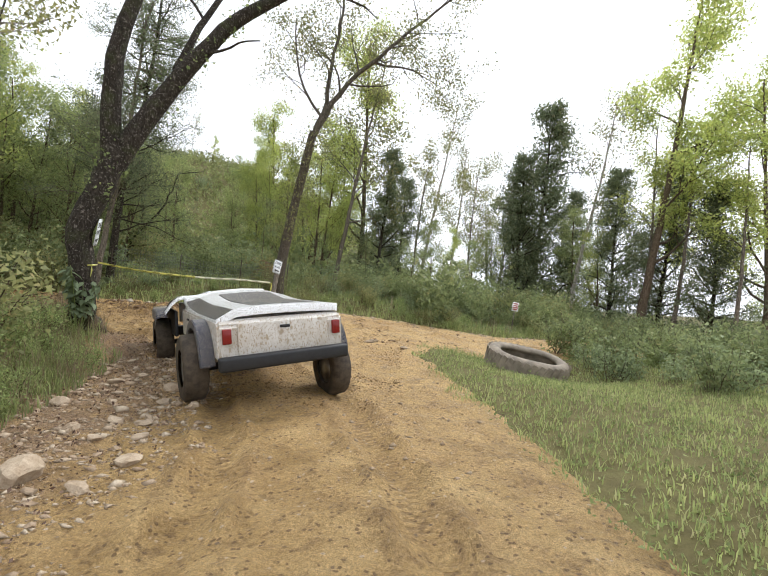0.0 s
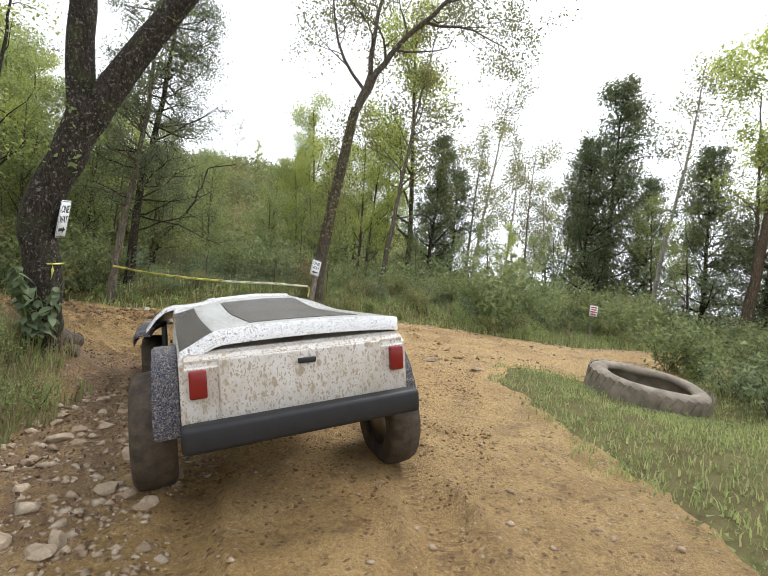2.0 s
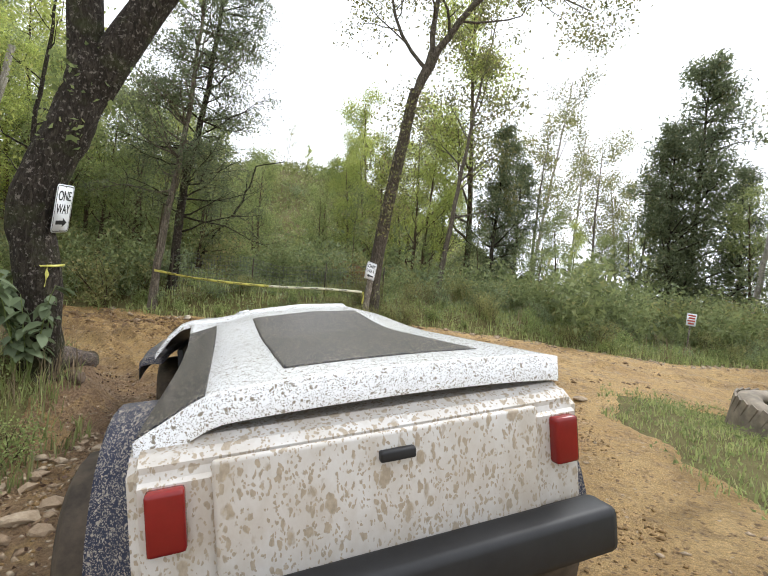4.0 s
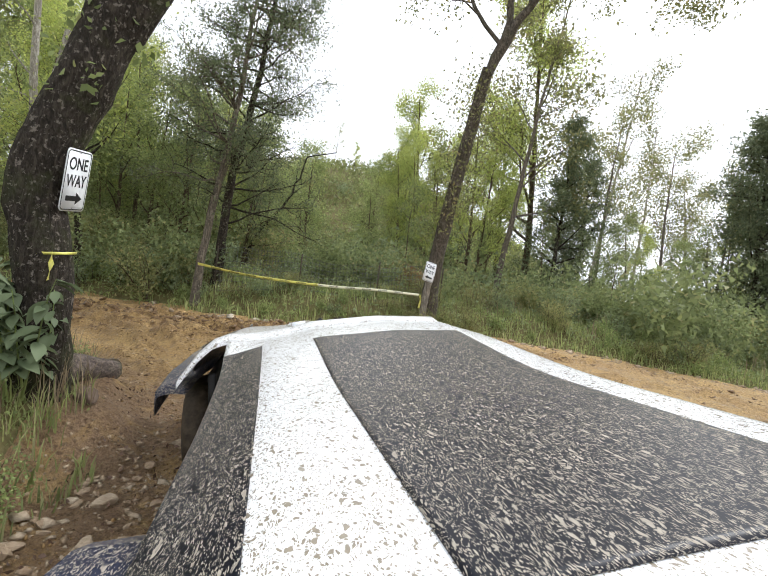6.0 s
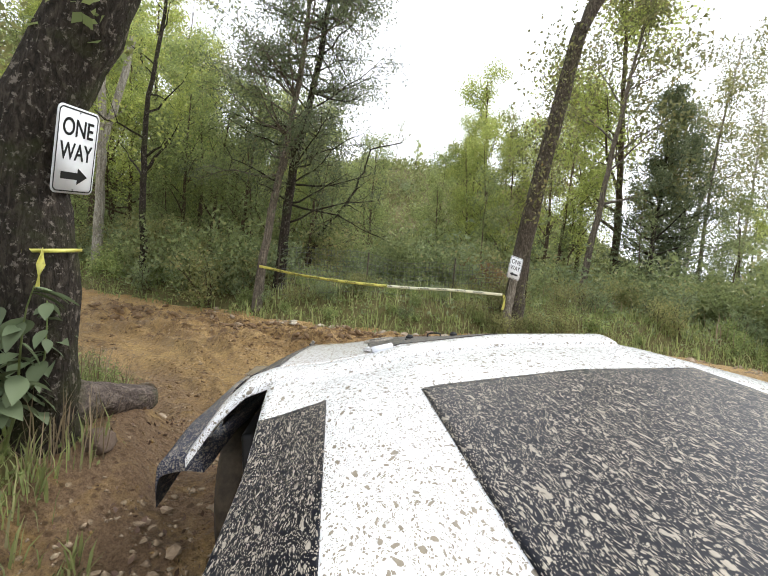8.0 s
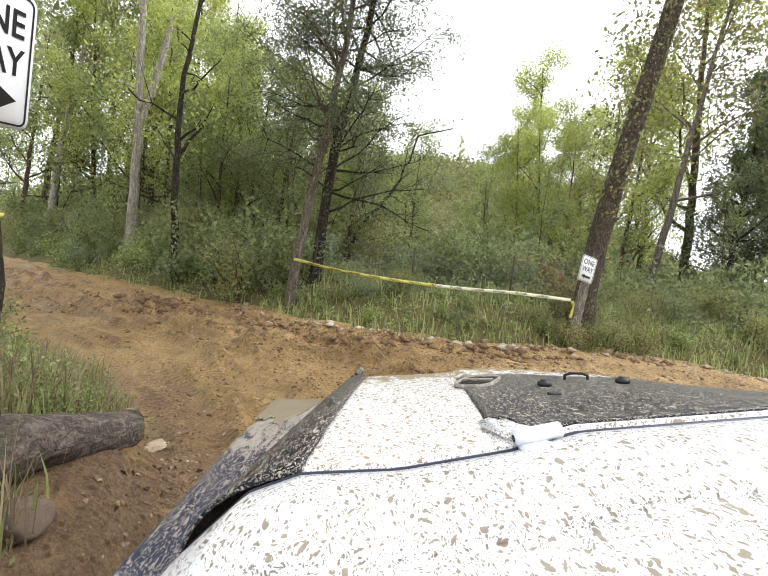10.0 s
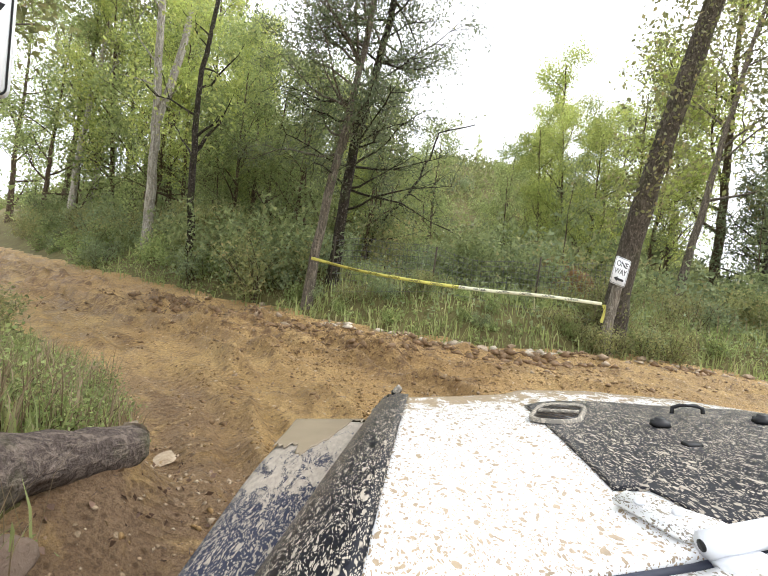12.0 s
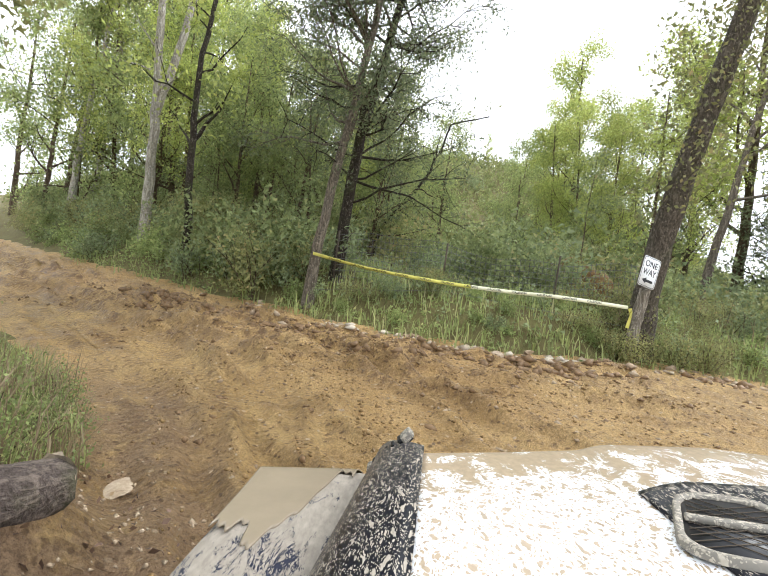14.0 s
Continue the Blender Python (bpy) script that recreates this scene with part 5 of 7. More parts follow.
for t, x, y, s, turn, tilt in (
    # beyond the fence, centre
    (T_OLIVE, -2.7, 21.6, 1.1, 40, 6), (T_BRIGHT, -1.6, 24.4, 1.00, 190, 4), (T_CEDAR, -0.6, 23.0, 0.9, 10, 3), (T_CEDAR, 0.6, 25.0, 0.8, 80, 2),
    (T_BRIGHT, -4.4, 24.0, 0.55, 120, 4), (T_BRIGHT, -7.4, 26.5, 0.68, 200, 2), (T_BRIGHT, -10.0, 29.0, 0.55, 60, 0), (T_MID, -5.6, 29.0, 0.8, 10, 0),
    (T_SPARSE, 2.6, 43.0, 1.55, 0, 5), (T_SPARSE, 5.2, 40.0, 1.2, 130, 8), (T_OLIVE, 6.5, 38.0, 1.15, 70, 3), (T_OLIVE, 9.0, 40.0, 1.0, 160, 2), (T_BRIGHT, 4.4, 33.0, 0.41, 20, 0),
    (T_CEDAR, 10.4, 31.0, 1.75, 30, 2), (T_CEDAR, 13.4, 32.0, 1.15, 100, 2), (T_MID, 7.6, 31.0, 0.6, 140, 0), (T_SPARSE, 11.4, 26.5, 1.2, 20, 7),
    (T_BRIGHT, 13.4, 22.4, 1.29, 20, 5), (T_POLE, 15.0, 22.0, 0.9, 70, 6), (T_BRIGHT, 18.6, 20.4, 0.96, 140, 3), (T_CEDAR, 15.6, 24.5, 1.15, 10, 4), (T_POLE, 20.5, 23.0, 0.9, 210, 4), (T_OLIVE, 17.0, 27.0, 1.0, 15, 4),
    # left woods
    (T_BRIGHT, -16.2, 12.6, 0.48, 0, 2), (T_MID, -12.4, 13.6, 0.5, 30, 3), (T_POLE, -24.6, 15.6, 0.9, 200, 2), (T_SPARSE, -21.8, 12.4, 1.1, 100, 6), (T_SPARSE, -24.0, 13.8, 1.2, 10, 5),
    (T_MID, -18.0, 13.2, 0.8, 70, 0), (T_BRIGHT, -18.6, 15.6, 0.70, 150, 2), (T_MID, -20.5, 15.5, 1.05, 250, 0), (T_OLIVE, -13.0, 17.5, 0.5, 190, 0), (T_MID, -10.8, 17.0, 0.45, 300, 1), (T_BRIGHT, -15.5, 21.0, 0.42, 20, 0),
    (T_MID, -24.5, 17.0, 1.2, 45, 0), (T_BRIGHT, -27.0, 14.0, 0.85, 80, 0), (T_OLIVE, -21.0, 20.0, 0.8, 130, 0), (T_MID, -12.2, 22.5, 0.5, 210, 0), (T_SPARSE, -13.8, 19.6, 0.5, 0, 2), (T_SAP, -10.0, 13.3, 0.9, 40, 4), (T_BRIGHT, -18.6, 24.0, 0.55, 330, 0),
    (T_BRIGHT, -30.0, 19.0, 0.96, 90, 0), (T_MID, -32.0, 13.5, 1.1, 10, 0), (T_OLIVE, -28.0, 23.0, 1.2, 60, 0),
    # understorey of the left woods
    (T_MID, -9.6, 14.8, 0.48, 15, 0), (T_MID, -11.0, 13.4, 0.46, 75, 3), (T_MID, -12.8, 12.9, 0.50, 135, 0), (T_MID, -14.0, 14.6, 0.62, 195, 0), (T_MID, -15.6, 13.2, 0.62, 255, 0), (T_MID, -16.4, 15.4, 0.75, 315, 0),
    (T_MID, -13.4, 16.2, 0.58, 35, 0), (T_MID, -15.8, 18.0, 0.70, 95, 0), (T_BRIGHT, -13.2, 13.8, 0.42, 155, 0), (T_BRIGHT, -17.4, 17.2, 0.60, 215, 0), (T_BRIGHT, -20.6, 13.4, 0.60, 275, 0), (T_MID, -22.4, 12.8, 0.85, 5, 0),
    (T_MID, -25.0, 12.6, 0.85, 65, 0), (T_MID, -19.4, 18.2, 0.85, 125, 0), (T_BRIGHT, -11.6, 16.0, 0.34, 25, 0), (T_MID, -10.4, 19.6, 0.52, 85, 0), (T_MID, -8.2, 21.6, 0.42, 145, 0), (T_BRIGHT, -6.2, 22.5, 0.42, 205, 0), (T_BRIGHT, -4.9, 20.4, 0.36, 265, 0),
    (T_BRIGHT, -6.6, 24.8, 0.50, 35, 0), (T_BRIGHT, -8.7, 27.5, 0.55, 95, 0), (T_BRIGHT, -5.4, 26.4, 0.52, 155, 0),
    # right of the far track
    (T_POLE, 14.2, 23.2, 0.95, 80, 3), (T_CEDAR, 16.8, 21.6, 0.95, 140, 3), (T_OLIVE, 8.3, 33.5, 0.9, 20, 3), (T_MID, 12.4, 28.6, 0.75, 160, 2), (T_BRIGHT, 12.2, 24.4, 0.42, 100, 2), (T_MID, 5.6, 29.0, 0.5, 10, 0), (T_POLE, 16.4, 19.6, 0.80, 50, 3), (T_OLIVE, 1.4, 27.0, 0.85, 50, 3), (T_MID, 2.8, 25.6, 0.5, 200, 0),
    (T_CEDAR, 13.0, 24.6, 1.05, 200, 3), (T_BRIGHT, 9.6, 36.0, 0.6, 30, 0), (T_CEDAR, 8.8, 29.4, 1.25, 230, 2),
    # bushy young trees on the slope behind the fence
    (T_BRIGHT, -3.6, 22.6, 0.50, 10, 0), (T_MID, -5.8, 21.4, 0.40, 60, 0), (T_BRIGHT, -7.6, 23.6, 0.46, 130, 0), (T_MID, -9.4, 24.5, 0.55, 20, 0), (T_BRIGHT, -3.2, 26.0, 0.62, 80, 0),
    # on the crest of the hill
    (T_SPARSE, -30.0, 60.0, 0.5, 0, 2), (T_BRIGHT, -25.0, 56.0, 0.25, 40, 0), (T_MID, -20.0, 52.0, 0.35, 10, 0),
    # behind the bank on the near left
    (T_MID, -10.4, 4.8, 0.75, 100, 2),
    (T_BRIGHT, -9.6, 3.2, 0.45, 30, 0), (T_OLIVE, -11.5, 5.4, 1.0, 110, 2), (T_OLIVE, -13.5, 4.0, 0.8, 200, 0), (T_BRIGHT, -14.5, 6.2, 0.67, 10, 0), (T_SPARSE, -8.2, 5.6, 0.75, 30, 8), (T_MID, -17.5, 5.5, 0.75, 50, 0),
    # low right, beyond the drop
    (T_MID, 24.0, 26.0, 0.8, 0, 0), (T_OLIVE, 26.0, 22.0, 0.8, 80, 3), (T_BRIGHT, 21.0, 16.0, 0.63, 40, 3), (T_OLIVE, 30.0, 30.0, 0.9, 10, 0),
):
    place(t, x, y, s, turn, tilt)
rs = np.random.RandomState(77)
for k in range(38):
    x, y = rs.uniform(-26, -8.5), 0
    y = float(np.interp(x, FAR_X, FAR_Y)) + rs.uniform(1.6, 8)
    place(T_SAP, x, y, rs.uniform(0.5, 1.0), rs.uniform(0, 360), rs.uniform(-3, 8))
for k in range(12):
    x, y = rs.uniform(-7, 8), 0
    y = float(np.interp(x, FAR_X, FAR_Y)) + rs.uniform(4, 12)
    place(T_SAP, x, y, rs.uniform(0.4, 0.7), rs.uniform(0, 360), rs.uniform(-3, 8))


# ---- shrubs and undergrowth ----
def shrub(seed, h, w, per, size, leaf, label, small=True):
    rs = np.random.RandomState(seed)
    tb, tips = Tubes(), []
    for k in range(9):
        a = rs.uniform(0, 6.28)
        q, _ = wander(rs, (rs.normal(0, 0.12 * w), rs.normal(0, 0.12 * w), -0.1), (math.cos(a) * w * 0.7, math.sin(a) * w * 0.7, h), h * rs.uniform(0.7, 1.15), 6, 0.14, 0.0)
        rad = np.linspace(0.014, 0.004, 7)
        tb.add(q, rad, 4)
        boughs(tb, tips, rs, q, rad, 8, 0.42 * w, 0, 60, 0.04, 0.15, shown=0.12)
    return tree_thing("shrub", Matrix.Translation((0, 0, -500)), tb, leaves_np(tips, per, 0.11, size, rs, 0.62, small=small), BARK_BROWN, leaf, label, "shrub")


HEAP = {}


def heap(t, x, y, scale=1.0, turn=0.0, tilt=0.0):
    """Adds a far shrub to the joined undergrowth of its kind."""
    crown = [o for o in t.children if o.name.startswith("crown")][0].data
    v = np.empty(len(crown.vertices) * 3, np.float32)
    crown.vertices.foreach_get("co", v)
    a = radians(turn)
    v = v.reshape(-1, 3) * scale
    v = np.stack([v[:, 0] * math.cos(a) - v[:, 1] * math.sin(a), v[:, 0] * math.sin(a) + v[:, 1] * math.cos(a), v[:, 2]], -1)
    HEAP.setdefault(t, []).append(v + np.array([x, y, z_at(x, y) - 0.05]))


S_MID = shrub(31, 1.7, 1.0, 5, 0.115, LEAF_UNDER, "leafy green shrub in the undergrowth")
S_BLUE = shrub(32, 1.3, 1.1, 4, 0.105, LEAF_BLUE, "blue-green bramble shrub by the fence")
S_WEED = shrub(33, 0.9, 0.7, 5, 0.075, LEAF_WEED, "low leafy weeds on the verge")
S_NEAR = shrub(35, 0.8, 0.7, 7, 0.052, LEAF_WEED, "fine-leaved green weeds on the near bank", False)
S_OLIVE = shrub(34, 1.5, 1.0, 5, 0.08, LEAF_OLIVE, "dry olive-coloured bush with seed heads")
rs = np.random.RandomState(41)
for k in range(165):
    x = rs.uniform(-27, 14)
    d = 1.5 + abs(rs.normal(0, 3.2))
    y = float(np.interp(x, FAR_X, FAR_Y)) + d
    if -8 < x < -3 and d < 2.6:
        d += 1.2
        y += 1.2
    s = (S_MID, S_BLUE, S_OLIVE, S_MID)[rs.randint(4)] if d > 2 else (S_WEED, S_BLUE, S_WEED, S_OLIVE)[rs.randint(4)]
    (heap if d > 2.4 or x < -13 else place)(s, x, y, rs.uniform(0.6, 1.15) * (1.25 if d > 4 else 0.85), rs.uniform(0, 360), rs.uniform(-6, 6))
for k in range(34):
    x = rs.uniform(-34, -4)
    y = rs.uniform(18, 48)
    heap((S_MID, S_BLUE, S_OLIVE, S_WEED)[rs.randint(4)], x, y, rs.uniform(1.2, 2.4), rs.uniform(0, 360))
for k in range(46):
    x, y = rs.uniform(5.0, 14), rs.uniform(3.5, 14)
    if side(np.array([x]), np.array([y]), RIGHT_EDGE)[0] < 1.2 or math.hypot(x - 3.4, y - 7.2) < 2.2:
        continue
    (heap if x > 8 else place)((S_MID, S_WEED, S_BLUE)[rs.randint(3)], x, y, rs.uniform(0.55, 0.9), rs.uniform(0, 360))
for k in range(50):
    y = rs.uniform(0.5, 6.2)
    x = float(np.interp(y, LEFT_EDGE[:7, 1], LEFT_EDGE[:7, 0])) - 0.7 - abs(rs.normal(0, 1.6))
    if math.hypot(x + 4.33, y - 5.74) < 0.6 or (y > 4.4 and x > -7.5):
        continue
    place((S_NEAR, S_NEAR, S_NEAR, S_OLIVE)[rs.randint(4)], x, y, rs.uniform(0.6, 1.1), rs.uniform(0, 360))
for k in range(40):
    x = rs.uniform(-24, -5.2)
    y = float(np.interp(-x, -LEFT_EDGE[6:, 0], LEFT_EDGE[6:, 1])) - 0.5 - abs(rs.normal(0, 1.2))
    if math.hypot(x + 4.33, y - 5.74) < 0.7 or y < 3:
        continue
    (heap if x < -9 else place)((S_WEED, S_OLIVE, S_WEED, S_OLIVE)[rs.randint(4)], x, y, rs.uniform(0.3, 0.5) if x > -9 else rs.uniform(0.4, 0.9), rs.uniform(0, 360))


rs = np.random.RandomState(47)
for k in range(44):
    x, y = rs.uniform(6.0, 13.5), rs.uniform(9.5, 15.0)
    if y > 9.2 + 0.62 * (x - 2) + 1.2 or y < 8.0 + 0.25 * (x - 6):
        continue
    place((S_MID, S_WEED, S_BLUE, S_MID)[rs.randint(4)], x, y, rs.uniform(0.6, 0.95), rs.uniform(0, 360), rs.uniform(-5, 5))
rs = np.random.RandomState(44)
for k in range(46):
    x = rs.uniform(-27, -9)
    y = float(np.interp(x, FAR_X, FAR_Y)) + rs.uniform(0.5, 2.6)
    heap((S_MID, S_OLIVE, S_WEED, S_MID)[rs.randint(4)], x, y, rs.uniform(0.5, 1.0), rs.uniform(0, 360))
for k in range(40):
    x = rs.uniform(2, 19)
    y = float(np.interp(x, FAR_X, FAR_Y)) + rs.uniform(1.2, 7)
    heap((S_MID, S_OLIVE, S_BLUE, S_MID)[rs.randint(4)], x, y, rs.uniform(0.9, 1.7) * (0.55 if x > 9 else 1.0), rs.uniform(0, 360))
rs = np.random.RandomState(46)
for k in range(16):
    x, y = rs.uniform(-4.4, -2.0), rs.uniform(12.9, 14.4)
    if y - float(np.interp(x, FAR_X, FAR_Y)) > 0.3:
        place((S_OLIVE, S_WEED, S_OLIVE)[rs.randint(3)], x, y, rs.uniform(0.22, 0.42), rs.uniform(0, 360), rs.uniform(-6, 6))
for x, y, s in ((-3.95, 13.30, 0.35), (-3.58, 13.16, 0.36), (-3.34, 13.20, 0.40), (-3.15, 13.52, 0.35), (-2.8, 13.85, 0.45), (-4.25, 13.1, 0.3), (-2.45, 14.2, 0.5)):
    place(S_OLIVE, x, y, s, 80 * x, 3)
rs = np.random.RandomState(43)
for k in range(130):
    x = rs.uniform(-22, 9)
    y = float(np.interp(x, FAR_X, FAR_Y)) + rs.uniform(0.35, 1.7)
    place((S_WEED, S_WEED, S_OLIVE, S_BLUE)[rs.randint(4)], x, y, rs.uniform(0.3, 0.62) * (1.5 if x < -8.5 else 0.6 if x < -3.9 else 1.0), rs.uniform(0, 360), rs.uniform(-8, 8))
for k in range(46):
    y = rs.uniform(1.8, 5.6)
    x = float(np.interp(y, LEFT_EDGE[:7, 1], LEFT_EDGE[:7, 0])) - rs.uniform(0.25, 1.6)
    if y < 4.9:
        place(S_NEAR, x, y, rs.uniform(0.35, 0.6), rs.uniform(0, 360), rs.uniform(-8, 8))
for x, y, s in ((-5.05, 6.25, 0.4), (-5.6, 6.55, 0.5), (-6.1, 6.95, 0.4), (-5.3, 5.9, 0.5), (-6.6, 7.1, 0.4), (-5.7, 6.1, 0.6)):
    place(S_NEAR, x, y, s, 70 * x, 4)
for t, heaps in HEAP.items():
    v = np.concatenate(heaps)
    lm = [o for o in t.children if o.name.startswith("crown")][0].data.materials[0]
    tagged(new("undergrowth", mesh_np("undergrowth", v, np.arange(len(v)).reshape(-1, 3), lm)), "dense leafy undergrowth beneath the far trees", "undergrowth", kind="stuff")
rs = np.random.RandomState(45)
hx, hy = rs.uniform(-62, 8, 26000), rs.uniform(20, 80, 26000)
ok = (lumps(hx, hy, 0.5, 3.0) > -0.55)
hx, hy = hx[ok], hy[ok]
brush = np.stack([hx, hy, land(hx, hy) + rs.uniform(0.05, 1.0, len(hx)) * (1 + 0.6 * lumps(hx, hy, 0.35, 7.0))], -1)
tagged(new("hillside_brush", mesh_np("hillside_brush", *leaves_np(brush, 4, 0.28, 0.34, rs, 0.6, -0.3, small=True), LEAF_HILL)), "rough yellow-green brush covering the hillside", "brush", kind="stuff")


def blades(name, xy, lo, hi, rs, material, label, width=0.007):
    """Bent grass blades, each of three triangles."""
    n = len(xy)
    x, y = xy[:, 0], xy[:, 1]
    z = top(x, y) - 0.02
    a = rs.uniform(0, 2 * np.pi, n)
    h = rs.uniform(lo, hi, n)
    lean = h * rs.uniform(0.1, 0.75, n)
    dx, dy = np.cos(a), np.sin(a)
    w = width * rs.uniform(0.6, 1.5, n)
    bx, by = -dy * w, dx * w
    r0 = np.stack([x - bx, y - by, z], -1)
    r1 = np.stack([x + bx, y + by, z], -1)
    mx, my, mz = x + dx * lean * 0.35, y + dy * lean * 0.35, z + h * 0.62
    r2 = np.stack([mx - bx * 0.8, my - by * 0.8, mz], -1)
    r3 = np.stack([mx + bx * 0.8, my + by * 0.8, mz], -1)
    r4 = np.stack([x + dx * lean, y + dy * lean, z + h * 0.95], -1)
    v = np.stack([r0, r1, r2, r3, r4], 1).reshape(-1, 3)
    k = np.arange(n)[:, None] * 5
    f = np.concatenate([k + [0, 1, 3], k + [0, 3, 2], k + [2, 3, 4]])
    return tagged(new(name, mesh_np(name, v, f, material)), label, "grass", kind="stuff")


def scatter(rs, n, x0, x1, y0, y1, test):
    p = np.stack([rs.uniform(x0, x1, n), rs.uniform(y0, y1, n)], -1)
    return p[test(p[:, 0], p[:, 1], rs)]


def clumpy(x, y, rs, bias=0.0):
    t = np.clip(((x + 4.36) * -0.37 + (y - 5.66) * 0.87) / 0.894, 0, 1)
    bare = np.hypot(x + 4.36 + 0.37 * t, y - 5.66 - 0.87 * t) < 0.20
    return ~bare & (lumps(x, y, 2.2, 9.0) + 0.6 * lumps(x, y, 5.5, 4.0) + bias > rs.uniform(-0.9, 0.6, x.shape))


rs = np.random.RandomState(51)
blades("grass", scatter(rs, 52000, -8, -2.5, -1, 7.4, lambda x, y, r: (outside(x, y) > 0.12) & clumpy(x, y, r, -0.1)), 0.08, 0.30, rs, GRASS, "long green grass on the near bank", 0.0045)
blades("grass", scatter(rs, 46000, -16, 12, 10, 20, lambda x, y, r: ((x > -8.5) | (r.uniform(0, 1, x.shape) < 0.25)) & (verges(x, y)[1] > -0.1) & (verges(x, y)[1] < 2.2) & clumpy(x, y, r, 0.15)), 0.12, 0.38, rs, GRASS, "grass along the far verge of the track", 0.009)
blades("grass", scatter(rs, 60000, 1.0, 8.5, -1, 13.5, lambda x, y, r: (verges(x, y)[2] > 0.1 + 0.45 * lumps(x, y, 1.2) + 0.25 * lumps(x, y, 3.1, 4.0)) & clumpy(x, y, r, 0.15)), 0.04, 0.14, rs, GRASS, "short bright grass round the old tyre", 0.006)
blades("grass", scatter(rs, 9000, -4.9, -2.4, 2.6, 5.5, lambda x, y, r: (verges(x, y)[0] > -0.05) & (verges(x, y)[0] < 0.7) & (np.hypot(x + 4.40, y - 5.70) > 0.28) & clumpy(x, y, r, -0.25)), 0.06, 0.22, rs, GRASS, "tufts of grass over the lip of the bank", 0.006)
blades("dry_grass", scatter(rs, 26000, -7, -2.6, 1, 7.4, lambda x, y, r: (outside(x, y) > 0.12) & (lumps(x, y, 3.0, 2.0) > -0.1) & clumpy(x, y, r, 0.5)), 0.18, 0.5, rs, STRAW, "dry straw-coloured grass on the bank", 0.003)
blades("dry_grass", scatter(rs, 9000, -12, 6, 11, 19, lambda x, y, r: (x > -3.8) & (verges(x, y)[1] > 0.5) & (verges(x, y)[1] < 4) & (lumps(x, y, 2.0, 2.0) > 0.3)), 0.35, 0.8, rs, STRAW, "dry tall grass stalks on the far verge", 0.007)



def weeds(xy, tall, per, size, rs, material, label, small=True):
    """Low leafy ground cover: small leaves strewn from the soil up to an uneven height."""
    h = tall * np.clip(0.55 + 0.6 * lumps(xy[:, 0], xy[:, 1], 1.8, 5.0), 0.12, 1.2)
    p = np.stack([xy[:, 0], xy[:, 1], top(xy[:, 0], xy[:, 1]) + h * rs.uniform(0.05, 1, len(xy)) ** 1.3], -1)
    tagged(new("weeds", mesh_np("weeds", *leaves_np(p, per, 0.05, size, rs, 0.55, 0.1, small=small), material)), label, "weeds", kind="stuff")


rs = np.random.RandomState(52)
weeds(scatter(rs, 26000, -17, 10, 10, 19.5, lambda x, y, r: (verges(x, y)[1] > 0.02) & (verges(x, y)[1] < 2.4) & (clumpy(x, y, r, 0.5))), 0.34, 3, 0.065, rs, LEAF_WEED, "low leafy weeds along the far verge")
weeds(scatter(rs, 9000, -12, 6, 11, 19, lambda x, y, r: (verges(x, y)[1] > 0.5) & (verges(x, y)[1] < 4) & clumpy(x, y, r, 0.0)), 0.55, 3, 0.075, rs, LEAF_BLUE, "grey-green weeds in front of the fence")
weeds(scatter(rs, 16000, -8, -2.6, -1, 7.4, lambda x, y, r: (outside(x, y) > 0.1) & clumpy(x, y, r, -0.05)), 0.18, 4, 0.030, rs, LEAF_WEED, "small leafy weeds over the near bank", False)
weeds(scatter(rs, 9000, 1.4, 9, -1, 13.5, lambda x, y, r: (verges(x, y)[2] > 0.0) & clumpy(x, y, r, 0.3)), 0.12, 3, 0.045, rs, LEAF_WEED, "low weeds in the grass round the old tyre")


# ---- stones, gravel and clods ----
def lump_bm(rs, sx, sy, sz, sub=2, rough=0.22):
    bm = bmesh.new()
    bmesh.ops.create_icosphere(bm, subdivisions=sub, radius=1)
    cut = [(Vector(rs.normal(0, 1, 3)).normalized(), rs.uniform(0.55, 0.85)) for _ in range(9)]
    for v in bm.verts:
        for nrm, d in cut:
            q = v.co.dot(nrm) - d
            if q > 0:
                v.co -= nrm * q
        v.co *= 1 + rough * 0.4 * rs.uniform(-1, 1)
        v.co = Vector((v.co.x * sx, v.co.y * sy, v.co.z * sz))
    return bm


# bare clay bank behind the fence
rs = np.random.RandomState(60)
bank = part("clay_bank", lump_bm(rs, 1.5, 0.7, 0.75, 4, 0.12), CLAY_COAT, smooth=False)
bank.matrix_basis = pose(-5.6, 16.6, z_at(-5.6, 16.6) + 0.55, 4, -5, 25)
tagged(bank, "bare pale clay bank among the bushes behind the fence", "clay bank")

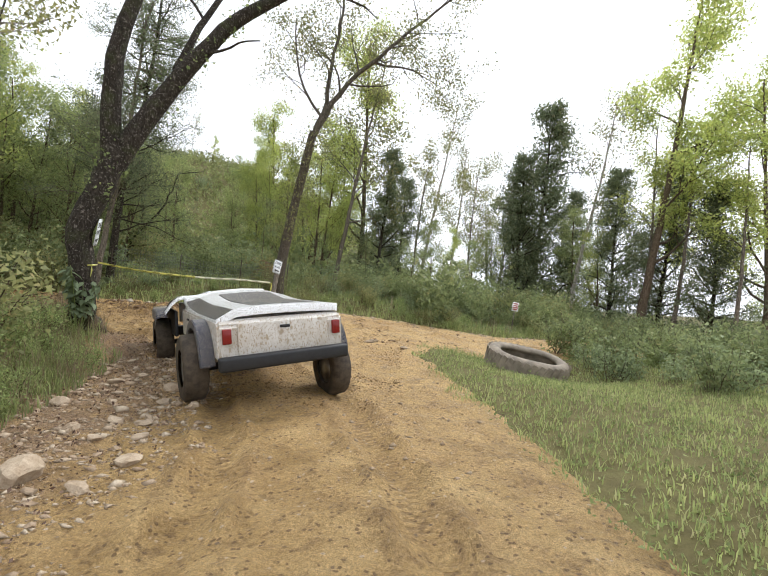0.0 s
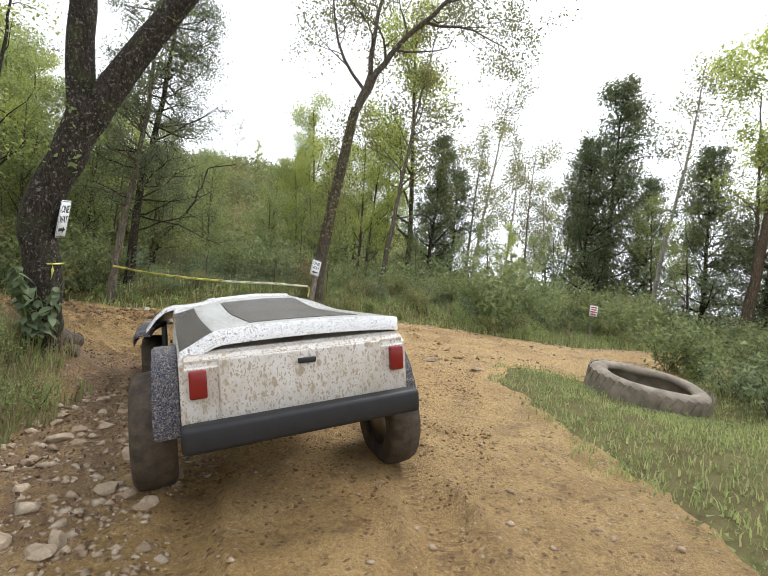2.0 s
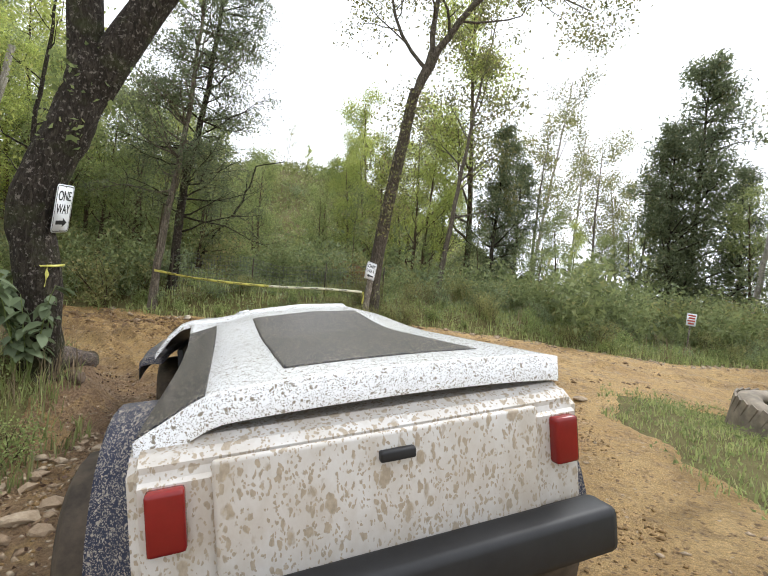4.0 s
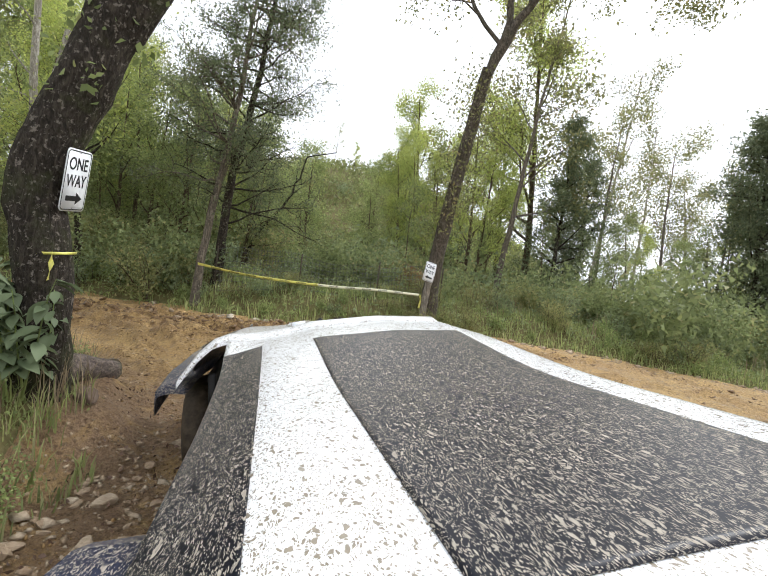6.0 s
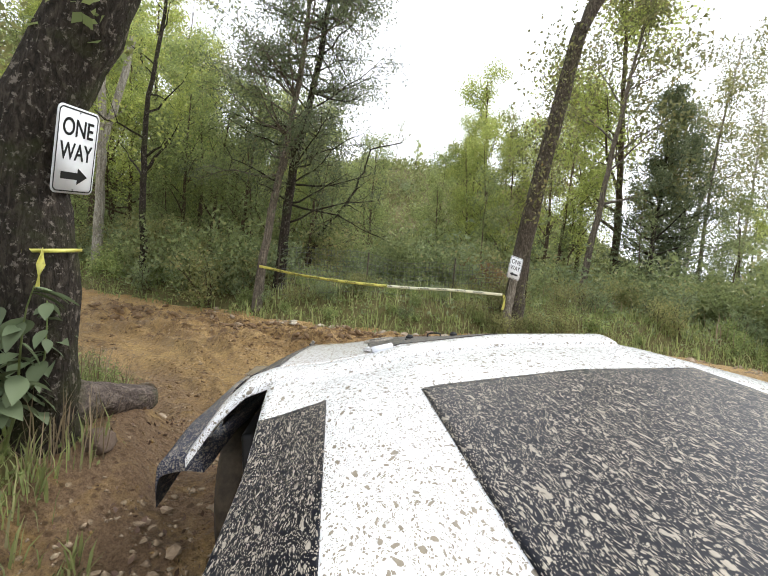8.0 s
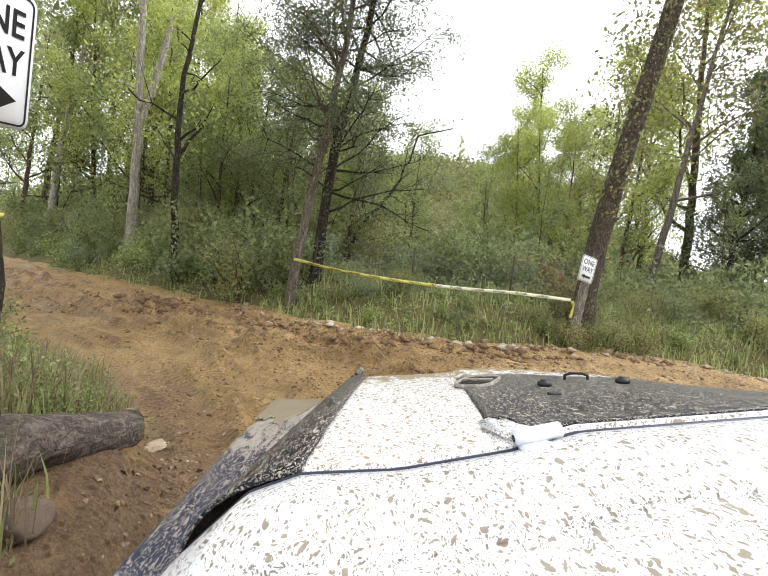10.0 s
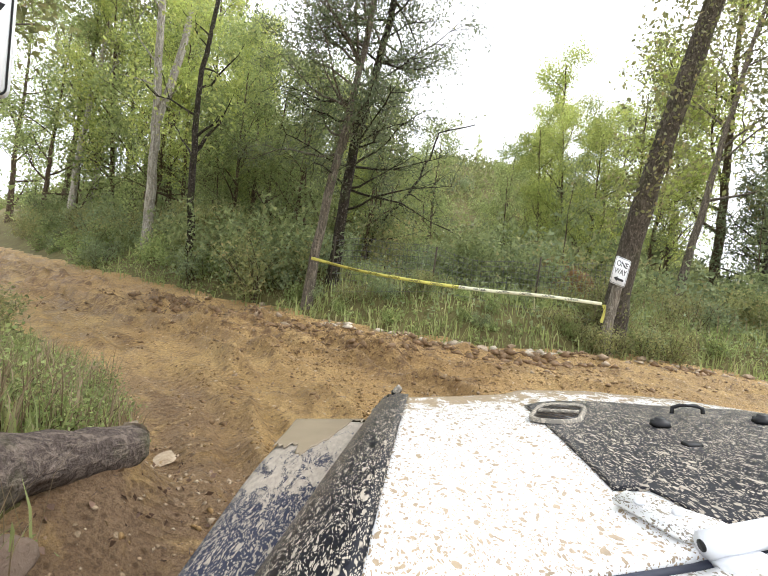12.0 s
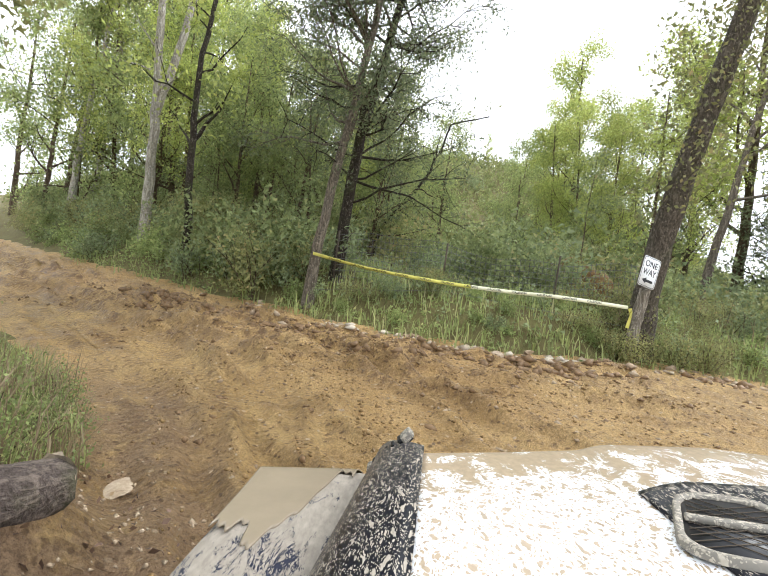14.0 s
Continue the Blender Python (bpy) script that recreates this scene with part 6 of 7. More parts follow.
rs = np.random.RandomState(61)
for x, y, sx, sy, sz in ((-2.12, 4.30, .13, .10, .06), (-1.98, 4.20, .11, .09, .07), (-1.75, 3.06, .12, .08, .05), (-1.76, 3.18, .10, .06, .06), (-3.02, 3.50, .13, .10, .08), (-1.33, 2.16, .12, .10, .06), (-2.10, 3.12, .10, .08, .05),
                         (-1.98, 1.78, .22, .16, .13), (-1.95, 2.60, .08, .06, .05), (-1.60, 2.75, .09, .07, .04), (-2.35, 2.85, .08, .06, .05), (-1.45, 3.55, .07, .06, .04), (-1.90, 3.75, .10, .06, .05), (-2.45, 3.60, .07, .05, .04), (-1.45, 1.70, .10, .08, .05),
                         (-3.30, 5.35, .09, .07, .05), (-2.75, 4.75, .08, .07, .05), (-3.05, 5.05, .07, .06, .05), (-2.95, 4.45, .12, .09, .05), (-2.55, 5.15, .07, .05, .04),
                         (-6.95, 10.60, .17, .10, .06), (-4.75, 11.35, .10, .08, .06), (0.20, 9.48, .15, .09, .06), (1.05, 9.15, .13, .09, .05), (0.35, 9.7, .08, .06, .05), (-5.23, 6.99, .13, .08, .018), (-4.14, 5.79, .12, .10, .08)):
    bm = lump_bm(rs, sx, sy, sz, 3, 0.10)
    ob = part("rock", bm, BROWN_ROCK if x == -4.14 else STONE, smooth=x == -4.14)
    ob.matrix_basis = pose(x, y, z_at(x, y) + sz * 0.25, rs.uniform(-12, 12), rs.uniform(-12, 12), rs.uniform(0, 360))
    tagged(ob, "pale angular limestone rock half bedded in the clay", "rock", "rocks beside the track")


shards = [lump_bm(rs, 1.0, rs.uniform(0.55, 0.9), rs.uniform(0.3, 0.55), 1, 0.3) for _ in range(7)]
shard_data = []
for bm in shards:
    me = bpy.data.meshes.new("rock")
    bm.to_mesh(me)
    bm.free()
    me.materials.append(STONE)
    shard_data.append(me)
count = 0
while count < 120:
    y = rs.uniform(0.6, 6.0)
    x = float(np.interp(y, LEFT_EDGE[:7, 1], LEFT_EDGE[:7, 0])) + rs.uniform(-0.25, 1.0) ** 2 * 1.7
    s = 0.035 + 0.075 * rs.uniform() ** 2.2
    ob = new("rock", shard_data[rs.randint(7)])
    ob.matrix_basis = pose(x, y, z_at(x, y) + s * 0.12, rs.uniform(-14, 14), rs.uniform(-14, 14), rs.uniform(0, 360)) @ Matrix.Scale(s, 4)
    tagged(ob, "flat pale broken stone lying on the track's shoulder", "stone", "stones on the shoulder")
    count += 1

for k in range(34):
    x = rs.uniform(-7.4, -3.9) if k < 26 else rs.uniform(-3.9, 1.5)
    y = float(np.interp(x, FAR_X, FAR_Y)) + rs.normal(-0.12, 0.13)
    s = 0.04 + 0.10 * rs.uniform() ** 2
    ob = new("rock", shard_data[rs.randint(7)])
    ob.matrix_basis = pose(x, y, z_at(x, y) + s * 0.15, rs.uniform(-14, 14), rs.uniform(-14, 14), rs.uniform(0, 360)) @ Matrix.Scale(s, 4)
    tagged(ob, "pale stone lying along the far verge of the track", "stone", "stones along the far verge")


def pebbles(name, xy, lo, hi, rs, material, label, flat=0.6):
    """Many small angular stones in one mesh."""
    base = np.array([(1, 0, 0), (-1, 0, 0), (0, 1, 0), (0, -1, 0), (0, 0, 1), (0, 0, -1)], float)
    tri = np.array([(0, 2, 4), (2, 1, 4), (1, 3, 4), (3, 0, 4), (2, 0, 5), (1, 2, 5), (3, 1, 5), (0, 3, 5)])
    n = len(xy)
    s = (lo + (hi - lo) * rs.uniform(0, 1, n) ** 2.5)[:, None, None]
    j = base[None] * rs.uniform(0.55, 1.3, (n, 6, 1)) + rs.normal(0, 0.22, (n, 6, 3))
    a = rs.uniform(0, 2 * np.pi, n)
    c, q = np.cos(a)[:, None], np.sin(a)[:, None]
    x, y = j[..., 0] * c - j[..., 1] * q, (j[..., 0] * q + j[..., 1] * c) * 0.75
    v = np.stack([x, y, j[..., 2] * flat], -1) * s
    z = top(xy[:, 0], xy[:, 1])
    v = v + np.stack([xy[:, 0], xy[:, 1], z], -1)[:, None] + np.array([0, 0, 0.02]) * s
    f = (tri[None] + 6 * np.arange(n)[:, None, None]).reshape(-1, 3)
    return tagged(new(name, mesh_np(name, v.reshape(-1, 3), f, material)), label, "gravel", kind="stuff")


pebbles("gravel", scatter(rs, 1700, -3.6, -0.9, -0.5, 6.2, lambda x, y, r: (verges(x, y)[0] < 0.35) & (verges(x, y)[0] > -1.9 + 0.5 * lumps(x, y, 1.5)) & (lumps(x, y, 1.7, 3) > -0.5)), 0.014, 0.085, rs, STONE, "loose pale stones on the track's shoulder", 0.38)
pebbles("gravel", scatter(rs, 10000, -3.8, 0.5, -0.5, 7.0, lambda x, y, r: (verges(x, y)[0] < 0.5) & (verges(x, y)[0] > -1.9 + 0.5 * lumps(x, y, 1.5))), 0.008, 0.036, rs, GRAVEL, "fine brown gravel on the track's shoulder")
pebbles("gravel", scatter(rs, 8000, -9, 8, 10, 17.5, lambda x, y, r: (np.abs(verges(x, y)[1] + 0.25) < 0.45) & (r.uniform(0, 1, x.shape) < 0.45)), 0.014, 0.10, rs, STONE, "pale stones along the far edge of the track")
pebbles("gravel", scatter(rs, 5000, -8, 3, 2, 15, lambda x, y, r: (outside(x, y) < -0.2) & (r.uniform(0, 1, x.shape) < 0.25)), 0.010, 0.045, rs, GRAVEL, "scattered stones pressed into the clay")
pebbles("clods", scatter(rs, 2600, -11, 3.5, 8.2, 15, lambda x, y, r: (outside(x, y) < -0.2) & (grainy(x, y, 1.1, 9) > r.uniform(0.55, 1.0, x.shape))), 0.02, 0.085, rs, CLOD, "broken clods of clay thrown up at the junction", 0.55)
pebbles("clods", scatter(rs, 5200, -12, 4, 6, 15, lambda x, y, r: (outside(x, y) < -0.1) & (road_relief(x, y)[1] > 0.3)), 0.015, 0.06, rs, CLOD, "dark clods of churned wet clay")
pebbles("clods", scatter(rs, 30000, -8, 1, 4, 12, lambda x, y, r: (outside(x, y) < -0.1) & (road_relief(x, y)[2] < 0.6) & (grainy(x, y, 1.3, 4) > r.uniform(0.25, 1.0, x.shape))), 0.006, 0.028, rs, CRUMB, "fine crumbs of clay over the track", 0.7)
pebbles("clods", scatter(rs, 9000, -11, -2, 8.5, 14, lambda x, y, r: (np.abs(verges(x, y)[1] + 0.75 + 0.2 * lumps(x, y, 1.1)) < 0.5) & (grainy(x, y, 1.6, 6) > r.uniform(0.25, 0.9, x.shape))), 0.025, 0.12, rs, CLOD, "dark broken clods thrown up along the far edge", 0.6)
pebbles("gravel", scatter(rs, 900, -7.4, -4.0, 10, 13.5, lambda x, y, r: (np.abs(verges(x, y)[1] + 0.12) < 0.20)), 0.02, 0.13, rs, PALE_STONE, "heap of pale stones at the far verge", 0.45)
pebbles("gravel", scatter(rs, 1500, -5.6, -3.0, 5.0, 7.2, lambda x, y, r: (verges(x, y)[0] < 0.3) & (verges(x, y)[0] > -0.9) & (r.uniform(0, 1, x.shape) < 0.7)), 0.006, 0.026, rs, GRAVEL, "small brown stones at the bank's foot", 0.55)
leaf_xy = scatter(rs, 3600, -5.4, -0.8, 0, 7, lambda x, y, r: (verges(x, y)[0] > -1.7) & (verges(x, y)[0] < 0.6))
litter = np.stack([leaf_xy[:, 0], leaf_xy[:, 1], top(leaf_xy[:, 0], leaf_xy[:, 1]) + 0.015], -1)
tagged(new("fallen_leaves", mesh_np("fallen_leaves", *leaves_np(litter, 1, 0.004, 0.036, rs, 0.6, 0.0, flat=0.1), LITTER)), "fallen brown and yellow leaves on the shoulder", "leaves", kind="stuff")


# ---- signs ----
def letters(text, size, m, parent, material, name="lettering", squeeze=0.8):
    cu = bpy.data.curves.new(name, "FONT")
    cu.body, cu.size, cu.align_x, cu.align_y, cu.extrude, cu.offset = text, size, "CENTER", "CENTER", 0.0006, size * 0.012
    tmp = new("tmp_text", cu)
    bpy.context.view_layer.update()
    me = bpy.data.meshes.new_from_object(tmp.evaluated_get(bpy.context.evaluated_depsgraph_get()))
    bpy.data.objects.remove(tmp)
    me.name = name
    me.materials.clear()
    me.materials.append(material)
    ob = new(name, me)
    ob.parent = parent
    ob.matrix_basis = m @ Matrix.Diagonal((squeeze, 1, 1, 1))
    return ob


def one_way(m, flip_arrow, label):
    """A 12 by 18 inch aluminium plate: black border, two words, an arrow; it faces its own +z, up is +y."""
    w, h = 0.305, 0.457
    s = empty("road_sign", m, label, "sign", "one-way signs")
    part("plate", prism_bm(rounded(w, h, 0.035), 0, 0.003), SIGN_WHITE, s, "white sheet-metal plate")
    bm = bmesh.new()
    o, i = rounded(w - 0.020, h - 0.020, 0.028), rounded(w - 0.034, h - 0.034, 0.022)
    a = [bm.verts.new((x, y, 0.0042)) for x, y in o]
    b = [bm.verts.new((x, y, 0.0042)) for x, y in i]
    for k in range(len(a)):
        bm.faces.new((a[k], a[(k + 1) % len(a)], b[(k + 1) % len(a)], b[k]))
    part("border", bm, SIGN_BLACK, s, smooth=False)
    letters("ONE", 0.128, pose(0, 0.118, 0.0042), s, SIGN_BLACK, squeeze=0.84)
    letters("WAY", 0.128, pose(0, -0.008, 0.0042), s, SIGN_BLACK, squeeze=0.78)
    k = -1 if flip_arrow else 1
    arrow = [(-0.095 * k, 0.019), (0.025 * k, 0.019), (0.025 * k, 0.045), (0.10 * k, 0), (0.025 * k, -0.045), (0.025 * k, -0.019), (-0.095 * k, -0.019)]
    part("arrow", prism_bm([(x, y - 0.132) for x, y in (arrow if k > 0 else arrow[::-1])], 0.0038, 0.0046), SIGN_BLACK, s, smooth=False)
    for y in (0.205, -0.205):
        part("nail", cyl_bm(0.005, 0.004, 0.004, Matrix.Translation((0, y, 0.005)), 10), STEEL, s)
    return s


def facing(centre, right, upward):
    r, u = Vector(right).normalized(), Vector(upward)
    u = (u - r * u.dot(r)).normalized()
    n = r.cross(u)
    m = Matrix((r, u, n)).transposed().to_4x4()
    return Matrix.Translation(centre) @ m


one_way(facing((-4.190, 5.612, 2.124), (-0.125, 0.27, 0.045), (0.09, -0.02, 0.45)), False, "white one-way sign with black arrow, nailed tilted to the tree")
one_way(facing((-3.33, 13.34, 2.08), (0.203, 0.222, -0.07), (0.058, 0.095, 0.44)), True, "white one-way sign tilted on a trunk beyond the track")

# small far sign on its stake, its wording too small to read
sc = empty("road_sign", pose(6.2, 19.4, z_at(6.2, 19.4), 0, 7, 15), "small red and white notice on a thin stake by the track", "sign")
part("stake", box_bm(0.045, 0.03, 1.1, (0, 0.02, 0.5), 0.006), POST_WOOD, sc)
face = new("panel")
face.parent = sc
face.matrix_basis = pose(0, 0, 1.15, 90, 0, 0)
part("plate", prism_bm(rounded(0.34, 0.42, 0.02), 0, 0.004), SIGN_WHITE, face)
for k, wd in enumerate((0.26, 0.22, 0.27, 0.2)):
    part("text_bar", box_bm(wd, 0.055, 0.002, (0, 0.14 - 0.09 * k, 0.0052)), SIGN_RED, face, smooth=False)

# ---- wire fence behind the tape ----
F0, F1 = Vector((-8.05, 11.75, 0)), Vector((-3.3, 14.5, 0))
fence = empty("wire_fence", Matrix.Translation(F0), "sagging dark wire mesh fence overgrown with weeds", "fence")
zf0, zf1 = z_at(F0.x, F0.y), z_at(F1.x, F1.y)
ln = (F1 - F0).length
tb = Tubes()
def f_at(u, h):
    p = F0.lerp(F1, u) - F0
    sag = 0.05 * math.sin(u * 9) + 0.04 * math.sin(u * 23)
    return (p.x + 0.05 * math.sin(u * 13), p.y + 0.04 * math.sin(u * 17), zf0 * (1 - u) + zf1 * u + h * (1 + 0.06 * math.sin(u * 7)) + sag * h)
for k in range(9):
    h = 0.08 + 0.105 * k
    tb.add([f_at(u, h) for u in np.linspace(0, 1, 40)], [0.0034] * 40, 4)
for u in np.linspace(0, 1, 70):
    tb.add([f_at(u, h) for h in (0.05, 0.35, 0.65, 0.95)], [0.003] * 4, 4)
ob = new("wire_mesh", tb.mesh("wire_mesh", WIRE))
ob.parent = fence
for u in (0.0, 0.36, 0.70, 1.0):
    q = f_at(u, 0)
    part("post", cyl_bm(0.018, 0.016, 1.25, pose(q[0], q[1], q[2] + 0.38, 2, 3, 0), 8), TYRE_MUD, fence)
tb = Tubes()
tb.add([(0.0, -0.5, z_at(-8.05, 11.25) + 0.28), (2.0, 0.4, z_at(-6, 12.2) + 0.22), (4.4, 1.8, z_at(-3.6, 13.6) + 0.3)], [0.0025] * 3, 4)
ob = new("strand", tb.mesh("strand", WIRE))
ob.parent = fence

# weathered stump post beside the second sign's tree, which holds the tape's end
rs = np.random.RandomState(66)
tb = Tubes()
zp = z_at(-3.46, 13.42)
q, rad = stem([(0, 0, zp - 0.3), (0.01, 0, zp + 0.3), (0.05, 0.02, zp + 0.75), (0.10, 0.03, 1.84)], 0.105, 0.075, 0.1, rs, 0.004)
tb.add(np.vstack([q, q[-1:] + np.array([[0.01, 0, 0.05]])]), np.append(flare(rad, 0.3, 3), 0.012), 12, 0.10, 66)
post = tagged(new("wooden_post", tb.mesh("wooden_post", POST_WOOD)), "pale weathered stump post holding the caution tape", "post")
post.matrix_basis = Matrix.Translation((-3.46, 13.42, 0))

# ---- yellow caution tape ----
def ribbon(name, pts, width, twist, material, label, group=""):
    """A thin band along a line, turning about its length."""
    p = curve(np.array(pts, float), 0.12)
    d = np.gradient(p, axis=0)
    d /= np.linalg.norm(d, axis=1)[:, None]
    up = np.array([0, 0, 1.0]) - d * d[:, 2:3]
    up /= np.linalg.norm(up, axis=1)[:, None]
    sd_ = np.cross(d, up)
    u = np.linspace(0, 1, len(p))
    a = np.array([twist(q) for q in u])[:, None]
    w = up * np.cos(a) + sd_ * np.sin(a)
    nrm = np.cross(d, w) * 0.0006
    v = np.stack([p - w * width / 2 - nrm, p + w * width / 2 - nrm, p + w * width / 2 + nrm, p - w * width / 2 + nrm], 1).reshape(-1, 3)
    n = len(p)
    i = np.arange(n - 1)[:, None] * 4
    f = np.concatenate([i + [k, 4 + k, 4 + (k + 1) % 4, (k + 1) % 4] for k in range(4)])
    return p, d, w, v, f


tape = empty("caution_tape", Matrix(), "long yellow caution tape sagging from trunk to trunk, with black print", "tape")
T_PTS = [(-8.06, 11.17, 1.80), (-7.2, 11.55, 1.66), (-6.2, 12.0, 1.58), (-5.2, 12.45, 1.55), (-4.4, 12.85, 1.56), (-3.55, 13.35, 1.53)]
p, d, w, v, f = ribbon("band", T_PTS, 0.056, lambda u: 0.25 + 0.35 * math.sin(u * 11) - 0.45 * smooth(0.5, 0.62, u) * (1 - smooth(0.85, 0.95, u)), TAPE_YELLOW, "")
# beyond the cut the pale colour paints glare on the twisted band
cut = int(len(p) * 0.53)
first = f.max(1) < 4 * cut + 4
part_np("band", v[:4 * cut + 4], f[first], TAPE_YELLOW, tape, "yellow plastic band")
part_np("band", v[4 * cut:], f[~first] - 4 * cut, TAPE_GLARE, tape, "stretch of the band coloured pale for glare")
for k, i in enumerate(range(3, len(p) - 4, 3)):
    q, e, ww = Vector(p[i].tolist()), Vector(d[i].tolist()), Vector(w[i].tolist())
    nn = e.cross(ww)
    m = Matrix.Translation(q + nn * 0.005) @ Matrix((e, ww, nn)).transposed().to_4x4()
    letters("CAUTION", 0.047, m, tape, SIGN_BLACK, squeeze=1.0)
end = [(-3.52, 13.36, 1.52), (-3.50, 13.36, 1.40), (-3.53, 13.34, 1.22)]
_, _, _, v, f = ribbon("end", end, 0.05, lambda u: 0.3 * u, TAPE_YELLOW, "")
part_np("loose_end", v, f, TAPE_YELLOW, tape, "loose hanging end")

tie = empty("tape_tie", Matrix(), "short knotted strip of yellow caution tape round the tree", "tape")
ring = [(-4.342 + 0.182 * math.cos(a), 5.556 + 0.182 * math.sin(a), 1.58 + 0.02 * math.sin(a)) for a in np.linspace(-0.9, 0.9, 10)]
_, _, _, v, f = ribbon("loop", ring, 0.02, lambda u: 0.3 * math.sin(9 * u), TAPE_YELLOW, "")
part_np("loop", v, f, TAPE_YELLOW, tie)
_, _, _, v, f = ribbon("tail", [(-4.17, 5.48, 1.58), (-4.14, 5.46, 1.50), (-4.16, 5.46, 1.38)], 0.045, lambda u: 0.8 * u, TAPE_YELLOW, "")
part_np("tail", v, f, TAPE_YELLOW, tie)

# ---- the old tyre on the grass ----
def big_tyre(m):
    t = empty("old_tyre", m, "huge worn muddy tyre lying tilted on the grass", "tyre")
    R, H, Ri = 0.86, 0.52, 0.60
    prof = [(Ri, 0.10), (Ri - 0.01, 0.04), (Ri + 0.06, 0.0), (R - 0.12, -0.005), (R - 0.03, 0.04), (R, 0.14), (R + 0.012, H / 2), (R, H - 0.14), (R - 0.03, H - 0.04), (R - 0.12, H + 0.005), (Ri + 0.06, H), (Ri - 0.01, H - 0.04), (Ri, H - 0.10), (Ri + 0.20, H - 0.16), (R - 0.07, H - 0.2), (R - 0.05, H / 2), (R - 0.07, 0.2), (Ri + 0.2, 0.16)]
    n = 72
    bm = bmesh.new()
    rings = []
    for i in range(n):
        a = 2 * math.pi * i / n
        sag = 1 + 0.012 * math.sin(2 * a + 1) + 0.006 * math.sin(5 * a)
        rings.append([bm.verts.new((r * sag * math.cos(a), r * sag * math.sin(a), h + 0.012 * math.sin(3 * a))) for r, h in prof])
    k = len(prof)
    for i in range(n):
        for j in range(k):
            bm.faces.new((rings[i][j], rings[(i + 1) % n][j], rings[(i + 1) % n][(j + 1) % k], rings[i][(j + 1) % k]))
    bmesh.ops.recalc_face_normals(bm, faces=bm.faces[:])
    part("carcass", bm, TYRE_OLD, t, "grey weathered rubber carcass streaked with mud")
    bm = bmesh.new()
    for i in range(36):
        a = 2 * math.pi * (i + 0.3) / 36
        for h in (0.12, 0.40):
            g = bmesh.ops.create_cube(bm, size=1, matrix=Matrix.Translation((0.868 * math.cos(a), 0.868 * math.sin(a), h)) @ pose(0, 0, 0, 0, 0, math.degrees(a)) @ pose(0, 0, 0, 18 if h < 0.3 else -18, 0, 0) @ Matrix.Diagonal((0.022, 0.095, 0.19, 1)))
    part("tread", bm, TYRE_OLD, t, smooth=False)
    return t


big_tyre(pose(4.0, 9.4, z_at(4.0, 9.4) - 0.06, 8, 9, 0) @ Matrix.Scale(1.13, 4))


# ---- sawn-off root stub at the bank's foot, built as a log ----
def root_stub(a, b, r, seed, label):
    rs = np.random.RandomState(seed)
    a, b = np.array(a), np.array(b)
    t = empty("log", Matrix.Translation(a.tolist()), label, "log")
    n, s = 16, 22
    pts = np.array([(b - a) * u + np.array([0, 0, 0.02 * math.sin(u * 5)]) for u in np.linspace(0, 1, n)])
    tb = Tubes()
    tb.add(pts, r * np.interp(np.linspace(0, 1, n), [0, 0.35, 1], [1.5, 1.15, 1.0]) * (1 + 0.05 * np.sin(np.linspace(0, 9, n)) + 0.03 * rs.normal(0, 1, n)), s, 0.075, seed)
    o = new("bark", tb.mesh("bark", ROOT_BARK))
    o.parent = t
    d = Vector((b - a).tolist()).normalized()
    q = d.to_track_quat("Z", "Y").to_matrix().to_4x4()
    bm = bmesh.new()
    bmesh.ops.create_circle(bm, cap_ends=True, segments=22, radius=r * 0.985, matrix=Matrix.Translation((b - a).tolist()) @ q)
    for vtx in bm.verts:
        vtx.co += Vector(rs.normal(0, 0.006, 3))
    cap = bmesh.new()
    bmesh.ops.create_circle(cap, cap_ends=True, segments=22, radius=r * 1.4, matrix=q)
    part("butt_end", cap, ROOT_BARK, t, smooth=False)
    part("sawn_end", bm, ROOT_END, t, "rough sawn end", smooth=False)
    return t


root_stub((-4.36, 5.66, 0.68), (-4.715, 6.48, 0.545), 0.105, 4, "short grey sawn-off root stub at the foot of the tree")


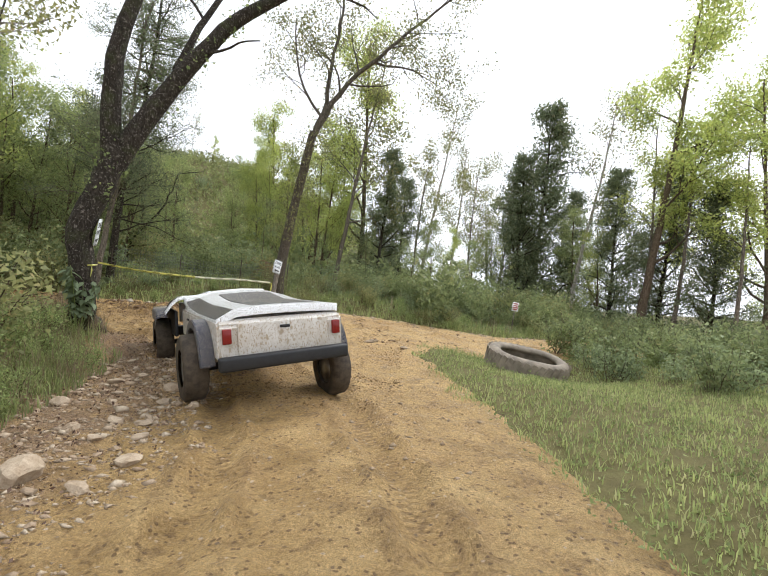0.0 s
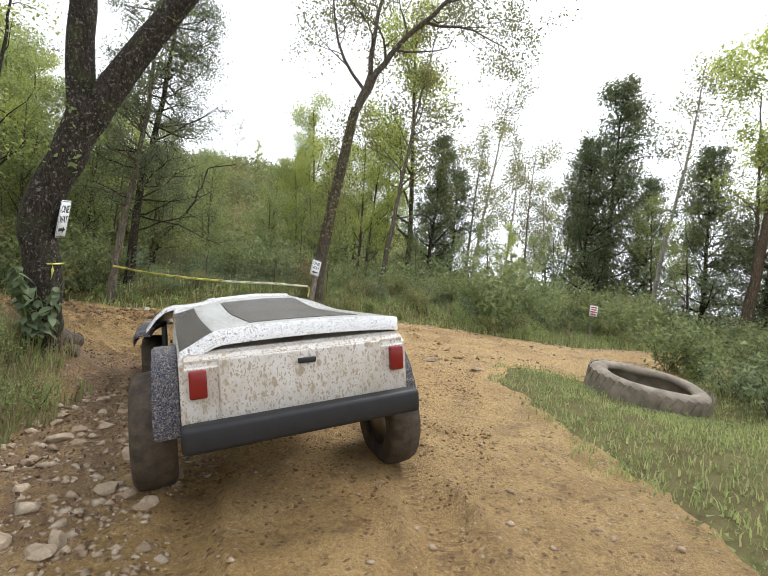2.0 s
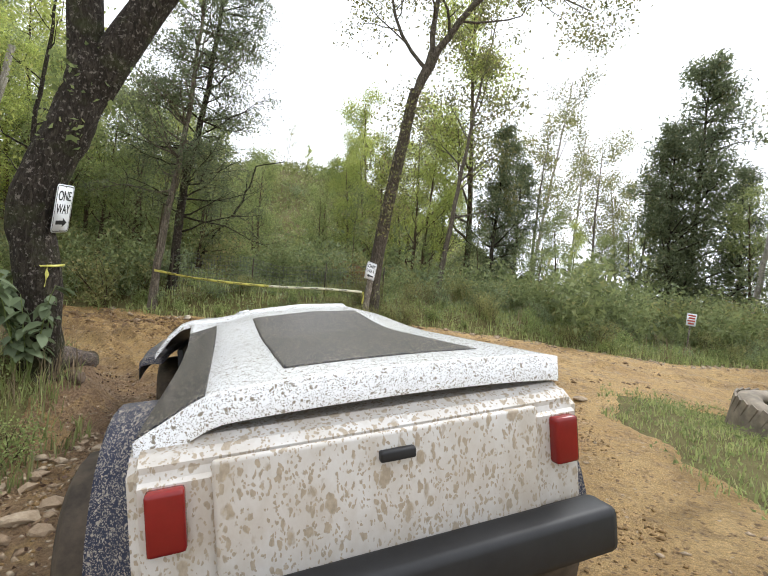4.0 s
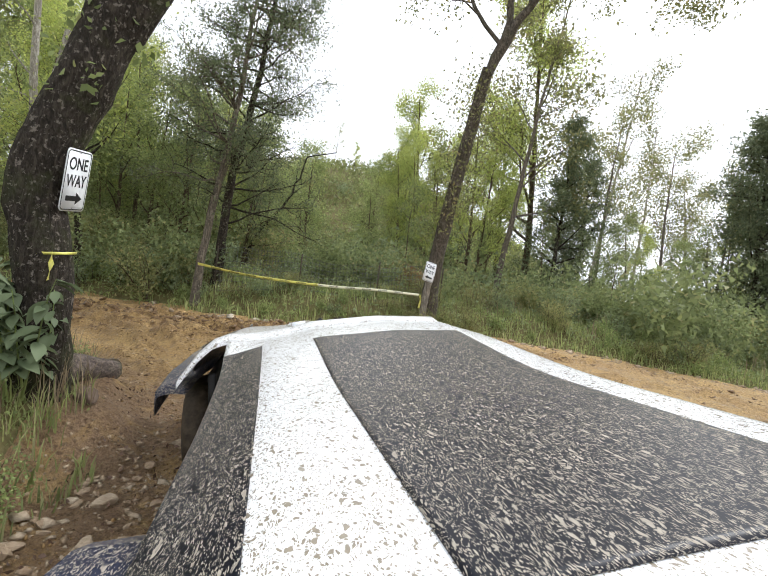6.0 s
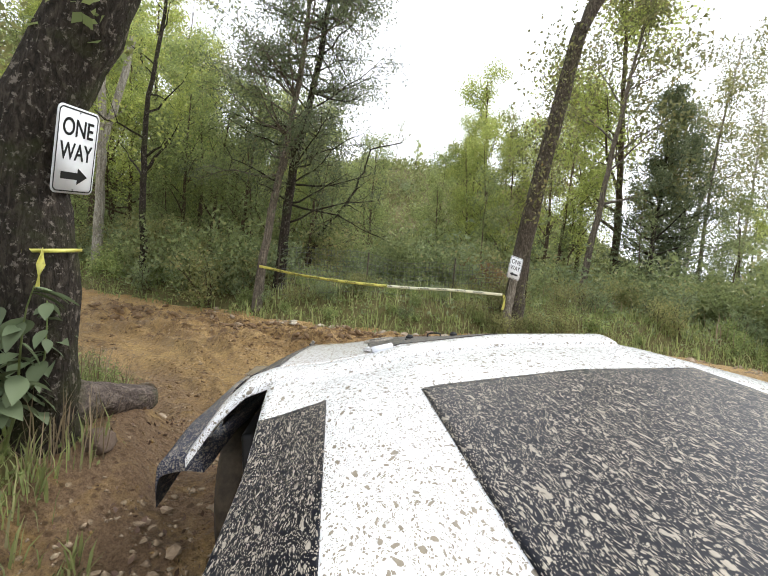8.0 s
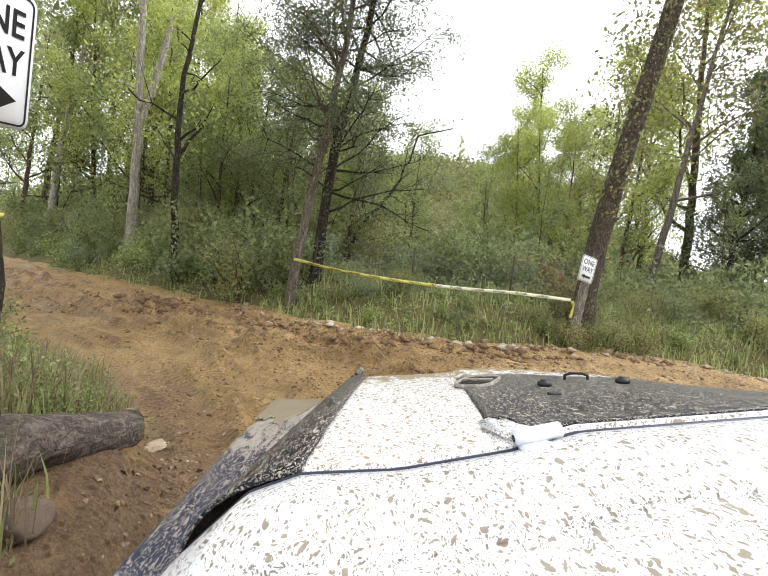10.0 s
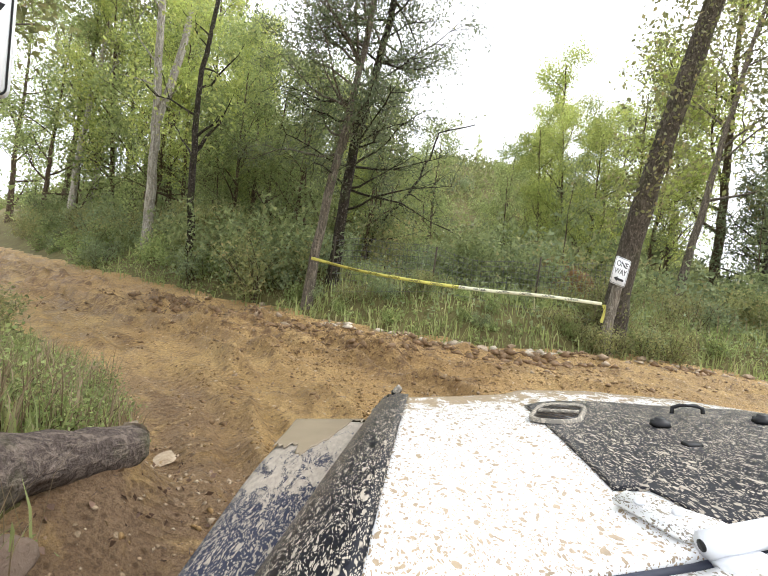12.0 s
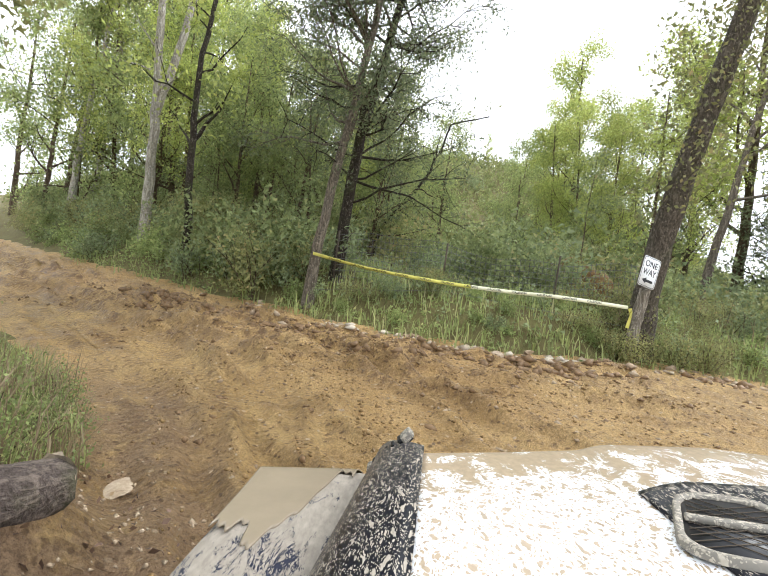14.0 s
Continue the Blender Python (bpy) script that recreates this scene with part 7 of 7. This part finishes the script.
# ---- broad-leaved plant at the foot of the tree ----
def leaf_mesh(name, ln, wd, material):
    """A broad pointed leaf, folded along its midrib and drooping."""
    rows, v, f = 7, [], []
    for i in range(rows):
        u = i / (rows - 1)
        w = wd * math.sin(math.pi * u ** 0.8) * 0.5 + 0.001
        zc = -0.25 * ln * u * u
        v += [(-w, u * ln, zc + 0.18 * w), (0, u * ln, zc - 0.02 * ln), (w, u * ln, zc + 0.18 * w)]
    for i in range(rows - 1):
        for j in range(2):
            f.append((3 * i + j, 3 * i + j + 1, 3 * i + j + 4, 3 * i + j + 3))
    return mesh_np(name, v, f, material, True)


BROAD = leaf_mat("broad_leaf", (0.10, 0.155, 0.065), (0.20, 0.27, 0.13), (0.28, 0.32, 0.13), 0.05, 0.3)
rs = np.random.RandomState(71)
base = Vector((-4.27, 5.40, z_at(-4.27, 5.40)))
plant = empty("broad_leaved_plant", Matrix.Translation(base), "tall weed with drooping broad green leaves by the tree", "plant")
kinds = [leaf_mesh("leaf", 0.15, 0.085, BROAD), leaf_mesh("leaf", 0.11, 0.065, BROAD), leaf_mesh("leaf", 0.18, 0.105, BROAD)]
for k in range(13):
    a = rs.uniform(0, 6.28)
    q, _ = wander(rs, (rs.normal(0, 0.05), rs.normal(0, 0.05), -0.05), (0.22 * math.cos(a), 0.22 * math.sin(a), 1), rs.uniform(0.75, 1.12), 8, 0.06, -0.02)
    tb = Tubes()
    tb.add(q, np.linspace(0.009, 0.003, 9), 5)
    o = new("stem", tb.mesh("stem", LEAF_WEED))
    o.parent = plant
    for j in range(21):
        u = rs.uniform(0.30, 1.0) * 8
        i = min(int(u), 7)
        at = q[i] + (q[i + 1] - q[i]) * (u - i)
        o = new("leaf", kinds[rs.randint(3)])
        o.parent = plant
        az = rs.uniform(0, 360)
        o.matrix_basis = Matrix.Translation(at.tolist()) @ pose(0, 0, 0, 0, 0, az) @ pose(0, 0, 0, rs.uniform(-50, -5), rs.uniform(-20, 20), 0) @ Matrix.Diagonal((1, 1, 1, 1)) @ Matrix.Scale(rs.uniform(0.7, 1.2), 4)
for t in list(KINDS.values()) + [S_NEAR, S_MID, S_BLUE, S_WEED, S_OLIVE]:
    if "used" in t:
        del t["used"]
for o in scene.objects:
    if "used" in o:
        del o["used"]
